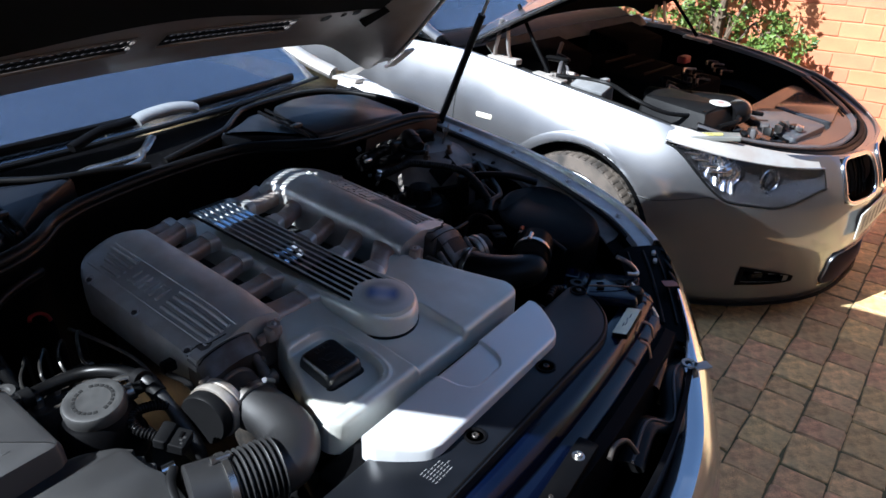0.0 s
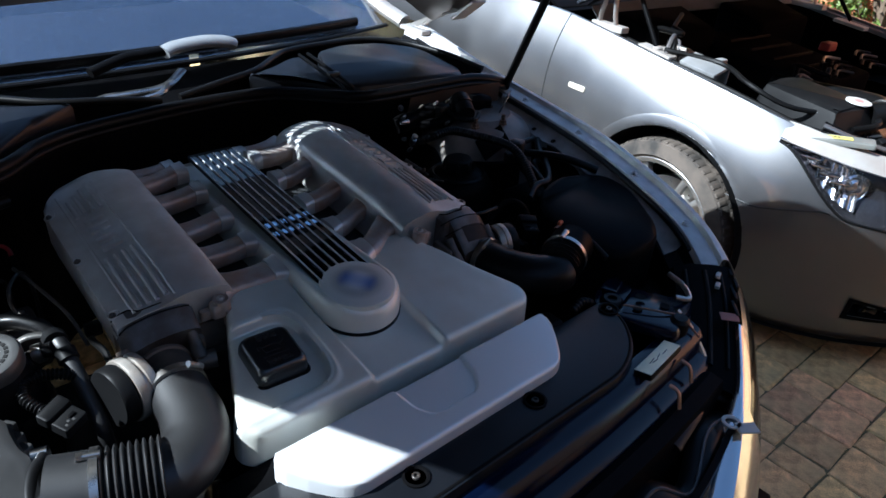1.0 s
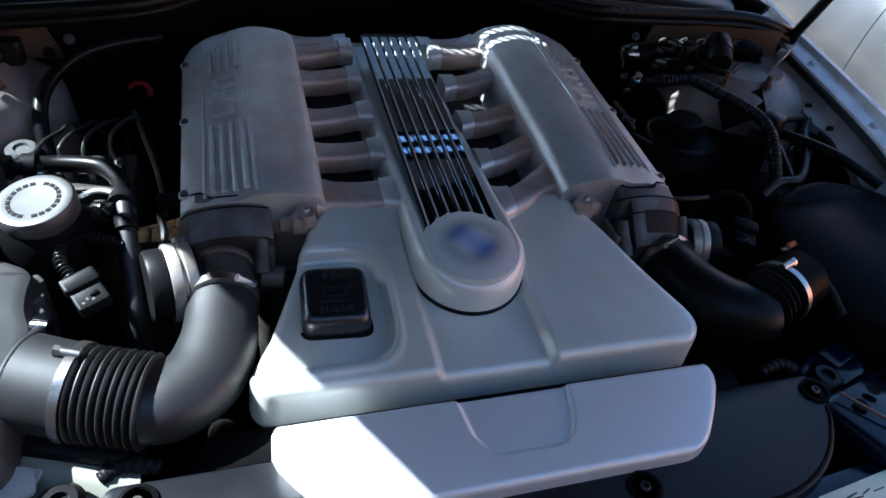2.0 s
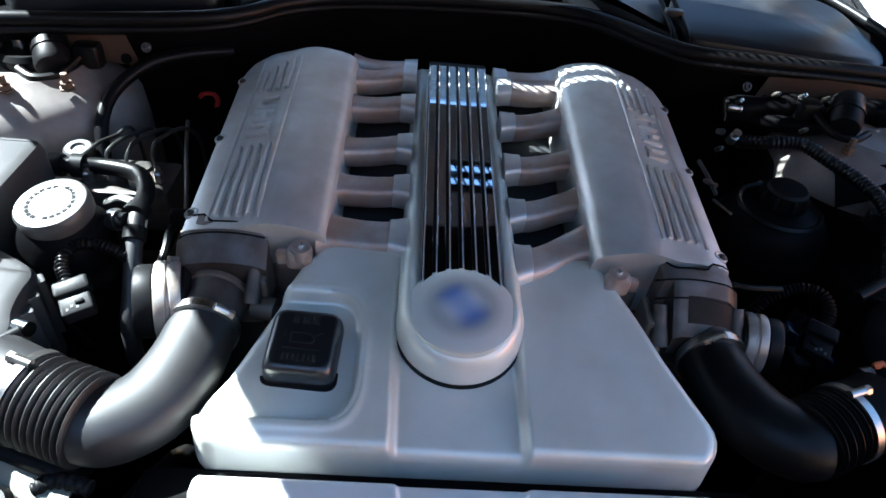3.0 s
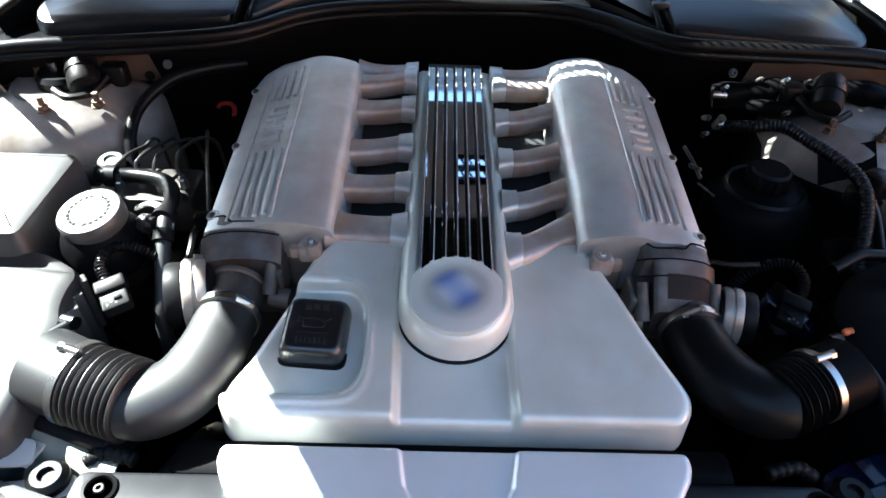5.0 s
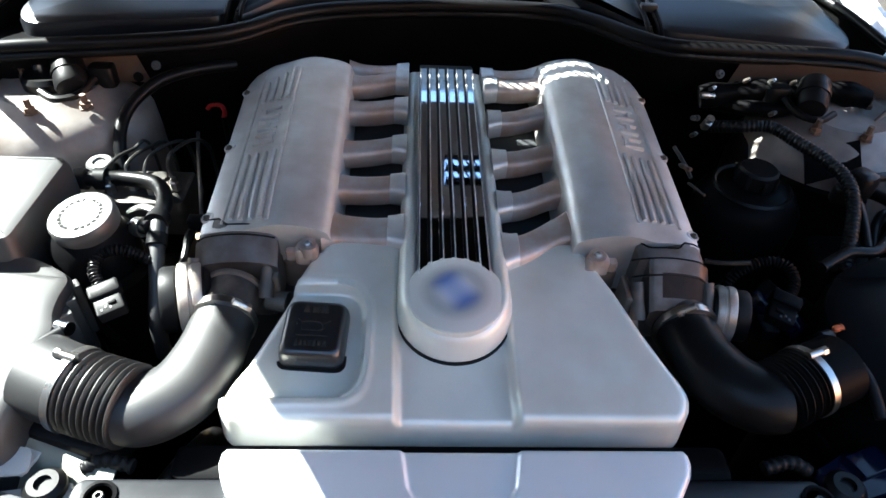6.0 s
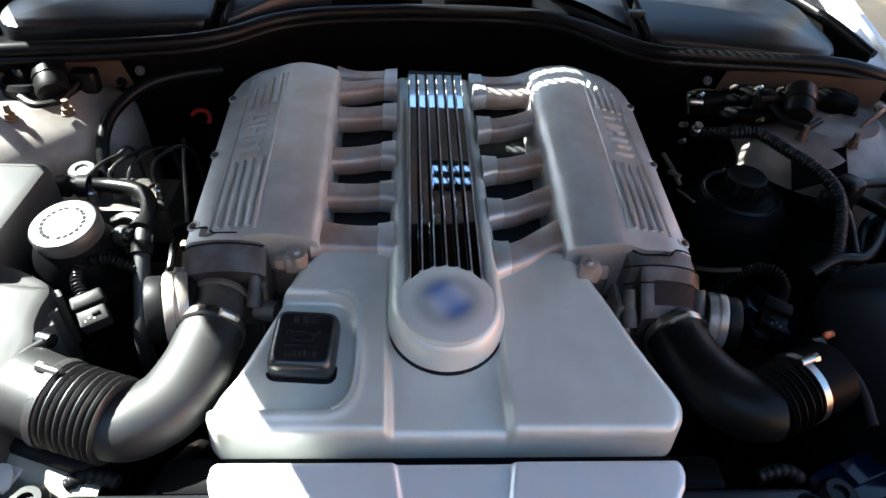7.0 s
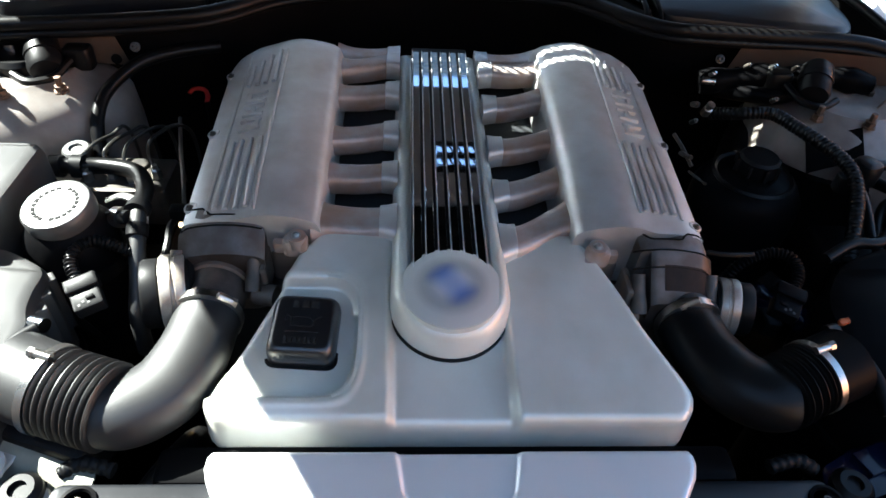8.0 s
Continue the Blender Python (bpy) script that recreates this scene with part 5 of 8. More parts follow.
part("latch_bolt", bolt((-0.010, -0.493, 0.778), 0.0070), STEEL, latch)
part("latch_bolt", bolt((-0.110, -0.499, 0.778), 0.004), DARK_METAL, latch)
part("latch_hook", tube([(0.03, -0.530, 0.765), (0.055, -0.527, 0.772), (0.085, -0.535, 0.765), (0.09, -0.555, 0.745)], 0.0045, 10, 5), DARK_METAL, slam)
# eyelet bracket behind the bumper
for s in (-1, 1):
    bm = bmesh.new()
    ring = [Vector((0.0155 * math.cos(a), 0.0155 * math.sin(a), 0)) for a in np.linspace(0, 2 * math.pi, 24, endpoint=False)]
    hole = [q * 0.62 for q in ring]
    m = pose(s * 0.412, -0.535, 0.728, 0, 0, 0)
    loft([[m @ (q + Vector((0, 0, z))) for q in r] for r, z in ((hole, 0.003), (ring, 0.003), (ring, 0.0), (hole, 0.0))], bm, loop=True)
    box((0.035, 0.022, 0.003), (s * 0.020, -0.014, 0), 0.001, m @ pose(0, 0, 0, 0, 0, -s * 35), bm)
    part("eyelet_bracket", bm, MARK, slam)
    # upper end of the cross panel with stamped holes
    bm = box((0.13, 0.115, 0.02), (0, 0, 0), 0.01, pose(s * 0.458, -0.335, 0.800, -6, s * 4, s * 18))
    end = part("panel_end", bm, BLUE_BLACK if s > 0 else DUSTY_PANEL, slam)
    for k, (a, b) in enumerate(((0.43, -0.318), (0.465, -0.300), (0.475, -0.345))):
        part("stamped_hole", lathe([(0.009, 0), (0.009, 0.0015), (0.006, 0.001), (0, 0.0006)], pose(s * a, b, 0.8225), 16), BLACK_PLASTIC, end)
    part("rubber_buffer", lathe([(0.016, -0.02), (0.017, 0.012), (0.012, 0.018), (0, 0.019)], pose(s * 0.455, -0.388, 0.815), 20), RUBBER, end)
    part("brace", tube([(s * 0.478, -0.366, 0.825), (s * 0.487, -0.395, 0.80), (s * 0.490, -0.42, 0.772), (s * 0.487, -0.44, 0.75)], 0.006, 8, 4), STEEL, end)
    part("brace", tube([(s * 0.505, -0.345, 0.83), (s * 0.53, -0.360, 0.825), (s * 0.545, -0.335, 0.835), (s * 0.55, -0.30, 0.84)], 0.005, 8, 4), STEEL, end)
    part("air_duct", tube([(s * 0.28, -0.50, 0.735), (s * 0.36, -0.485, 0.74), (s * 0.43, -0.47, 0.735), (s * 0.48, -0.50, 0.70), (s * 0.47, -0.54, 0.64)], 0.020, 12, 5, flat=0.5), RUBBER, slam)
part("lower_grille", sheet(lambda u, v: Vector(((u - 0.5) * 1.1, -0.60 + 0.10 * (2 * u - 1) ** 2, 0.72 - 0.45 * v)), 20, 6, thick=0.01), BLACK_PLASTIC, slam)
# stamped details, clips and a bent inner duct behind the bumper
for k, (x, y) in enumerate(((0.335, -0.452), (0.405, -0.430), (-0.38, -0.440))):
    part("copper_clip", tube([(x, y, 0.792), (x + 0.004, y - 0.016, 0.785), (x - 0.004, y - 0.028, 0.764)], 0.0045, 8, 4, flat=0.5), COPPER, slam)
for s in (-1, 1):
    part("edge_flange", tube([(s * 0.41, -0.300, 0.828), (s * 0.445, -0.352, 0.829), (s * 0.47, -0.382, 0.822), (s * 0.475, -0.42, 0.80)], 0.0020, 6, 5), COPPER, slam)
    part("inner_duct", tube([(s * 0.10, -0.545, 0.700), (s * 0.20, -0.530, 0.712), (s * 0.26, -0.560, 0.690), (s * 0.36, -0.520, 0.716), (s * 0.44, -0.515, 0.700)], 0.024, 12, 6, flat=0.45), RUBBER, slam)
    part("duct_lip", tube([(s * 0.10, -0.547, 0.713), (s * 0.20, -0.532, 0.724), (s * 0.26, -0.562, 0.702), (s * 0.36, -0.522, 0.728), (s * 0.44, -0.517, 0.712)], 0.003, 6, 6), DUSTY_PANEL, slam)
part("radiator", box((0.78, 0.06, 0.50), (0, -0.36, 0.27), 0.01), BLACK_PLASTIC, slam)
label = thing("label_sticker", pose(0.352, -0.414, 0.8145, 0, -10, -83), "cream paper label with a black line drawing", "label")
part("paper", box((0.028, 0.104, 0.0008), (0, 0, 0), 0.0002), STICKER, label)
part("backing", box((0.030, 0.108, 0.010), (0, 0, -0.0102), 0.002), BLACK_PLASTIC, label, "black backing tab")
for k, (a, b, w, l, r) in enumerate(((-0.004, -0.016, 0.0018, 0.018, 25), (0.003, -0.012, 0.0018, 0.016, -30), (0.0, 0.004, 0.0016, 0.014, 60), (0.002, 0.020, 0.0014, 0.016, 0))):
    part("drawn_line", box((w, l, 0.0002), (a, b, 0.0008), 0.0001, pose(0, 0, 0, 0, 0, 0) @ Matrix.Rotation(radians(r) * 0.2, 4, "Z")), INK, label)

# ---- things in the engine bay ----
part("undertray", box((1.45, 1.25, 0.02), (0, 0.05, 0.33), 0.005), BLACK_PLASTIC, near_car)
for s in (-1, 1):
    for k, (y0, y1) in enumerate(((-0.40, 0.02), (0.02, 0.40))):
        part("bay_side", box((0.16, y1 - y0, 0.40), (s * 0.67, (y0 + y1) / 2, 0.35), 0.02), BLACK_PLASTIC, near_car)

    # strut tower
    tower = thing("strut_tower", pose(s * (0.638 if s < 0 else 0.678), 0.360, 0.0 if s < 0 else -0.008), "silver-painted suspension strut tower with bolts, dusty", "strut tower", "strut towers")
    part("dome", lathe([(0.155, 0.52), (0.150, 0.83), (0.145, 0.882), (0.134, 0.906), (0.113, 0.925), (0.088, 0.937), (0.078, 0.944), (0.070, 0.942), (0.040, 0.942), (0.0, 0.942)], Matrix(), 56), TOWER_PAINT, tower)
    if s > 0:
        # added black shells darken this tower's flank in place of real shade
        turn_a = [radians(138 + 3.0 * k) for k in range(31)]
        rows = [[Vector((r * math.cos(a), r * math.sin(a), z - 0.03 - 0.10 * step(radians(180), radians(215), a))) for a in turn_a] for r, z in ((0.163, 0.50), (0.159, 0.84), (0.153, 0.893), (0.140, 0.915), (0.128, 0.922), (0.124, 0.917))]
        low = [[Vector((r * math.cos(a), r * math.sin(a), z)) for a in (radians(196 + 2.5 * k) for k in range(30))] for r, z in ((0.164, 0.50), (0.160, 0.84), (0.1575, 0.866), (0.150, 0.870))]
        part("lower_dark_shell", loft(low, closed=False), BLACK_PLASTIC, tower)
        part("inner_liner", loft(rows, closed=False), BLACK_PLASTIC, tower, "added black shell that darkens the tower's inner side")
    if s < 0:
        part("centre_cap", lathe([(0.040, 0.936), (0.040, 0.955), (0.034, 0.962), (0.0, 0.963)], Matrix(), 28), RUBBER, tower)
    for k, (a, b) in enumerate(((-0.044, 0.010), (0.082, -0.070), (0.006, -0.088), (0.070, 0.05))):
        a = -s * a if s > 0 else a
        part("stud", lathe([(0.011, 0), (0.011, 0.003), (0.0085, 0.0032), (0.0085, 0.011), (0.005, 0.0112), (0.005, 0.024), (0.0, 0.0245)], pose(a, b, 0.938), 6), RUST, tower)
    part("top_nut", lathe([(0.016, 0), (0.017, 0.012), (0.012, 0.0125), (0.011, 0.026), (0.0, 0.026)], pose(s * 0.020, 0.020, 0.942), 16), CHROME, tower)
    for k, (a, b) in enumerate(((0.085, -0.065), (0.04, -0.10))):
        part("body_hole", lathe([(0.007, -0.004), (0.007, 0.001), (0.0, 0.0012)], axis((s * a, b, 0.920 - 0.004 * k), (s * a, b, 0.25)), 14), FELT, tower)
    # damper control motor and its plugs
    damper = thing("damper_motor", pose(s * 0.605, 0.350, 0.936), "black plastic motor with plugs on the strut tower", "motor", "damper motors")
    part("barrel", lathe([(0.0, -0.036), (0.022, -0.034), (0.025, -0.028), (0.025, 0.026), (0.020, 0.033), (0.0, 0.034)], axis((0.005, 0.005, 0.026), (s * 0.35, 0.8, 0.30)), 28), GRAIN_PLASTIC, damper)
    part("band", lathe([(0.0252, -0.006), (0.0268, -0.006), (0.0268, 0.006), (0.0252, 0.006)], axis((0.005, 0.005, 0.026), (s * 0.35, 0.8, 0.30)), 28), RUBBER, damper)
    part("plug", box((0.040, 0.030, 0.034), (-s * 0.050, 0.020, 0.002), 0.006), RUBBER, damper)
    part("lead", tube([(-s * 0.045, 0.0, 0.022), (-s * 0.03, -0.035, 0.012), (0.0, -0.048, 0.010), (s * 0.03, -0.030, 0.012)], 0.006, 8, 6), RUBBER, damper)
    # pressed brace from the tower to the bulkhead
    bm = bmesh.new()
    back = 0.386 if s < 0 else 0.418
    rows = [[Vector((s * 0.488, back + 0.004, 0.932)), Vector((s * 0.60, back - 0.004, 0.940)), Vector((s * 0.78, back - 0.020, 0.935))],
            [Vector((s * 0.508, back + 0.010, 0.986)), Vector((s * 0.60, back - 0.004, 0.988)), Vector((s * 0.78, back - 0.022, 0.985))]]
    loft(rows, bm, closed=False)
    bmesh.ops.solidify(bm, geom=bm.faces[:], thickness=0.003)
    brace = part("tower_brace", bm, BROWN_PRIMER, near_car)
    part("brace_hole", lathe([(0.008, 0), (0.008, 0.002), (0, 0.0021)], axis((s * 0.506, back - 0.002, 0.945), (0, -0.9, 0.1)), 16), FELT, brace)
    part("brace_bolt", bolt((s * 0.480, back + 0.016, 0.957), 0.0052, (0, -0.8, 0.5)), DARK_METAL, brace)
    bm = box((0.055, 0.004, 0.050), (0, 0, 0), 0.001, pose(s * 0.735, 0.340, 0.935, 20, 0, s * 35))
    part("wing_gusset", bm, TOWER_PAINT, near_car)
    part("gusset_bolt", bolt((s * 0.735, 0.334, 0.968), 0.007, (0, -1, 0.3)), STEEL, near_car)

# --- one side: control box, reservoir, lines, air filter box
control_box = thing("control_unit_box", pose(-0.615, 0.085, 0.78), "black plastic control unit box with rounded edges", "control box")
ring = rounded([(-0.085, -0.098), (0.076, -0.098), (0.080, 0.085), (0.066, 0.098), (-0.085, 0.098)], 0.022, 5)
part("body", slab(ring, -0.10, 0.150, 0.016, taper=0.004), DUSTY_SUNLIT_PLASTIC, control_box)
for k, (a, b, w, l) in enumerate(((-0.060, -0.030, 0.0016, 0.060), (-0.038, -0.060, 0.044, 0.0016), (-0.016, -0.045, 0.0016, 0.030), (-0.030, -0.030, 0.028, 0.0016), (-0.044, -0.010, 0.0016, 0.040), (0.000, -0.062, 0.012, 0.010), (0.016, -0.058, 0.010, 0.003))):
    part("embossed_line", box((w, l, 0.0010), (a, b, 0.1495), 0.0004), DUSTY_SUNLIT_PLASTIC, control_box)

reservoir = thing("power_steering_reservoir", pose(-0.475, 0.047, 0.80), "black fluid reservoir with a round printed screw cap", "reservoir")
part("bottle", lathe([(0.052, -0.12), (0.056, 0.05), (0.054, 0.085), (0.044, 0.098), (0.039, 0.104), (0.038, 0.112)], Matrix(), 36), BLACK_PLASTIC, reservoir)
tilt = pose(0, 0, 0.108, 8, -6, 0)
cap = part("screw_cap", lathe([(0.036, -0.004), (0.0415, -0.003), (0.0425, 0.004), (0.0425, 0.016), (0.040, 0.0195), (0.037, 0.0203), (0.031, 0.0195), (0.0, 0.0195)], tilt, 48), CAP_WHITE, reservoir, "dark grey round cap")
for k in range(22):
    if k in (5, 16):
        continue
    a = 2 * math.pi * k / 22
    part("printed_bar", box((0.0058, 0.0048, 0.0006), (0, 0, 0), 0.0001, tilt @ pose(0.026 * math.cos(a), 0.026 * math.sin(a), 0.0195, 0, 0, math.degrees(a) + 90)), CAP_PRINT, cap)
part("holder_ring", lathe([(0.054, 0.030), (0.060, 0.030), (0.062, 0.040), (0.060, 0.050), (0.054, 0.050)], Matrix(), 36), RUBBER, reservoir)
part("strap", tube([(-0.02, -0.058, 0.04), (-0.005, -0.062, 0.0), (0.02, -0.058, -0.06)], 0.008, 8, 4, flat=0.4), RUBBER, reservoir)
part("outlet", tube([(0.04, 0.02, 0.085), (0.058, 0.016, 0.092), (0.075, 0.008, 0.098)], 0.010, 12, 4), GRAIN_PLASTIC, reservoir)
part("outlet_clip", lathe([(0.011, -0.006), (0.0135, -0.006), (0.0135, 0.006), (0.011, 0.006)], axis((0.058, 0.016, 0.092), (0.9, -0.3, 0.2)), 20), STEEL, reservoir)
part("bracket", tube([(0.03, 0.055, 0.088), (0.055, 0.050, 0.100), (0.085, 0.03, 0.100), (0.092, 0.0, 0.088)], 0.006, 8, 4, flat=0.5), STEEL, reservoir)

hose = thing("coolant_hose", pose(0, 0, 0), "black rubber hose with plastic elbows beside the engine", "hose")
part("run", tube([(-0.565, 0.190, 0.876), (-0.52, 0.190, 0.878), (-0.48, 0.192, 0.878), (-0.43, 0.172, 0.884), (-0.402, 0.125, 0.892), (-0.394, 0.075, 0.898)], 0.0115, 14, 8), RUBBER, hose)
part("drop", tube([(-0.393, 0.080, 0.898), (-0.391, 0.060, 0.897), (-0.387, 0.025, 0.876), (-0.384, -0.008, 0.846), (-0.383, -0.036, 0.815), (-0.383, -0.045, 0.760)], 0.0105, 16, 8), HOSE, hose)
for at, way, r in (((-0.394, 0.070, 0.899), (0, -1, 0.1), 0.0155), ((-0.389, 0.042, 0.888), (0.05, -0.85, -0.45), 0.0135), ((-0.545, 0.190, 0.877), (1, 0, 0), 0.016), ((-0.515, 0.190, 0.878), (1, 0, 0), 0.0165), ((-0.575, 0.190, 0.876), (1, 0, 0), 0.013)):
    part("collar", lathe([(0.010, -0.009), (r, -0.008), (r, 0.008), (0.010, 0.009)], axis(at, way), 24), GRAIN_PLASTIC, hose)
solid("bleed_screw", lathe([(0.012, -0.03), (0.012, -0.002), (0.019, 0.0), (0.020, 0.007), (0.017, 0.010), (0.010, 0.010), (0.008, 0.007), (0, 0.007)], pose(-0.531, 0.228, 0.874, 6, 0, 0), 28), CAP_WHITE, "small grey round bleed cap beside the hose", "cap")

abs_unit = thing("brake_hydraulic_unit", pose(-0.455, 0.200, 0.80), "brake hydraulic block with thin bent steel pipes", "hydraulic unit")
part("block", box((0.125, 0.085, 0.060), (0, 0, 0), 0.006), DARK_METAL, abs_unit)
part("plug", box((0.10, 0.06, 0.05), (-0.01, 0.01, -0.06), 0.006), BLACK_PLASTIC, abs_unit)
for k, x in enumerate((-0.048, -0.018, 0.012, 0.044)):
    e = (k - 1.5) * 0.006
    part("pipe_nut", lathe([(0.0075, 0), (0.0075, 0.014), (0.005, 0.016), (0.004, 0.022)], pose(x, -0.018 + 0.01 * (k % 2), 0.060), 6), STEEL, abs_unit)
    part("brake_pipe", tube([(x, -0.018 + 0.01 * (k % 2), 0.070), (x - 0.008, -0.008 + 0.01 * (k % 2), 0.088), (x - 0.006, 0.010, 0.098 + e), (x + 0.002, 0.030, 0.101 + e), (x + 0.016, 0.055, 0.099 + e), (x + 0.028, 0.075, 0.092), (x + 0.033, 0.085, 0.06), (x + 0.033, 0.09, -0.02)], 0.0029, 8, 6), material("dull_steel_pipe", (0.045, 0.043, 0.04), 0.32, 0.7) if k == 0 else bpy.data.materials["dull_steel_pipe"], abs_unit)
loom = thing("wiring_loom", pose(0, 0, 0), "black taped wiring loom across the strut tower", "cable")
part("loom_run", tube([(-0.36, 0.44, 0.945), (-0.42, 0.405, 0.950), (-0.47, 0.370, 0.945), (-0.505, 0.320, 0.925), (-0.512, 0.275, 0.900), (-0.505, 0.24, 0.86)], 0.010, 10, 8), RUBBER, loom)
part("loom_run", tube([(-0.395, 0.29, 0.90), (-0.378, 0.22, 0.895), (-0.360, 0.15, 0.88), (-0.352, 0.10, 0.85)], 0.003, 8, 6), DARK_METAL, loom)
part("loom_run", tube([(-0.345, 0.10, 0.87), (-0.352, 0.06, 0.885), (-0.347, 0.02, 0.885), (-0.350, -0.02, 0.87)], 0.005, 8, 6), RUBBER, loom)
part("loom_plug", box((0.022, 0.018, 0.016), (-0.345, 0.075, 0.885), 0.003), BLACK_PLASTIC, loom)
dip = thing("dipstick_handle", pose(-0.395, 0.385, 0.872), "small red plastic dipstick handle", "dipstick")
part("loop", tube([(-0.018, 0.020, 0.004), (-0.012, 0.028, 0.008), (0.004, 0.028, 0.008), (0.012, 0.018, 0.002), (0.012, 0.006, -0.004)], 0.0040, 10, 5, flat=0.7), DARK_RED, dip)
part("stem", tube([(0.012, 0.008, -0.004), (0.013, 0.006, -0.010), (0.014, 0.004, -0.03), (0.014, 0.002, -0.10)], 0.0045, 10, 5), BLACK_PLASTIC, dip)

for s in (-1, 1):
    air_box = thing("air_filter_box", pose(0, 0, 0), "large black plastic air filter box with a stepped edge", "air filter box", "air filter boxes")
    dz = 0.0 if s < 0 else -0.008
    ring = [(0.474, -0.028), (0.476, -0.050), (0.474, -0.080), (0.466, -0.100), (0.468, -0.135), (0.478, -0.235), (0.52, -0.275), (0.66, -0.245), (0.695, -0.16), (0.745, -0.05), (0.735, 0.005), (0.64, 0.026), (0.52, 0.005), (0.484, -0.012)]
    if s > 0:
        ring = [(0.470, -0.058), (0.498, -0.010), (0.53, 0.020), (0.60, 0.040), (0.72, 0.040), (0.765, 0.005), (0.745, -0.07), (0.66, -0.20), (0.60, -0.235), (0.51, -0.225), (0.478, -0.170)]
        ring = ring[::-1] if sum(a[0] * b[1] - b[0] * a[1] for a, b in zip(ring, ring[1:] + ring[:1])) < 0 else ring
    else:
        ring = [(-x, y) for x, y in ring]
        ring = ring[::-1] if sum(a[0] * b[1] - b[0] * a[1] for a, b in zip(ring, ring[1:] + ring[:1])) < 0 else ring
    outline = rounded(ring, 0.010 if s < 0 else 0.03, 4)
    # left and right materials differ: the right ones are blackened for shade
    part("lid", slab(outline, 0.74, 0.882 + dz, 0.016, top=lambda x, y: 0.020 * step(0.46, 0.60, abs(x)) - 0.030 * step(-0.05, -0.27, y) - 0.02 * step(0.62, 0.76, abs(x))), DUSTY_SUNLIT_PLASTIC if s < 0 else BLACK_PLASTIC, air_box)
    if s < 0:
        for k in range(3):
            part("edge_step", box((0.030, 0.016, 0.085), (0, 0, -0.085), 0.002, pose(-0.485 + 0.003 * k, -0.028 - 0.022 * k, 0.8690 - 0.002 * k, 0, 0, 38)), DUSTY_SUNLIT_PLASTIC, air_box)
    part("base", slab(grown(outline, -0.01), 0.45, 0.74, 0.004), BLACK_PLASTIC, air_box)
    part("flange", slab(grown(outline, 0.006), 0.735, 0.750, 0.003), BLACK_PLASTIC, air_box)
    part("fixing_bolt", tube([(s * 0.468, -0.094, 0.868), (s * 0.452, -0.100, 0.870)], 0.0085, 14, 1, smooth=False), CHROME if s < 0 else RUBBER, air_box)
    part("side_rail", tube([(s * 0.458, -0.105, 0.872), (s * 0.476, -0.125, 0.870), (s * 0.488, -0.160, 0.862), (s * 0.490, -0.200, 0.845)], 0.007, 10, 6), GRAIN_PLASTIC, air_box)
    sensor = thing("air_mass_sensor_plug", pose(s * 0.424, -0.052, 0.870, 12, s * 8, s * -28) @ Matrix.Scale(0.76, 4), "grey plastic sensor plug with a ribbed conduit", "sensor plug", "sensor plugs")
    part("housing", box((0.044, 0.036, 0.022), (0, -0.012, -0.012), 0.003), GRAIN_PLASTIC if s < 0 else BLACK_PLASTIC, sensor)
    part("head", box((0.050, 0.026, 0.020), (0.0, 0.016, -0.004), 0.004), GRAIN_PLASTIC if s < 0 else BLACK_PLASTIC, sensor)
    part("tab", box((0.012, 0.006, 0.003), (-s * 0.006, -0.014, 0.010), 0.001), BLACK_PLASTIC, sensor)
    for k in range(3):
        part("window", box((0.004, 0.005, 0.0008), (s * 0.012 - 0.007 * k * s, -0.022 + 0.004 * (k % 2), 0.0098), 0.0002), INK, sensor)
    solid("ribbed_conduit", tube([(s * 0.440, -0.034, 0.876), (s * 0.452, -0.012, 0.884), (s * 0.448, 0.010, 0.890), (s * 0.425, 0.020, 0.888), (s * 0.39, 0.016, 0.872), (s * 0.37, 0.01, 0.84)], 0.0075, 12, 8, radii=lambda f: 0.0072 + 0.0011 * math.sin(f * 2 * math.pi * 30)), RUBBER if s < 0 else BLACK_PLASTIC, "thin ribbed black cable conduit", "conduit", "conduits")

# --- other side: expansion tank, looms, small fittings
tank = thing("expansion_tank", pose(0.497, 0.235, 0.78), "black coolant expansion tank with a ribbed round cap", "expansion tank")
part("bowl", lathe([(0.075, -0.2), (0.085, 0.02), (0.084, 0.050), (0.070, 0.074), (0.045, 0.086), (0.034, 0.088)], Matrix(), 40), BLACK_PLASTIC, tank)
bm = lathe([(0.030, 0.086), (0.031, 0.092), (0.031, 0.112), (0.027, 0.116), (0, 0.1165)], Matrix(), 32)
cap = part("cap", bm, GRAIN_PLASTIC, tank)
for k in range(8):
    a = 2 * math.pi * k / 8
    part("grip", box((0.010, 0.006, 0.020), (0, 0, 0), 0.002, pose(0.031 * math.cos(a), 0.031 * math.sin(a), 0.090, 0, 0, math.degrees(a))), GRAIN_PLASTIC, cap)
part("ring", lathe([(0.060, 0.074), (0.064, 0.080), (0.060, 0.084), (0.054, 0.080)], Matrix(), 40), RUBBER, tank)
loom = thing("wiring_loom", pose(0, 0, 0), "thick black ribbed wiring looms beside the strut tower", "cable")


def tower_top(x, y):
    """Height of the strut tower's skin beside the looms."""
    return along([(0.0, 0.934), (0.070, 0.934), (0.088, 0.929), (0.113, 0.917), (0.134, 0.898), (0.145, 0.874), (0.150, 0.822), (0.1505, 0.6)], math.hypot(x - 0.678, y - 0.360))


def laid(points, r, floor):
    return [Vector((x, y, max(z, tower_top(x, y) + r * 0.8, floor))) for x, y, z in points]


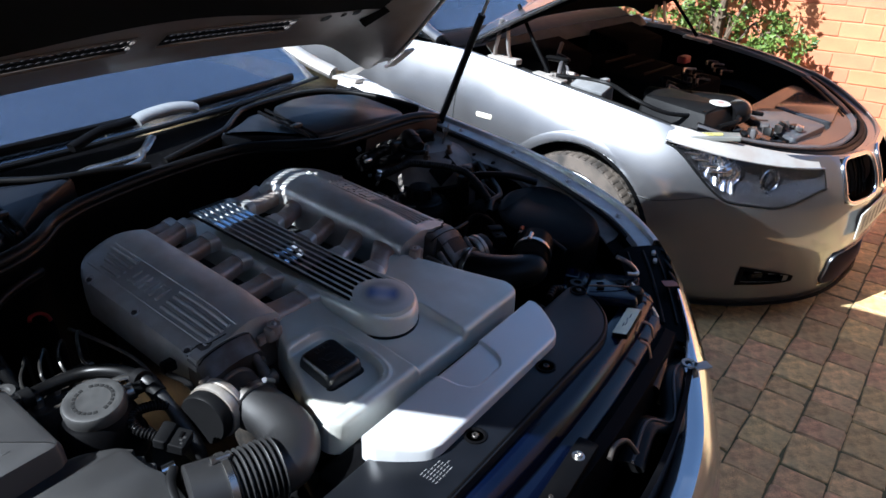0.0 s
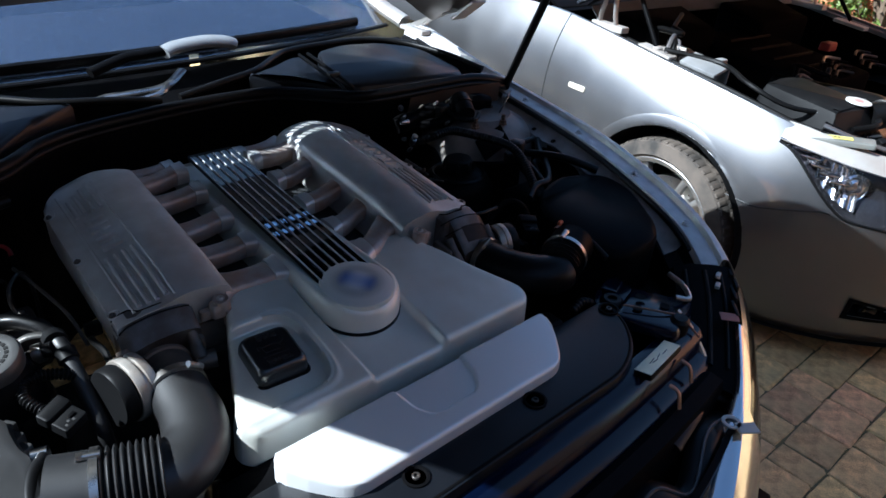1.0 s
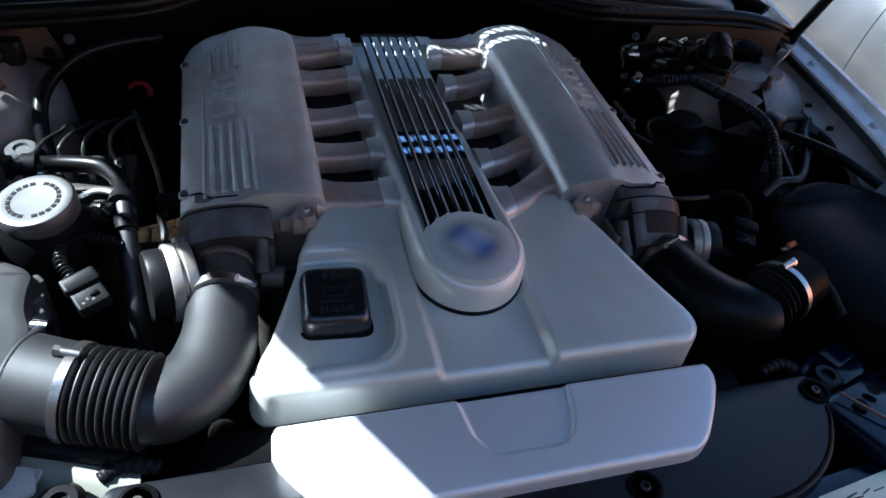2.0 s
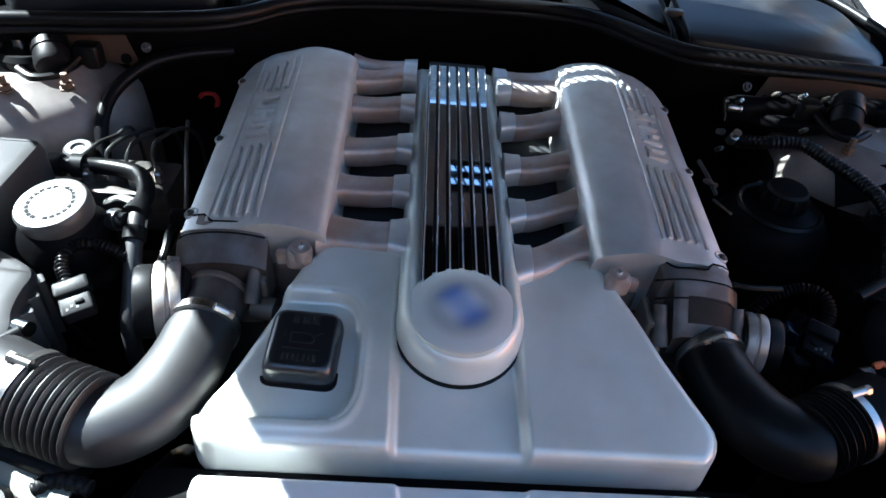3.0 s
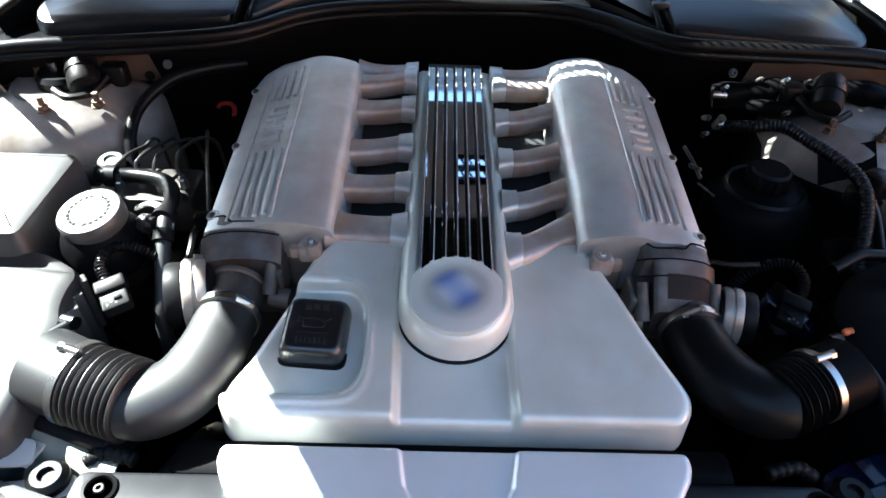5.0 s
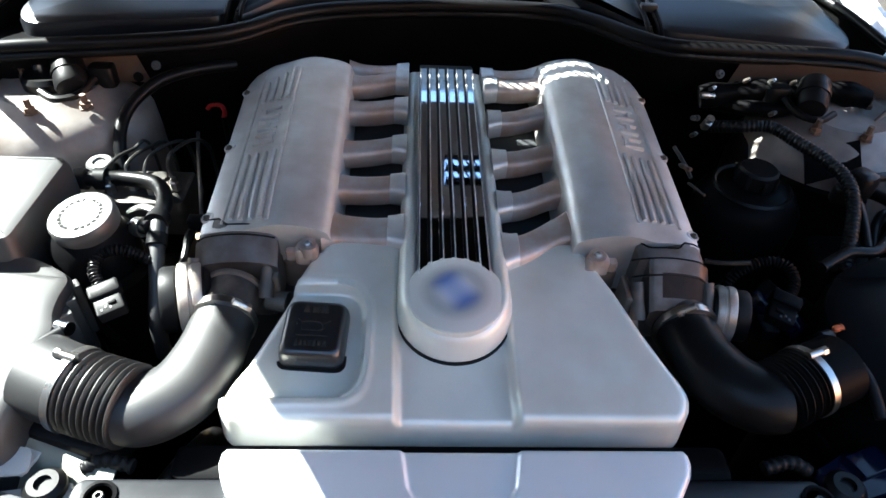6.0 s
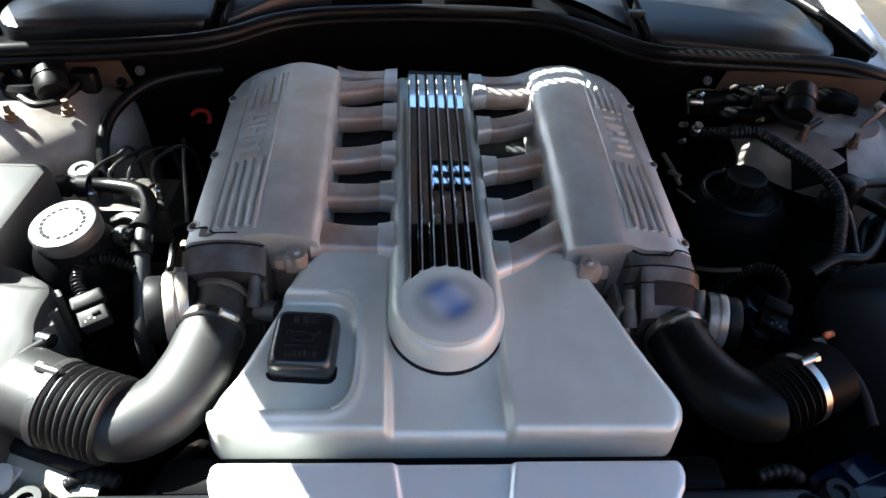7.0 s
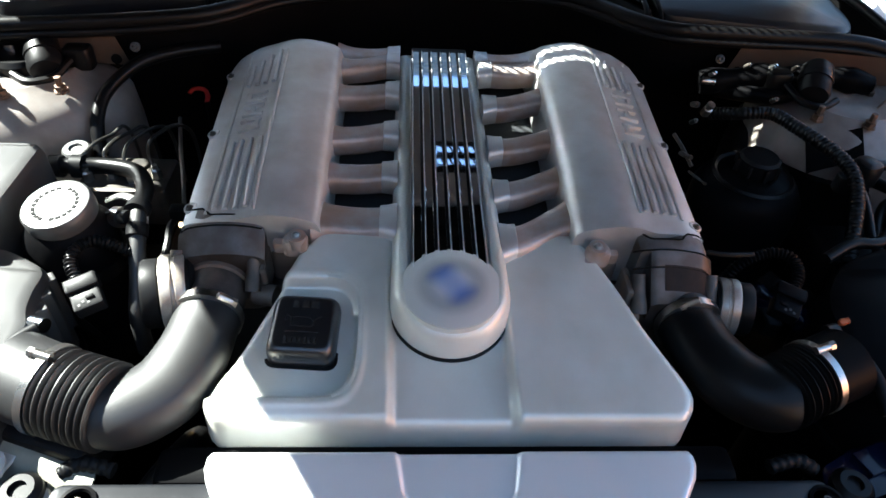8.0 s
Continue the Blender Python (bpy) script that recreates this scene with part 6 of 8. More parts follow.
part("loom_run", tube(laid([(0.445, 0.335, 0.910), (0.475, 0.302, 0.930), (0.520, 0.290, 0.938), (0.550, 0.245, 0.936), (0.576, 0.203, 0.932), (0.590, 0.160, 0.925), (0.586, 0.115, 0.905), (0.552, 0.03, 0.86)], 0.0105, 0), 0.0105, 12, 8, radii=lambda f: 0.0100 + 0.0008 * math.sin(f * 2 * math.pi * 60)), RUBBER, loom)
part("loom_run", tube(laid([(0.51, 0.025, 0.875), (0.553, 0.045, 0.885), (0.60, 0.052, 0.885), (0.66, 0.115, 0.890), (0.70, 0.17, 0.89), (0.75, 0.22, 0.89)], 0.008, 0), 0.008, 10, 8), RUBBER, loom)
part("loom_run", tube(laid([(0.59, 0.06, 0.88), (0.605, 0.12, 0.895), (0.621, 0.185, 0.900), (0.66, 0.200, 0.905), (0.723, 0.215, 0.90)], 0.0075, 0), 0.0075, 10, 8), RUBBER, loom)
part("loom_run", tube([(0.60, 0.04, 0.86), (0.625, 0.10, 0.87), (0.665, 0.15, 0.875), (0.70, 0.14, 0.87)], 0.007, 10, 8), RUBBER, loom)
part("loom_run", tube([(0.44, 0.40, 0.93), (0.50, 0.392, 0.945), (0.55, 0.388, 0.952), (0.60, 0.392, 0.950), (0.66, 0.386, 0.955), (0.72, 0.375, 0.948)], 0.020, 12, 6, radii=lambda f: 0.019 + 0.003 * math.sin(f * 23)), BLACK_PLASTIC, loom)
part("loom_run", tube(laid([(0.47, 0.40, 0.92), (0.52, 0.365, 0.930), (0.555, 0.352, 0.935), (0.60, 0.36, 0.945)], 0.014, 0), 0.014, 10, 6), BLACK_PLASTIC, loom)
part("loom_run", tube([(0.735, 0.02, 0.885), (0.70, 0.08, 0.90), (0.672, 0.13, 0.90), (0.655, 0.18, 0.89), (0.66, 0.21, 0.87)], 0.009, 10, 6), RUBBER, loom)
part("junction", box((0.040, 0.040, 0.036), (0, 0, 0), 0.010, pose(0.632, 0.185, 0.890, 0, 0, 25)), RUBBER, loom)
part("junction", box((0.030, 0.024, 0.026), (0, 0, 0), 0.006, pose(0.598, 0.168, 0.885, 0, 0, -15)), RUBBER, loom)
part("sleeve", tube([(0.612, 0.145, 0.888), (0.600, 0.10, 0.878)], 0.014, 14, 1, smooth=False), BLACK_PLASTIC, loom)
CORNERS = [Vector((0.580, 0.270, 0.906)), Vector((0.662, 0.270, 0.931)), Vector((0.656, 0.226, 0.903)), Vector((0.574, 0.224, 0.874))]
solid("dark_shield_plate", sheet(lambda u, v: CORNERS[0].lerp(CORNERS[1], u).lerp(CORNERS[3].lerp(CORNERS[2], u), v), 6, 4, thick=0.003), MATT_BLACK, "flat dark plate on the tower side", "plate")
solid("fuse_carrier", box((0.10, 0.09, 0.16), (0.60, 0.10, 0.68), 0.012), BLACK_PLASTIC, "black plastic carrier below the looms", "carrier")
for name, at, way, r, l, mat, label in (("pressure_sensor", (0.430, 0.320, 0.925), (0.1, -0.35, 0.9), 0.0075, 0.026, STEEL, "bright steel pressure sensor"), ("pipe_fitting", (0.433, 0.358, 0.955), (0.9, 0.1, -0.1), 0.0055, 0.024, STEEL, "brassy pipe fitting in the dark"),
                                        ("pipe_fitting", (0.415, 0.335, 0.925), (-0.6, -0.5, 0.3), 0.005, 0.022, DARK_METAL, "dull pipe fitting in the dark"), ("clip_stud", (0.368, 0.218, 0.905), (0.35, -0.8, 0.2), 0.004, 0.024, DARK_METAL, "small dull clip stud beside the plenum"),
                                        ("clip_stud", (0.375, 0.175, 0.895), (0.3, -0.9, 0.1), 0.0022, 0.04, DARK_METAL, "thin dull clip rod beside the plenum"), ("orange_plug", (0.478, -0.088, 0.876), (1, 0.2, 0.2), 0.0045, 0.012, ORANGE, "small orange plug by the air box")):
    solid(name, lathe([(r * 0.7, -l / 2), (r, -l / 2 + 0.003), (r, l * 0.1), (r * 0.7, l * 0.12), (r * 0.7, l * 0.35), (r * 0.9, l * 0.36), (r * 0.9, l / 2), (0, l / 2)], axis(at, way), 16), mat, label, name.replace("_", " "))
rail = thing("fuel_line", pose(0, 0, 0), "thin dark metal line beside the plenum", "pipe")
part("line_run", tube([(0.335, 0.012, 0.895), (0.36, 0.010, 0.893), (0.40, 0.015, 0.890)], 0.0036, 8, 4), RUBBER, rail)
part("line_run", tube([(0.36, 0.26, 0.915), (0.368, 0.232, 0.907), (0.374, 0.20, 0.897)], 0.0030, 8, 4), DARK_METAL, rail)
for k, (x, y, z) in enumerate(((0.505, 0.384, 0.972), (0.545, 0.378, 0.975), (0.585, 0.380, 0.972), (0.535, 0.322, 0.945), (0.452, 0.385, 0.955), (0.405, 0.300, 0.915))):
    solid("clip_stud", lathe([(0.003, -0.008), (0.0038, -0.007), (0.0038, 0.003), (0.0024, 0.0035), (0.0024, 0.006), (0, 0.006)], axis((x, y, z), (0.4, -0.5, 0.7)), 12), STEEL if k in (1, 4) else DARK_METAL, "small metal clip in the dark behind the strut tower", "clip stud", "tower clips")
for k in range(5):
    solid("bay_connector", box((0.026, 0.034, 0.022), (0, 0, 0), 0.004, pose(0.43 + 0.035 * (k % 3), -0.03 + 0.035 * (k // 2), 0.80 + 0.012 * (k % 2), 10 * k, 8, 25 * k)), BLUE_BLACK if k % 2 else BLACK_PLASTIC, "black plastic cable connector low in the bay", "connector", "bay connectors")

# --- front corner brackets
for s in (-1, 1):
    corner = thing("corner_bracket", pose(0, 0, 0), "pressed grey metal bracket beside the radiator cover", "bracket", "corner brackets")
    ring = [(0.405, -0.275), (0.445, -0.290), (0.515, -0.255), (0.520, -0.215), (0.470, -0.208), (0.415, -0.235)]
    if s < 0:
        ring = [(0.405, -0.275), (0.445, -0.294), (0.505, -0.288), (0.508, -0.266), (0.455, -0.258), (0.412, -0.250)]
    ring = rounded(ring if s > 0 else [(-x, y) for x, y in ring[::-1]], 0.010, 4)
    part("plate", slab(ring, 0.775, 0.797, 0.004), PAINT_DULL if s < 0 else BLUE_BLACK, corner)
    if s < 0:
        # pale upright bracket with a rounded hole
        outer = rounded([(-0.515, -0.256), (-0.455, -0.252), (-0.462, -0.222), (-0.515, -0.214)], 0.010, 4)
        hole = [Vector((-0.492 + 0.010 * math.cos(a), -0.236 + 0.009 * math.sin(a))) for a in np.linspace(0, 2 * math.pi, len(outer), endpoint=False)]
        first = min(range(len(outer)), key=lambda i: (outer[i] - Vector((-0.455, -0.236))).length)
        outer = outer[first:] + outer[:first]
        part("pale_bracket", loft([[Vector((q.x, q.y, z)) for q in loop] for loop, z in ((hole, 0.812), (outer, 0.812), (outer, 0.808), (hole, 0.808))], loop=True), MARK, corner, "pale metal bracket with a hole")
    part("tab", box((0.045, 0.030, 0.004), (0, 0, 0), 0.001, pose(s * 0.482, -0.228, 0.800, 0, 0, s * 20)), MARK if s < 0 else BLUE_BLACK, corner)
    part("mount", lathe([(0.022, 0), (0.022, 0.010), (0.016, 0.016), (0.009, 0.016), (0.008, 0.011), (0, 0.011)], pose(s * 0.436, -0.262, 0.795), 24), RUBBER, corner)
    part("support", box((0.09, 0.06, 0.30), (s * 0.46, -0.25, 0.46), 0.01), BLACK_PLASTIC, corner)
    part("drain_hose", tube([(s * 0.352, -0.238, 0.802), (s * 0.385, -0.232, 0.806), (s * 0.405, -0.240, 0.800)], 0.008, 12, 5, radii=lambda f: 0.0080 + 0.0008 * math.sin(f * 2 * math.pi * 6)), GRAIN_PLASTIC, corner)
sheet_part = sheet(lambda u, v: Vector((-0.70 + 0.33 * u, -0.10 - 0.13 * u - 0.06 * v, 0.815 - 0.018 * u - 0.04 * v + 0.02 * math.sin(math.pi * v))), 14, 6, thick=0.004)
solid("headlight_carrier", sheet_part, OLIVE, "olive-grey curved plastic headlight carrier", "carrier")
solid("front_hose", tube([(-0.30, -0.15, 0.72), (-0.295, -0.19, 0.765), (-0.315, -0.235, 0.772), (-0.34, -0.27, 0.75)], 0.016, 12, 6), RUBBER, "black rubber hose below the intake elbow", "hose")
solid("front_duct", box((0.13, 0.05, 0.05), (0, 0, 0), 0.006, pose(-0.44, -0.190, 0.765, 0, 0, -18)), GRAIN_PLASTIC, "flat black plastic duct below the bellows", "duct")

# ---- the second silver car alongside, bonnet open ----
OTHER = pose(2.520, 0.186, -0.005, 0, 0, -7.5)
other_car = thing("silver_grey_car", OTHER, "silver-grey saloon car with its bonnet open beside the first", "car")
FAR_RIM = [(0.0, -0.808, 0.684), (0.10, -0.805, 0.687), (0.22, -0.784, 0.695), (0.34, -0.738, 0.707), (0.45, -0.668, 0.720), (0.55, -0.580, 0.738), (0.63, -0.490, 0.760), (0.695, -0.385, 0.786),
           (0.742, -0.26, 0.812), (0.770, -0.10, 0.842), (0.785, 0.10, 0.872), (0.792, 0.35, 0.905), (0.795, 0.62, 0.940), (0.800, 0.85, 0.958), (0.83, 1.25, 0.962), (0.845, 2.0, 0.975), (0.835, 2.8, 0.99), (0.78, 3.5, 1.0), (0.62, 3.88, 0.99), (0.0, 3.98, 0.97)]
o_line, o_normals = rim_line(FAR_RIM)


def shell_point_o(f, d):
    return shell_point(o_line, o_normals, f, d, 0.72, 0.09)

o_count = len(o_line) - 1


def o_x(f):
    return shell_point_o(f, 0.0)[0]


def lamp_span(s):
    fs = [i / o_count for i in range(o_count + 1) if s * o_line[i].x > 0.36 and o_line[i].y < -0.262]
    return min(fs), max(fs)


LAMP_TOP = 0.040


def lamp_depth(f, s):
    """Lower edge of a headlight along its span: pointed at the wing, deep in front."""
    a, b = lamp_span(s)
    u = (f - a) / (b - a)
    u = u if s > 0 else 1 - u
    return LAMP_TOP + 0.010 + 0.145 * step(1.0, 0.58, u) - 0.085 * step(0.35, -0.05, u)


def recess_half(x):
    """Half height of the fog lamp recess: a wedge that narrows to the middle of the car."""
    u = (x - 0.40) / 0.18
    return 0.044 * u ** 0.5 if 0 < u < 1 else 0.0


def recess_mid(x):
    return 0.530 - 0.10 * (x - 0.30)


def o_cut(f, d):
    q = o_x(f)
    for s in (-1, 1):
        a, b = lamp_span(s)
        if a < f < b and LAMP_TOP < d < lamp_depth(f, s):
            return True
    if abs(d - recess_mid(abs(q.x))) < 0.72 * recess_half(abs(q.x)) and 0.435 < abs(q.x) < 0.568 and q.y < -0.40:
        return True
    if q.y < -0.5 and abs(q.x) < 0.27 and 0.42 < d < 0.60:
        return True
    if q.y < -0.5 and 0.030 < abs(q.x) < 0.275 and 0.012 < d < 0.185:
        return True
    return False


part("body_shell", shell_mesh(o_line, o_normals, (0.050, 2.938), 0.360, 0.335, o_cut, rows=76, nose=0.72, sill=0.09), PAINT_GREY, other_car)
for s in (-1, 1):
    for y in (0.050, 2.938):
        wheel(other_car, (s * 0.787, y, 0.320), s, 0.320)
        rings = [[Vector((s * x, y + 0.360 * math.cos(a), 0.335 + 0.360 * math.sin(a))) for a in np.linspace(-0.4, math.pi + 0.4, 30)] for x in (0.885, 0.55)]
        part("wheel_liner", loft(rings, closed=False), FELT, other_car)
    # flared lip round the front wheel arch
    rows = []
    for t in np.linspace(-0.30, math.pi + 0.20, 40):
        row = []
        for r, lift in ((0.356, -0.012), (0.356, 0.0010), (0.360, 0.0022), (0.380, 0.0020), (0.390, 0.0014), (0.398, 0.0004), (0.404, -0.003)):
            y, z = 0.050 + r * math.cos(t), 0.335 + r * math.sin(t)
            i = min(range(o_count + 1), key=lambda i: abs(o_line[i].y - y) + (9 if s * o_line[i].x < 0 or o_line[i].y > 3.5 else 0))
            j = i + (1 if (o_line[min(i + 1, o_count)].y - o_line[i].y) * (y - o_line[i].y) > 0 else -1)
            f = (i + (j - i) * min(1.0, abs(y - o_line[i].y) / max(1e-6, abs(o_line[j].y - o_line[i].y)))) / o_count
            top = o_x(f).z
            q, n = shell_point_o(f, 0.66 * (top - z) / (top - 0.09))
            row.append(Vector((q.x + n.x * lift, y, z)))
        rows.append(row)
    part("arch_lip", loft(rows, closed=False), PAINT_GREY, other_car)
    # headlight
    a, b = lamp_span(s)
    lamp = part("headlight", sheet(lambda u, v: shell_point_o(a + (b - a) * u, LAMP_TOP - 0.004 + (lamp_depth(a + (b - a) * u, s) - LAMP_TOP + 0.008) * v)[0] + 0.003 * shell_point_o(a + (b - a) * u, 0.05)[1], 40, 12), LENS, other_car, "clear headlight lens")
    lamp.visible_shadow = False
    part("housing", sheet(lambda u, v: shell_point_o(a + (b - a) * u, LAMP_TOP - 0.006 + (lamp_depth(a + (b - a) * u, s) - LAMP_TOP + 0.012) * v)[0] - (0.012 + 0.055 * math.sin(math.pi * v) * math.sin(math.pi * u) ** 0.5) * shell_point_o(a + (b - a) * u, 0.05)[1], 40, 12), GLOSS_BLACK, lamp)
    for k, (u, r) in enumerate(((0.36, 0.046), (0.62, 0.046), (0.84, 0.026))):
        u = 1 - u if s < 0 else u
        q, n = shell_point_o(a + (b - a) * u, 0.108 if k < 2 else 0.080)
        mm = axis(q - n * 0.058, n * 0.7 + Vector((0, -0.7, 0.05)))
        ring = part("lamp_ring", lathe([(r * 0.72, 0.0), (r, 0.010), (r * 1.03, 0.022), (r * 0.95, 0.026), (r * 0.80, 0.014)], mm, 32), REFLECTOR, lamp)
        part("projector", lathe([(r * 0.78, 0.004), (r * 0.70, 0.016), (r * 0.50, 0.026), (r * 0.2, 0.031), (0, 0.032)], mm, 28), CHROME if k else GLOSS_BLACK, lamp)
    def insert(u, v):
        w = (0.20 + 0.22 * u) if s < 0 else (0.80 - 0.22 * u)
        f = a + (b - a) * w
        q, n = shell_point_o(f, LAMP_TOP + 0.008 + ((lamp_depth(f, s) - LAMP_TOP) * 0.80) * v)
        return q - n * (0.026 + 0.016 * math.sin(math.pi * v) + 0.010 * abs(math.sin(4 * math.pi * u)))

    part("reflector_insert", sheet(insert, 32, 8), REFLECTOR, lamp, "bright fluted reflector")
    for k in range(5):
        q, n = shell_point_o(a + (b - a) * (0.10 + 0.055 * k if s < 0 else 0.90 - 0.055 * k), LAMP_TOP + 0.014 + 0.012 * k)
        part("reflector_rib", box((0.060, 0.012, 0.012), (0, 0, 0), 0.003, axis(q - n * 0.028, n)), REFLECTOR, lamp)
    edge = [shell_point_o(a + (b - a) * u, lamp_depth(a + (b - a) * u, s))[0] for u in np.linspace(0, 1, 22)]
    part("lamp_edge", tube(edge, 0.0045, 8, 2), RUBBER, lamp)
    top = [shell_point_o(a + (b - a) * u, LAMP_TOP)[0] for u in np.linspace(0, 1, 22)]
    part("lamp_top_trim", tube(top, 0.006, 10, 2, flat=0.5), PAINT, lamp)
    # brow over the lamp, sloping from the bay edge to the lens; paled to look sunlit
    rows = []
    for u in np.linspace(0.0, 0.97, 34):
        f = a + (b - a) * (u if s < 0 else 1 - u)
        full = 0.12 + 0.88 * (1 - step(0.45, 0.97, u)) * step(-0.02, 0.10, u)
        (low_q, n), (high_q, _) = shell_point_o(f, LAMP_TOP + 0.004), shell_point_o(f, 0.0)
        rows.append([low_q + n * 0.002, low_q + n * (0.002 + 0.003 * full) + Vector((0, 0, 0.004)), low_q.lerp(high_q, 0.5) + n * 0.0015 + Vector((0, 0, 0.005 * full)), high_q - n * 0.004 + Vector((0, 0, 0.001 + 0.007 * full)), high_q - n * 0.013 + Vector((0, 0, 0.001 + 0.007 * full)), high_q - n * 0.016 + Vector((0, 0, -0.004))])
    part("lamp_brow", loft(rows, closed=False), PAINT_DULL, lamp, "silver strip above the lens, paled to look sunlit")
    # seam between wing and bumper, repeater lamp, fog lamp and its recess
    fs = [i / o_count for i in range(o_count + 1) if s * o_line[i].x > 0.6 and -0.43 < o_line[i].y < -0.27]
    part("panel_seam", tube([shell_point_o(min(fs) + (max(fs) - min(fs)) * u, 0.250 - 0.06 * min(1.0, max(0.0, u if s < 0 else 1 - u)))[0] for u in np.linspace(-0.45 if s < 0 else -0.15, 1.15 if s < 0 else 1.45, 14)], 0.0028, 6, 3), INK, other_car)
    fm = min(range(o_count + 1), key=lambda i: abs(o_line[i].y - 0.545) + (9 if s * o_line[i].x < 0 else 0)) / o_count
    q, n = shell_point_o(fm, 0.175)
    ring = rounded([(-0.046, -0.011), (0.046, -0.011), (0.046, 0.011), (-0.046, 0.011)], 0.009)
    mm = Matrix.Translation(q) @ Matrix(((0, 0, n.x, 0), (1, 0, n.y, 0), (0, 1, 0.12, 0), (0, 0, 0, 1)))
    part("repeater_lamp", slab(ring, -0.004, 0.005, 0.002, mm), AMBER, other_car, "clear oblong side repeater lamp")
    fd = min(range(o_count + 1), key=lambda i: abs(o_line[i].y - 0.72) + (9 if s * o_line[i].x < 0 else 0)) / o_count
    part("door_seam", tube([shell_point_o(fd, d)[0] for d in np.linspace(0.0, 0.62, 14)], 0.003, 6, 2), INK, other_car)
    spot = [i / o_count for i in range(o_count + 1) if 0.402 < s * o_line[i].x < 0.580 and o_line[i].y < -0.40]

    def dish(u, v):
        """A black wedge-shaped hollow with a flat rim, let into the bumper."""
        f = min(spot) + (max(spot) - min(spot)) * u
        x = abs(o_x(f).x)
        q, n = shell_point_o(f, recess_mid(x) + (2 * v - 1) * (recess_half(x) + 0.004))
        inside = min(1 - abs(2 * v - 1), 4 * u, 4 * (1 - u))
        return q + n * (0.003 - 0.048 * step(0.30, 0.75, inside))

    part("bumper_recess", sheet(dish, 28, 14), FELT, other_car, "black fog lamp hollow")
    q, n = shell_point_o((min(spot) + 0.62 * (max(spot) - min(spot))) if s > 0 else (min(spot) + 0.38 * (max(spot) - min(spot))), 0.515)
    part("fog_lamp", lathe([(0.032, -0.03), (0.036, 0.0), (0.033, 0.006), (0.027, 0.002), (0.015, -0.006), (0, -0.01)], axis(q - n * 0.022, n + Vector((0, -0.5, 0))), 32), GLOSS_BLACK, other_car)
    # kidney grille
    ks = [i / o_count for i in range(o_count + 1) if 0.020 < s * o_line[i].x < 0.285 and o_line[i].y < -0.5]
    ring = []
    for t in np.linspace(0, 2 * math.pi, 28, endpoint=False):
        c, d = math.cos(t), math.sin(t)
        u = 0.5 + 0.5 * abs(c) ** 0.5 * (1 if c > 0 else -1)
        v = 0.5 + 0.5 * abs(d) ** 0.5 * (1 if d > 0 else -1)
        ring.append(shell_point_o(min(ks) + (max(ks) - min(ks)) * u, 0.004 + 0.190 * v)[0])
    kidney = part("kidney_grille", tube(ring + ring[:1], 0.010, 10, 2), CHROME, other_car, "chrome-framed grille opening")
    part("grille_back", sheet(lambda u, v: shell_point_o(min(ks) + (max(ks) - min(ks)) * u, 0.004 + 0.190 * v)[0] + Vector((0, 0.07, 0)), 6, 6), FELT, kidney)
    for k in range(7):
        u = (k + 0.5) / 7
        part("grille_bar", tube([shell_point_o(min(ks) + (max(ks) - min(ks)) * u, d)[0] + Vector((0, 0.035, 0)) for d in (0.012, 0.09, 0.186)], 0.003, 6, 2), FELT, kidney)
mid_f = [i / o_count for i in range(o_count + 1) if abs(o_line[i].x) < 0.31 and o_line[i].y < -0.5]
part("lower_intake", sheet(lambda u, v: shell_point_o(min(mid_f) + (max(mid_f) - min(mid_f)) * u, 0.39 + 0.27 * v)[0] + Vector((0, 0.09, 0)), 12, 5), FELT, other_car)
ring = [shell_point_o(min(mid_f) + (max(mid_f) - min(mid_f)) * (0.5 + 0.5 * (0.90 + 0.07 * abs(math.sin(t))) * abs(math.cos(t)) ** 0.4 * (1 if math.cos(t) > 0 else -1)), 0.510 + 0.092 * abs(math.sin(t)) ** 0.5 * (1 if math.sin(t) > 0 else -1)) for t in np.linspace(0, 2 * math.pi, 48, endpoint=False)]
part("intake_lip", loft([[q + n * o + Vector((0, i, 0)) for q, n in ring] for o, i in ((0.0, 0.0), (0.010, 0.0), (0.012, 0.010), (-0.02, 0.06), (-0.04, 0.09))], caps=False), PAINT_GREY, other_car)
plate = part("number_plate", box((0.46, 0.11, 0.006), (0, 0, 0), 0.002, pose(0, -0.892, 0.42, 90, 0, 0)), PLATE, other_car, "pale number plate")
for k in range(6):
    part("plate_bar", box((0.040, 0.070, 0.001), (-0.165 + 0.066 * k, 0, 0.006), 0.0003, pose(0, -0.892, 0.42, 90, 0, 0)), material("worn_plate_ink", (0.22, 0.22, 0.21), 0.6) if k == 0 else bpy.data.materials["worn_plate_ink"], plate)
part("splitter", tube([shell_point_o(f, 0.655)[0] + 0.012 * shell_point_o(f, 0.5)[1] for f in np.linspace(min(lamp_span(-1)), max(lamp_span(1)), 30)], 0.010, 8, 2, flat=0.6), BLACK_PLASTIC, other_car)

# bay edge, inner walls and floor
rows = rim_strip(o_line, o_normals, [(0, 0), (0.006, -0.003), (0.015, -0.001), (0.018, 0.010), (0.045, 0.012), (0.050, 0.03)], lambda q: q.y < 0.87)
part("bay_edge", loft(rows, closed=False), PAINT_GREY, other_car)
rows = rim_strip(o_line, o_normals, [(0.049, 0.028), (0.058, 0.06), (0.06, 0.25), (0.07, 0.5)], lambda q: q.y < 0.87)
part("bay_wall", loft(rows, closed=False), MATT_BLACK, other_car)
rows = rim_strip(o_line, o_normals, [(0.050, 0.012), (0.060, 0.000), (0.072, 0.002), (0.078, 0.03)], lambda q: q.y < -0.34)
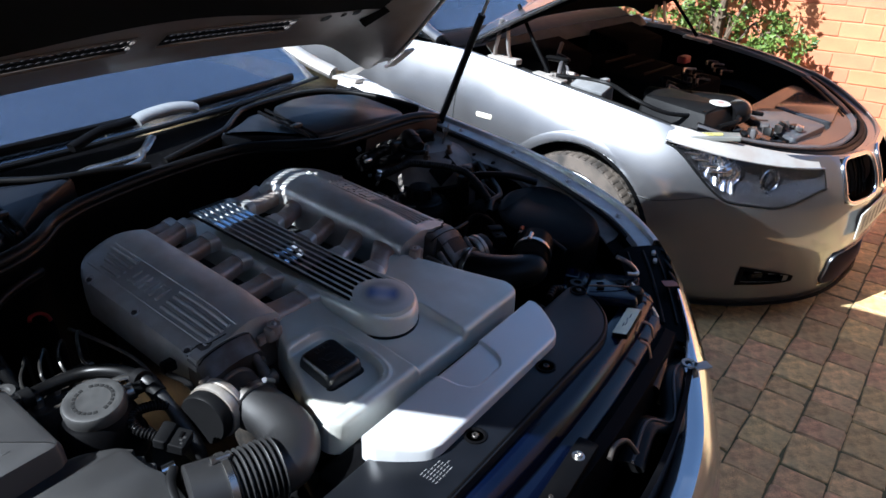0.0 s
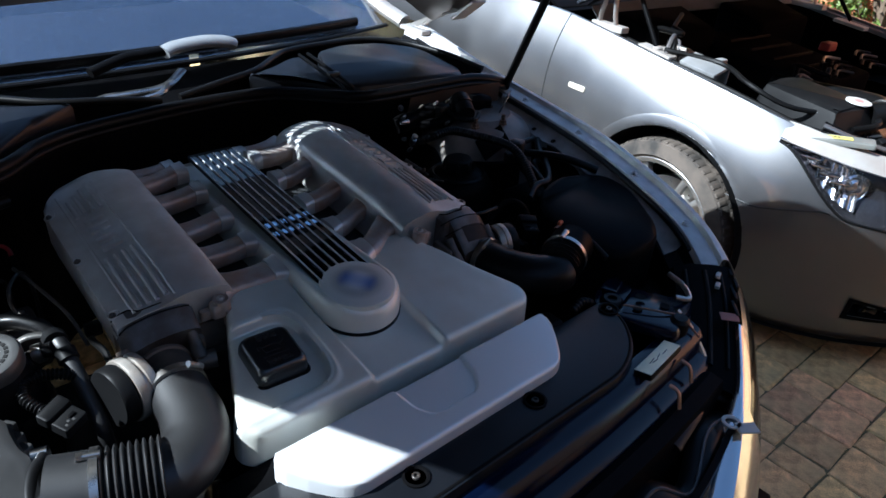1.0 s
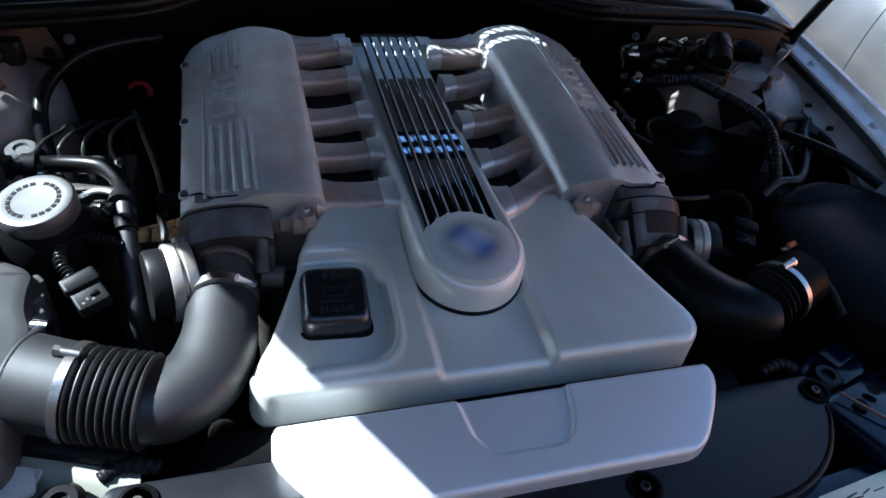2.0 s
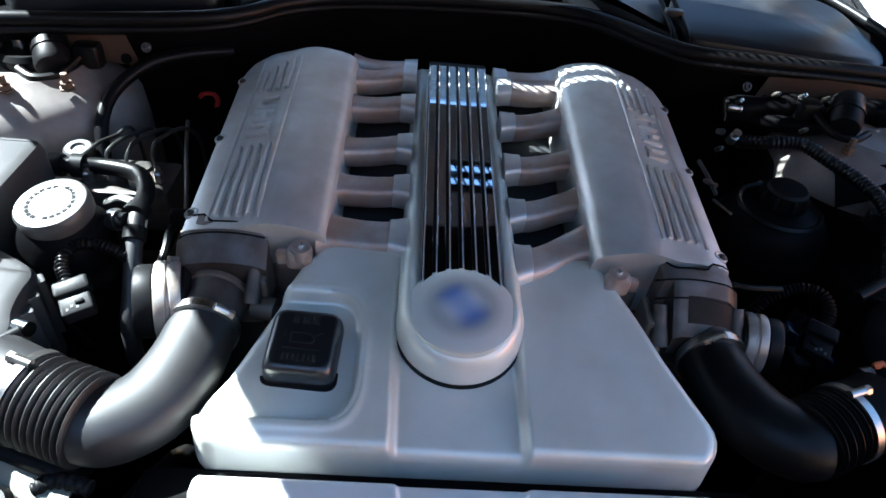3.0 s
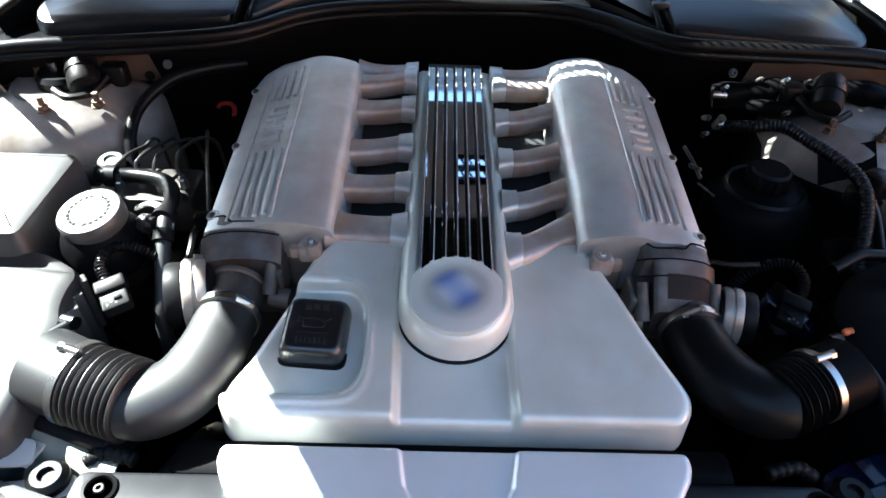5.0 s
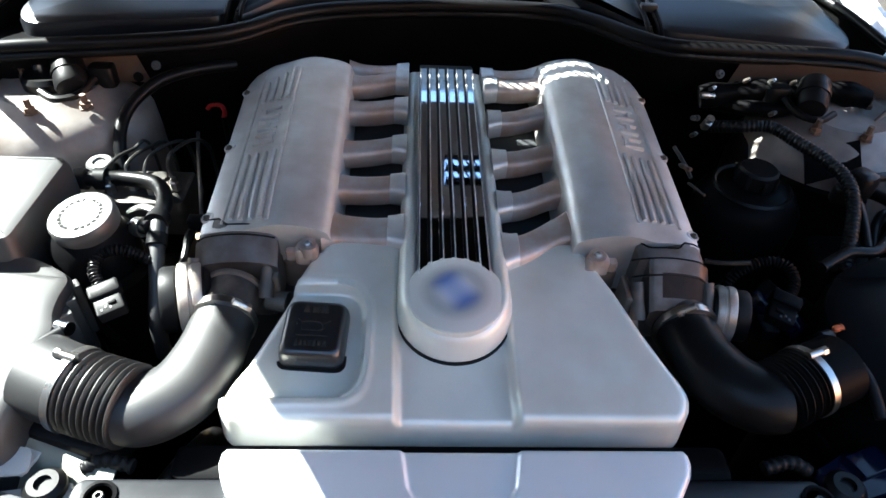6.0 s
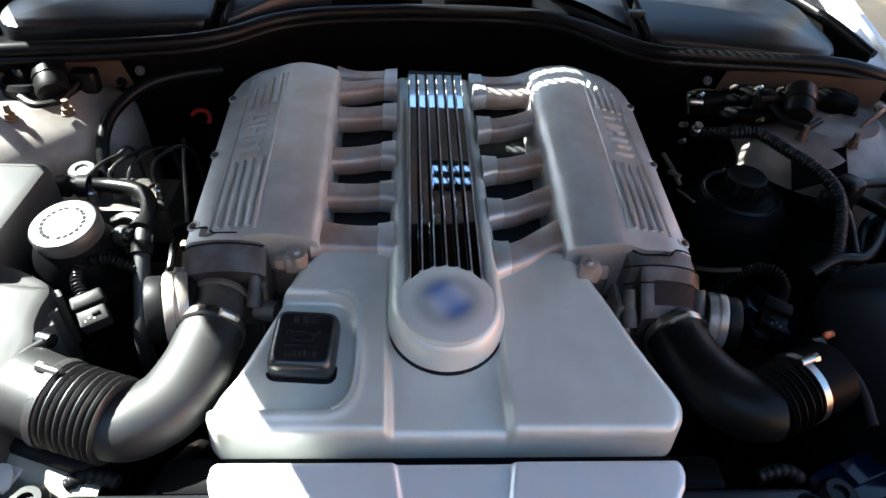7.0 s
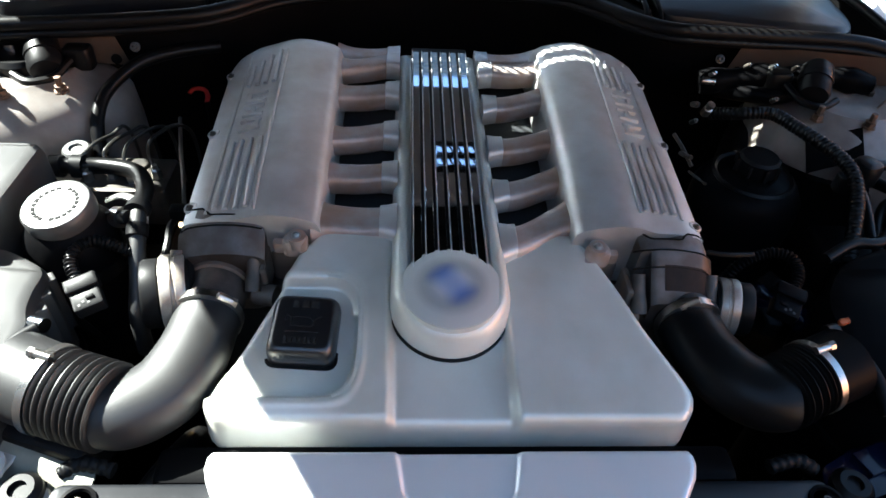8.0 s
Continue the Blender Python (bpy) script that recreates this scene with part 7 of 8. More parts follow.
part("bay_seal", loft(rows, closed=False), RUBBER, other_car)
part("bay_floor", box((1.20, 1.25, 0.02), (0, 0.20, 0.42), 0.005), MATT_BLACK, other_car)
part("bay_bulkhead", box((1.56, 0.05, 0.50), (0, 0.84, 0.46), 0.01), MATT_BLACK, other_car)
part("cowl", sheet(lambda u, v: Vector(((u - 0.5) * 1.56, 0.80 + 0.24 * v, 0.945 + 0.03 * math.sin(math.pi * v) + 0.04 * v)), 12, 5, thick=0.01), BLACK_PLASTIC, other_car)


def o_screen(u, v):
    x = (u - 0.5) * 2 * (0.74 - 0.15 * v)
    return Vector((x, 1.02 + 0.09 * (x / 0.75) ** 2 + 0.80 * v, 0.985 + 0.46 * v))


part("windscreen", sheet(o_screen, 16, 8, thick=0.005), SCREEN_GLASS, other_car).visible_shadow = False
part("dashboard", sheet(lambda u, v: Vector(((u - 0.5) * 1.36, 1.10 + 0.5 * v, 0.96 + 0.02 * v)), 4, 4, thick=0.02), CABIN, other_car)
part("cabin_back", box((1.36, 0.05, 0.9), (0, 2.2, 0.4), 0.02), CABIN, other_car)
for s in (-1, 1):
    part("pillar", tube([(s * 0.785, 0.92, 0.975), (s * 0.74, 1.10, 1.03), (s * 0.655, 1.45, 1.25), (s * 0.585, 1.84, 1.44), (s * 0.55, 2.5, 1.46), (s * 0.57, 3.1, 1.36), (s * 0.72, 3.6, 1.02)], 0.032, 10, 6, flat=0.8), PAINT_GREY, other_car)
    part("side_glass", sheet(lambda u, v: Vector((s * (0.83 - 0.25 * v), 1.05 + 0.75 * v + (2.55 - 1.2 * v) * u, 0.985 + 0.43 * v)), 8, 4, thick=0.004), GLASS, other_car)
part("roof", sheet(lambda u, v: Vector(((u - 0.5) * 1.14, 1.78 + 1.30 * v, 1.445 + 0.025 * math.sin(math.pi * v) - 0.03 * (2 * u - 1) ** 2 - 0.05 * step(0.7, 1.0, v))), 10, 10, thick=0.02), PAINT_GREY, other_car)
part("rear_window", sheet(lambda u, v: Vector(((u - 0.5) * (1.14 + 0.2 * v), 3.06 + 0.62 * v, 1.41 - 0.40 * v)), 8, 6, thick=0.005), GLASS, other_car)
part("boot_lid", sheet(lambda u, v: Vector(((u - 0.5) * 1.40, 3.64 + 0.33 * v, 1.005 - 0.02 * v)), 8, 4, thick=0.02), PAINT_GREY, other_car)

part("cowl_strip", sheet(lambda u, v: Vector(((u - 0.5) * 1.40, 0.70 + 0.06 * v - 0.05 * (2 * u - 1) ** 2, 0.925 + 0.055 * v)), 16, 3, thick=0.006), DUSTY_PANEL_PALE, other_car, "pale dusty cowl strip")
for s in (-1, 1):
    part("cabin_filter_box", slab(rounded([(s * 0.36 - 0.20, 0.46), (s * 0.36 + 0.20, 0.46), (s * 0.36 + 0.22, 0.70), (s * 0.36 - 0.22, 0.70)], 0.03), 0.70, 0.905, 0.02, top=lambda x, y: 0.05 * step(0.46, 0.70, y)), MATT_BLACK, other_car)
# open bonnet: a steep lid, seen along its near edge
O_LIFT = radians(27)


def o_bonnet(x, s, below=0.0):
    half = along([(0, 0.74), (0.1, 0.765), (0.6, 0.75), (0.95, 0.70), (1.15, 0.58), (1.30, 0.35), (1.40, 0.1)], s)
    x = max(-half, min(half, x))
    c = (x / 0.76) ** 2
    roll = 0.050 * step(0.60, 0.77, abs(x))
    n = Vector((0, math.sin(O_LIFT), math.cos(O_LIFT)))
    return Vector((x, 0.80 - 0.05 * c - math.cos(O_LIFT) * s, 1.075 - 0.03 * c - roll + math.sin(O_LIFT) * s)) - n * (below + 0.05 * s * s)


bonnet_o = part("bonnet", sheet(lambda u, v: o_bonnet((u - 0.5) * 1.54, 1.40 * v, 0.0), 30, 24), PAINT_GREY, other_car, "open bonnet lid")
part("inner_skin", sheet(lambda u, v: o_bonnet((u - 0.5) * 1.54, 1.40 * v, 0.002 + 0.03 * step(0.0, 0.08, min(v, 1 - v)) * step(0.0, 0.06, min(u, 1 - u))), 30, 24), PAINT_DULL, bonnet_o)
part("insulation", sheet(lambda u, v: o_bonnet((u - 0.5) * 1.47, 0.02 + 1.24 * v, 0.040), 20, 12), FELT, bonnet_o)
for s in (-1, 1):
    part("edge_fold", tube([o_bonnet(s * 0.77, q, 0.012) for q in (0.0, 0.1, 0.3, 0.6, 0.9, 1.1)], 0.014, 8, 4, flat=0.6), PAINT_GREY, bonnet_o)
    bm = bmesh.new()
    for dy in (0.0, 0.035):
        tube([(s * 0.722, 0.54 + 2.6 * dy, 0.93), (s * 0.720, 0.555 + 2.2 * dy, 0.97), (s * 0.716, 0.565 + 1.6 * dy, 1.02), (s * 0.712, 0.575 + dy, 1.10)], 0.014, 8, 4, bm, flat=0.4)
    box((0.045, 0.17, 0.022), (s * 0.722, 0.575, 0.918), 0.004, bm=bm)
    part("bonnet_hinge", bm, PAINT_DULL, other_car)
    part("gas_strut", tube([(s * 0.705, 0.335, 0.900), (s * 0.690, 0.44, 1.02), (s * 0.66, 0.56, 1.16)], 0.009, 10, 1, smooth=False), BLACK_PLASTIC, other_car)
    part("wing_bracket", box((0.05, 0.16, 0.015), (0, 0, 0), 0.004, pose(s * 0.705, 0.33, 0.878, 6, 0, 0)), PAINT_DULL, other_car)

# things in the second bay
o_box = thing("air_filter_box", OTHER @ pose(-0.44, -0.19, 0.678, 0, 0, 0), "ribbed black air filter box in the second bay", "air filter box")
ring = rounded([(-0.145, -0.16), (0.09, -0.19), (0.14, -0.12), (0.14, 0.15), (0.04, 0.20), (-0.125, 0.17)], 0.03, 4)
part("base", slab(ring, -0.10, 0.085, 0.006), BLACK_PLASTIC, o_box)
part("lid", slab(grown(ring, -0.006), 0.085, 0.155, 0.025, top=lambda x, y: 0.02 * step(-0.15, 0.1, y), taper=0.018), GRAIN_PLASTIC, o_box)
part("flange", slab(grown(ring, 0.008), 0.076, 0.088, 0.003), BLACK_PLASTIC, o_box)
for k in range(9):
    part("rib", box((0.006, 0.010, 0.060), (0, 0, 0), 0.002, pose(-0.146 + 0.0006 * k, -0.145 + 0.034 * k, 0.02)), GRAIN_PLASTIC, o_box)
for k in range(6):
    part("rib", box((0.010, 0.006, 0.060), (0, 0, 0), 0.002, pose(-0.11 + 0.035 * k, -0.166 - 0.0045 * k, 0.02)), GRAIN_PLASTIC, o_box)
badge_o = part("round_label", lathe([(0.042, 0), (0.042, 0.003), (0.039, 0.004), (0, 0.004)], pose(0.045, -0.120, 0.162, 4, 0, 0), 32), MARK, o_box, "white round label with a faded pink centre")
part("label_centre", lathe([(0.016, 0), (0.016, 0.001), (0, 0.001)], pose(0.045, -0.120, 0.1665, 4, 0, 0), 20), material("faded_pink_print", (0.45, 0.20, 0.18), 0.6), badge_o)
duct = thing("intake_duct", OTHER @ pose(0, 0, 0), "black round intake duct from the air box", "duct")
part("duct_run", tube([(-0.36, -0.34, 0.79), (-0.305, -0.36, 0.80), (-0.26, -0.29, 0.80), (-0.23, -0.12, 0.78), (-0.22, 0.10, 0.76)], 0.048, 18, 6), RUBBER, duct)
part("duct_clip", lathe([(0.048, -0.006), (0.051, -0.006), (0.051, 0.006), (0.048, 0.006)], axis((-0.305, -0.358, 0.80), (0.8, 0.1, 0)), 28), STEEL, duct)
o_cover = thing("engine_cover", OTHER @ pose(0.05, 0.30, 0.70), "black plastic engine cover in the second bay", "engine cover")
part("lid", slab(rounded([(-0.22, -0.34), (0.22, -0.34), (0.24, 0.30), (-0.24, 0.30)], 0.04), -0.2, 0.10, 0.02, top=lambda x, y: 0.05 * step(-0.3, 0.3, y)), MATT_BLACK, o_cover)
for k in range(4):
    part("rib", box((0.30, 0.012, 0.012), (0, -0.20 + 0.11 * k, 0.108 + 0.012 * k), 0.004), BLACK_PLASTIC, o_cover)
for k in range(6):
    solid("hose_fitting", tube([OTHER @ Vector((-0.28 + 0.07 * k, -0.02 + 0.05 * (k % 3), 0.80)), OTHER @ Vector((-0.24 + 0.07 * k, 0.0 + 0.05 * (k % 3), 0.83)), OTHER @ Vector((-0.20 + 0.07 * k, -0.03 + 0.05 * (k % 2), 0.81))], 0.010, 10, 4), DARK_METAL if k % 3 == 0 else BLACK_PLASTIC, "short hose fitting on the second engine", "hose", "hose fittings")
solid("red_terminal_cover", box((0.07, 0.05, 0.035), (0, 0, 0), 0.008, OTHER @ pose(0.30, 0.20, 0.83)), DARK_RED, "red plastic battery terminal cover", "terminal cover")
panel_o = thing("radiator_cover", OTHER @ pose(0, 0, 0), "dusty dark radiator cover across the second car's nose", "cover panel")
part("panel", sheet(lambda u, v: Vector(((u - 0.5) * (1.00 + 0.16 * v), -0.70 + 0.42 * v + 0.10 * (2 * u - 1) ** 2 * (1 - v), 0.705 + 0.045 * v + 0.006 * math.sin(9 * u))), 24, 8, thick=0.01), GLOSS_DUSTY, panel_o)
ring = rounded([(-0.30, -0.60), (0.02, -0.62), (0.06, -0.38), (-0.02, -0.33), (-0.20, -0.36)], 0.03, 4)
part("raised_plate", slab(ring, 0.70, 0.742, 0.008, top=lambda x, y: 0.08 * (y + 0.5)), DUSTY_PANEL, panel_o)
ring = rounded([(0.08, -0.62), (0.40, -0.56), (0.46, -0.34), (0.10, -0.36)], 0.03, 4)
part("raised_plate", slab(ring, 0.70, 0.738, 0.008, top=lambda x, y: 0.08 * (y + 0.5)), GLOSS_DUSTY, panel_o)
part("slot", tube([(-0.33, -0.585, 0.728), (-0.20, -0.32, 0.748), (-0.02, -0.28, 0.75)], 0.006, 8, 4), BLACK_PLASTIC, panel_o)
for k in range(3):
    line = [shell_point_o(f, 0.0)[0] - (0.07 + 0.035 * k) * shell_point_o(f, 0.0)[1] + Vector((0, 0, 0.004)) for f in np.linspace(lamp_span(-1)[0] + 0.02, lamp_span(1)[1] - 0.02, 24)]
    part("edge_channel", tube(line, 0.010 if k != 1 else 0.016, 8, 2, flat=0.5), (BLACK_PLASTIC, DUSTY_PANEL, BLACK_PLASTIC)[k], panel_o)
part("filler_cap", lathe([(0.022, -0.01), (0.023, 0.012), (0.018, 0.018), (0, 0.018)], pose(-0.16, -0.545, 0.735), 20), RUBBER, panel_o)
washer = thing("washer_filler", OTHER @ pose(-0.575, -0.37, 0.70), "dark box behind the headlight with a yellow label", "box")
part("body", box((0.17, 0.14, 0.09), (0, 0, -0.03), 0.008), BLACK_PLASTIC, washer)
LABEL_AT = pose(-0.094, -0.030, 0.0905, 2, -4, -59)
part("top_plate", box((0.23, 0.060, 0.016), (0.0, 0.004, -0.018), 0.005, LABEL_AT), material("grey_green_carrier", (0.13, 0.14, 0.135), 0.5, 0.0, 0.3, 700, 12, 0.2, dust=0.5, dust_color=(0.20, 0.18, 0.15), dust_scale=14), washer, "dusty grey-green top plate")
part("yellow_label", box((0.100, 0.026, 0.001), (0, 0, 0), 0.0003, LABEL_AT), YELLOW, washer, "yellow printed label")
for k in range(5):
    part("print_bar", box((0.009, 0.010, 0.0003), (-0.038 + 0.012 * k, 0, 0.001), 0.0001, LABEL_AT), INK, washer)
solid("strut_tower", lathe([(0.17, 0.6), (0.15, 0.82), (0.11, 0.86), (0.0, 0.865)], OTHER @ pose(-0.54, 0.42, 0), 32), PAINT_DULL, "silver strut tower in the second bay", "strut tower")
solid("bay_cable", tube([OTHER @ Vector(q) for q in ((-0.70, 0.30, 0.90), (-0.62, 0.10, 0.89), (-0.67, -0.06, 0.865), (-0.62, -0.2, 0.82), (-0.45, -0.32, 0.80))], 0.009, 8, 6), RUBBER, "black cable along the second bay's edge", "cable")
solid("bay_cable", tube([OTHER @ Vector(q) for q in ((-0.48, -0.36, 0.77), (-0.40, -0.40, 0.79), (-0.30, -0.34, 0.80), (-0.2, -0.42, 0.78))], 0.010, 8, 6), RUBBER, "black cable along the second bay's edge", "cable")


O_INNER = thing("inner_wing_panel", OTHER @ pose(0, 0, 0), "pale dusty inner wing panel beside the second air box", "panel")
rows = rim_strip(o_line, o_normals, [(0.055, 0.020), (0.075, 0.035), (0.120, 0.042), (0.128, 0.09)], lambda q: q.x < -0.4 and -0.30 < q.y < 0.60)
part("ledge", loft(rows, closed=False), DUSTY_PANEL_PALE, O_INNER)
part("rail", tube([r[1] + Vector((0.01, 0, 0.012)) for r in rows][::4], 0.008, 8, 4), RUBBER, O_INNER)
part("gusset", box((0.05, 0.035, 0.10), (-0.60, 0.12, 0.80), 0.006), DUSTY_PANEL_PALE, O_INNER)
part("bracket_plate", box((0.10, 0.15, 0.012), (0, 0, 0), 0.004, pose(-0.655, 0.145, 0.872, 8, -12, 6)), DUSTY_PANEL_PALE, O_INNER, "pale pressed bracket")
part("bracket_web", box((0.010, 0.14, 0.06), (0, 0, 0), 0.003, pose(-0.602, 0.145, 0.815, 0, 0, 6)), DUSTY_PANEL_PALE, O_INNER)
part("strut_foot", lathe([(0.020, -0.02), (0.020, 0.004), (0.012, 0.010), (0.0, 0.012)], pose(-0.70, 0.335, 0.895), 16), PAINT_DULL, O_INNER)
for k in range(3):
    part("branch_pipe", tube([(-0.70 + 0.012 * k, 0.29 - 0.02 * k, 0.885), (-0.66 + 0.012 * k, 0.31 - 0.01 * k, 0.925), (-0.58, 0.36, 0.935 - 0.010 * k), (-0.45, 0.47, 0.93), (-0.30, 0.56, 0.95)], 0.010 - 0.002 * k, 8, 5), (DUSTY_PANEL, RUBBER, DUSTY_PANEL)[k], O_INNER)
part("gusset", box((0.012, 0.05, 0.07), (-0.655, 0.26, 0.845), 0.004), PAINT_DULL, O_INNER)
part("bent_pipe", tube([(-0.68, 0.36, 0.90), (-0.64, 0.40, 0.95), (-0.58, 0.33, 0.94), (-0.52, 0.42, 0.94)], 0.012, 10, 5), RUBBER, O_INNER)
rnd_o = random.Random(3)
for k in range(9):
    at = (-0.47 + 0.035 * k + rnd_o.uniform(-0.01, 0.01), -0.46 - 0.012 * k + rnd_o.uniform(-0.02, 0.02), 0.745)
    solid("latch_fitting", box((rnd_o.uniform(0.018, 0.04), rnd_o.uniform(0.015, 0.03), rnd_o.uniform(0.015, 0.04)), (0, 0, 0), 0.004, OTHER @ pose(*at, rnd_o.uniform(-20, 20), rnd_o.uniform(-20, 20), rnd_o.uniform(0, 90))), (RUBBER, DUSTY_PANEL, STEEL)[k % 3], "small dusty fitting behind the second car's headlight", "fitting", "latch fittings")
for k in range(8):
    p = Vector((-0.12 + 0.06 * k + rnd_o.uniform(-0.02, 0.02), -0.08 + 0.05 * (k % 4), 0.835))
    solid("engine_pipe", tube([OTHER @ p, OTHER @ (p + Vector((0.05, 0.02, 0.012))), OTHER @ (p + Vector((0.10, -0.015, 0.006)))], 0.006, 8, 4), (STEEL if k == 3 else DARK_METAL, RUBBER, BLACK_PLASTIC)[k % 3], "thin pipe on the second engine", "pipe", "engine pipes")
# ---- ground, walls, planting ----
bm = bmesh.new()
bmesh.ops.create_grid(bm, x_segments=1, y_segments=1, size=80)
for v in bm.verts:
    v.co.z = -0.006
solid("ground", bm, JOINT, "sandy joints and soil of a block-paved driveway", "ground", kind="structure")
WALL_X = 4.55
wall_east = solid("wall_east", box((0.20, 11.0, 2.25), (WALL_X + 0.092, 2.0, -0.05), 0.002), MORTAR, "orange block wall of a house with pale joints", "wall", kind="structure")

RENDER_COAT = material("plain_rendered_wall", (0.20, 0.20, 0.20), 0.9, 0.0, 0.2, 90, 4, 0.6, 60)
# unseen wall, added to dim and warm what front-facing parts reflect
solid("unseen_wall_south", box((14.0, 0.2, 5.6), (-0.5, -6.6, -0.05), 0.01), material("warm_brown_wall_face", (0.24, 0.145, 0.09), 0.9, 0.0, 0.25, 90, 4, 0.6, 60), "unseen plain brown wall added to dim and warm light from the front", "wall", kind="structure")
# unseen wall added at the back, high enough to darken the bars' far reflection
solid("unseen_wall_north", box((16.0, 0.2, 8.2), (0.5, 10.2, -0.05), 0.01), RENDER_COAT, "unseen plain wall added behind the trees to darken reflections", "wall", kind="structure")
# unseen sun blocker, added to keep the paving before the cars in shadow
solid("unseen_wall_west", box((0.2, 8.9, 11.0), (-5.6, -2.35, -0.05), 0.01), RENDER_COAT, "unseen tall plain wall added to shade the front of the drive", "wall", kind="structure")


def leaves(count, place, size, seed, leaf):
    """Small folded leaves; place(random) gives a point and the way out of the crown."""
    rnd = random.Random(seed)
    verts, faces = [], []
    for _ in range(count):
        p, out = place(rnd)
        way = (out + Vector((rnd.gauss(0, 0.8), rnd.gauss(0, 0.8), rnd.gauss(0, 0.8) - 0.2))).normalized()
        side = way.cross(Vector((rnd.gauss(0, 1), rnd.gauss(0, 1), rnd.gauss(0, 1)))).normalized()
        l = size * rnd.uniform(0.6, 1.3)
        n = way.cross(side) * l * 0.18
        k = len(verts)
        verts += [p, p + way * l * 0.5 + side * l * 0.32 + n, p + way * l, p + way * l * 0.5 - side * l * 0.32 + n, p + way * l * 0.5]
        faces += [(k, k + 1, k + 4), (k + 1, k + 2, k + 4), (k, k + 4, k + 3), (k + 4, k + 2, k + 3)]
    me = bpy.data.meshes.new("leaves")
    me.from_pydata([tuple(v) for v in verts], [], faces)
    me.materials.append(leaf)
    return me


def shrub(name, at, lobes, count, size, seed, label, trunk=0.05, leaf=LEAF):
    """A trunk, limbs to each lobe and a ragged crown of leaves in clumps."""
    root = thing(name, pose(*at), label, "shrub")
    rnd = random.Random(seed)
    part("trunk", tube([(0, 0, 0), (0.03, 0.02, 0.35), (-0.02, 0.05, 0.8), (0.02, 0.03, 1.2)], trunk, 8, 4, radii=lambda f: trunk * (1 - 0.55 * f)), TWIG, root)
    for c, r in lobes:
        c = Vector(c)
        part("limb", tube([(0.0, 0.03, min(0.7, c.z * 0.5)), tuple(Vector((0, 0, 0.75)).lerp(c, 0.5) + Vector((0.03, -0.04, 0.05))), tuple(c)], trunk * 0.45, 6, 4, radii=lambda f: trunk * (0.5 - 0.38 * f)), TWIG, root)
    clumps = []
    for c, r in lobes:
        for _ in range(int(26 * r / 0.4)):
            d = Vector((rnd.gauss(0, 1), rnd.gauss(0, 1), rnd.gauss(0, 1))).normalized()
            clumps.append((Vector(c) + d * r * rnd.uniform(0.45, 1.1), d, r * rnd.uniform(0.10, 0.26)))

    def place(rr):
        c, d, w = rr.choice(clumps)
        e = Vector((rr.gauss(0, 1), rr.gauss(0, 1), rr.gauss(0, 1)))
        return c + e * w * 0.6, (d + e * 0.4).normalized()

    crown = new("crown", leaves(count, place, size, seed, leaf))
    crown.parent = root
    tagged(crown, kind="stuff")
    return root


shrub("wall_shrub", (4.30, 0.55, 0), [((0.0, -0.42, 0.72), 0.16), ((0.0, -0.22, 0.80), 0.22), ((-0.05, 0.05, 0.86), 0.28), ((0.0, 0.35, 0.90), 0.32), ((0.0, -0.15, 1.25), 0.26), ((0.05, 0.2, 1.35), 0.35), ((0.0, 0.75, 1.1), 0.42), ((0.0, 0.6, 1.6), 0.4)], 5200, 0.042, 5, "leafy green climbing shrub against the wall, sunlit", 0.04)
for k, (x, y, h, seed) in enumerate(((-3.6, 8.2, 4.2, 21), (-1.0, 8.4, 4.8, 22), (1.6, 8.2, 5.0, 23), (4.2, 8.0, 4.8, 24))):
    lobes = [((0, 0, h * 0.30), 1.3), ((0.5, 0.2, h * 0.5), 1.35), ((-0.6, -0.1, h * 0.55), 1.3), ((0.1, 0.2, h * 0.72), 1.2), ((0.5, -0.3, h * 0.84), 0.9), ((-0.5, 0.2, h * 0.83), 0.9)]
    shrub("tree", (x, y, 0), lobes, 7000, 0.20, seed, "tall dense dark green tree behind the cars", 0.16, DARK_LEAF)["category"] = "tree"

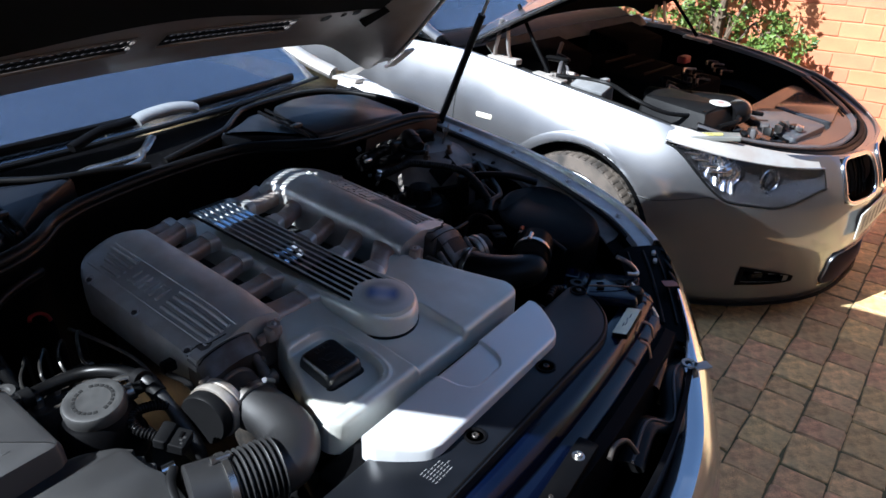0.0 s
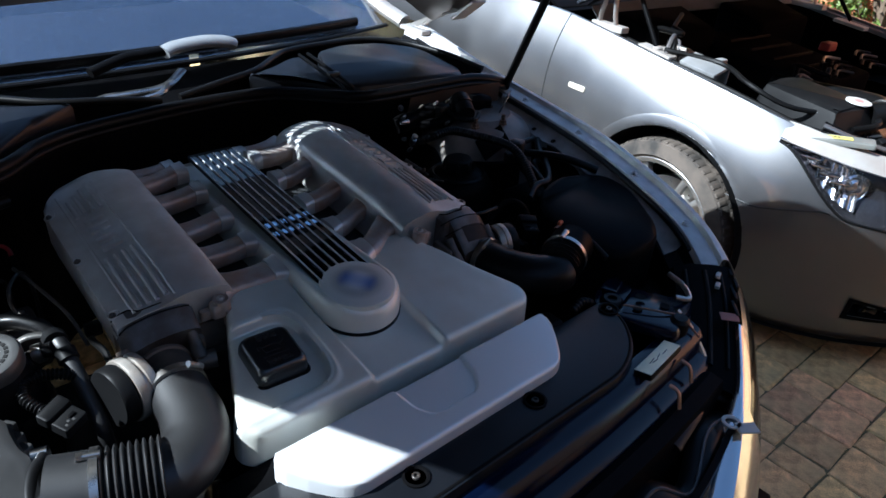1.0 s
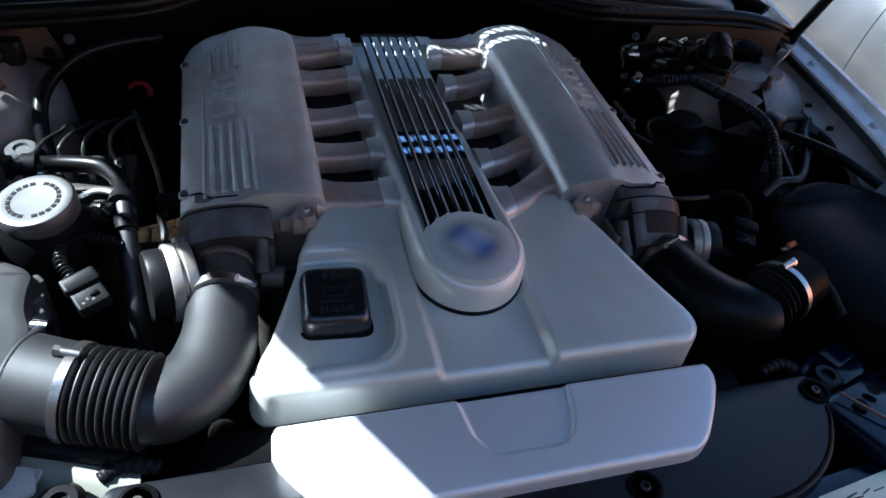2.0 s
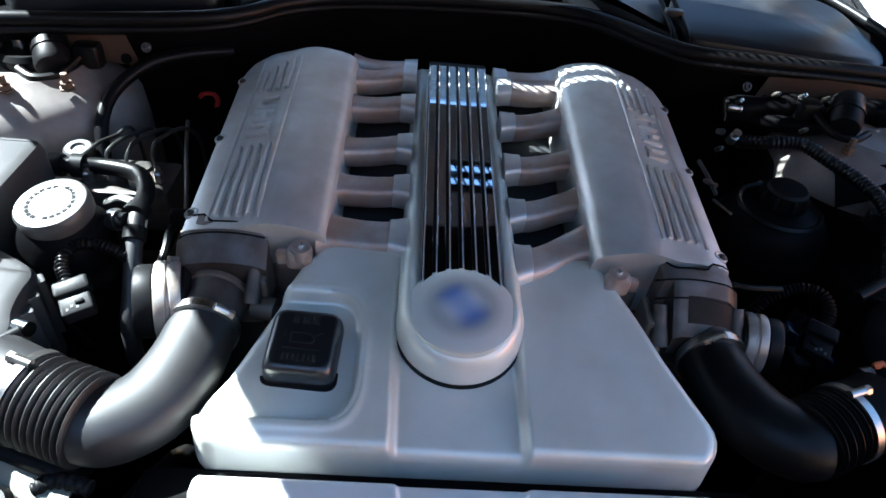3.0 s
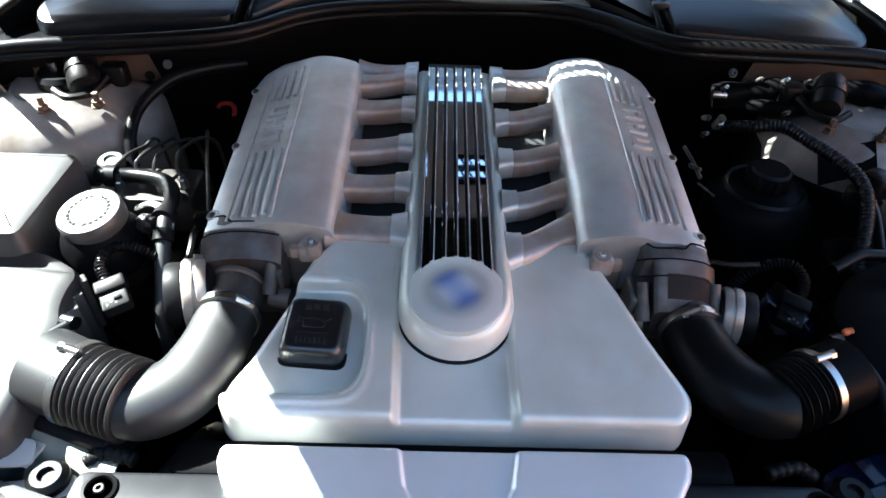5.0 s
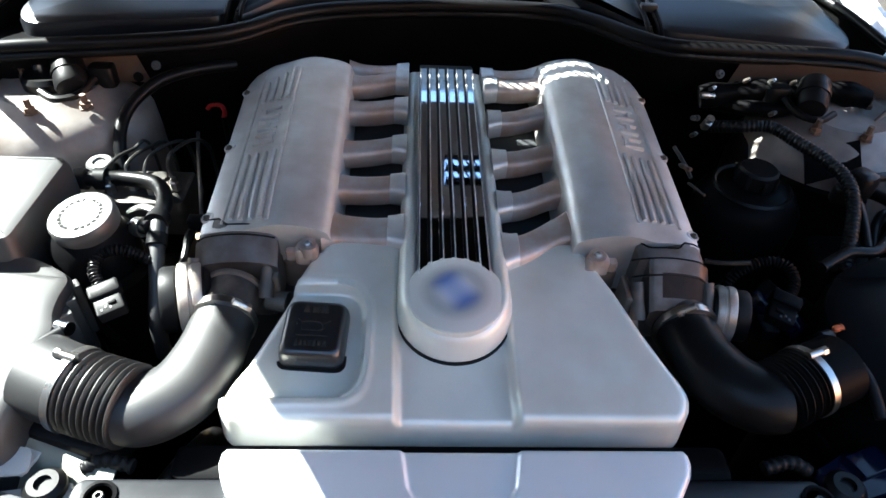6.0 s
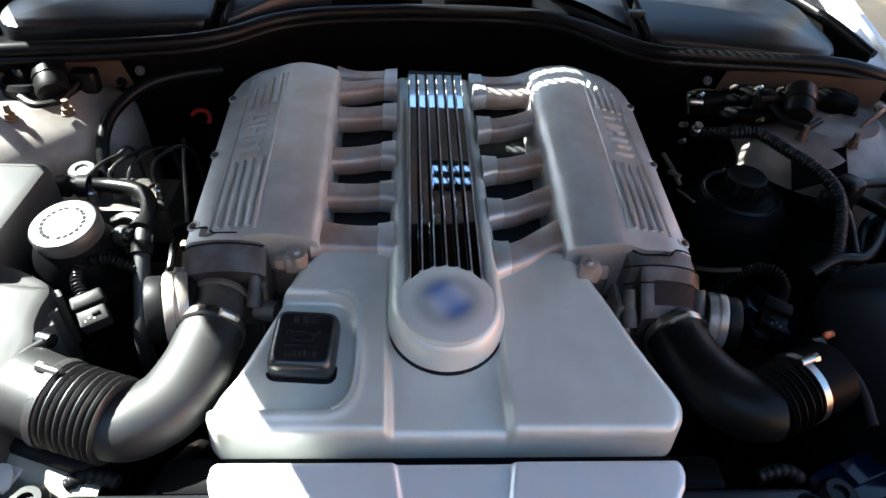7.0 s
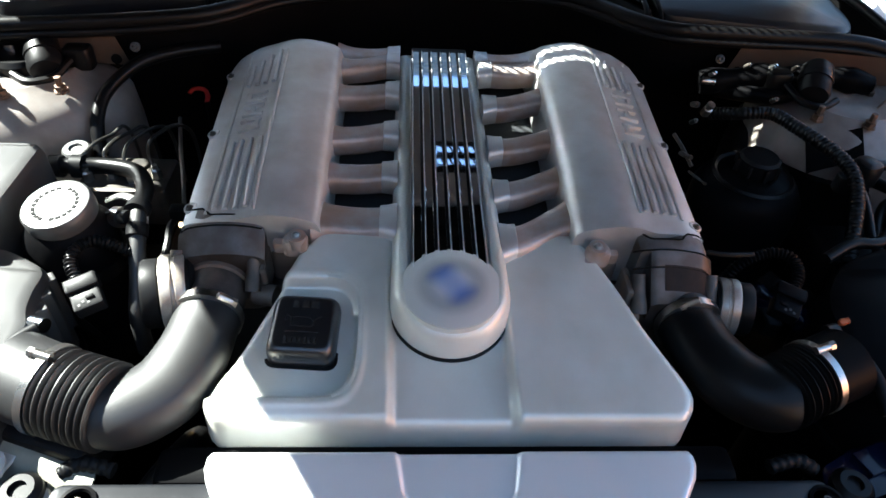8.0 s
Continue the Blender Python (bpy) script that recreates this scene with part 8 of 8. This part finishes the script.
# ---- paving blocks and wall blocks ----
paving = thing("paving", pose(0, 0, 0), "weathered brown block paving in rows of mixed lengths", "paving", kind="structure")
rnd = random.Random(11)
ROW = 0.142
LENGTHS = (0.105, 0.142, 0.182)
block_mesh = {}
for n, worn in [(a, b) for a in LENGTHS for b in range(4)]:
    # tumbled blocks: each shape has its own worn corners and skewed sides
    bm = box((n - 0.003, ROW - 0.003, 0.052), (0, 0, -0.052), 0.007)
    skew = [rnd.uniform(-0.003, 0.003) for _ in range(6)]
    for v in bm.verts:
        v.co.x += skew[0] * v.co.y / 0.07 + (skew[1] if v.co.x > 0 else skew[2]) * abs(v.co.y) / 0.07
        v.co.y += skew[3] * v.co.x / 0.08 + (skew[4] if v.co.y > 0 else skew[5]) * abs(v.co.x) / 0.08
        v.co += Vector((rnd.uniform(-0.002, 0.002), rnd.uniform(-0.002, 0.002), rnd.uniform(-0.0025, 0.0015) if v.co.z < -0.002 else 0.0))
    bmesh.ops.recalc_face_normals(bm, faces=bm.faces[:])
    me = bpy.data.meshes.new("paver")
    bm.to_mesh(me)
    bm.free()
    me.materials.append(PAVER)
    block_mesh[n, worn] = me
turn = Matrix.Rotation(radians(-1.4), 4, "Z")
far_verts, far_faces = [], []
made = 0
for r in range(-35, 33):
    y = -0.540 - ROW * (r + 0.5)
    x = -5.4 + rnd.uniform(-0.1, 0)
    while x < WALL_X:
        n, worn = rnd.choice(LENGTHS), rnd.randrange(4)
        m = turn @ pose(x + n / 2, y, rnd.uniform(-0.003, 0.003), rnd.gauss(0, 0.8), rnd.gauss(0, 0.8), rnd.gauss(0, 1.2))
        x += n
        if 0.95 < x < 4.0 and -1.45 < y < -0.02 and made < 300:
            ob = new("paver", block_mesh[n, worn])
            ob.matrix_basis = m
            ob.parent = paving
            made += 1
        else:
            base = len(far_verts)
            far_verts += [tuple(m @ v.co) for v in block_mesh[n, worn].vertices]
            far_faces += [tuple(base + i for i in f.vertices) for f in block_mesh[n, worn].polygons]
me = bpy.data.meshes.new("paver_field")
me.from_pydata(far_verts, [], far_faces)
me.materials.append(PAVER)
field = new("paver_field", me)
field.parent = paving
tagged(field, kind="stuff")

bm = box((0.247, 0.093, 0.020), (0, 0, 0), 0.004)
bmesh.ops.recalc_face_normals(bm, faces=bm.faces[:])
brick_me = bpy.data.meshes.new("brick")
bm.to_mesh(brick_me)
bm.free()
brick_me.materials.append(BRICK)
for j in range(22):
    for i in range(13):
        ob = new("brick", brick_me)
        ob.matrix_basis = Matrix.Translation((WALL_X + 0.005 + rnd.uniform(0, 0.002), -1.25 + 0.252 * (i + 0.5 * (j % 2)) + rnd.uniform(-0.005, 0.005), 0.05 + 0.098 * j + rnd.uniform(-0.003, 0.003))) @ pose(0, 0, 0, rnd.gauss(0, 0.7), rnd.gauss(0, 0.5), rnd.gauss(0, 0.7)) @ Matrix(((0, 0, -1, 0), (1, 0, 0, 0), (0, 1, 0, 0), (0, 0, 0, 1)))
        ob.parent = wall_east
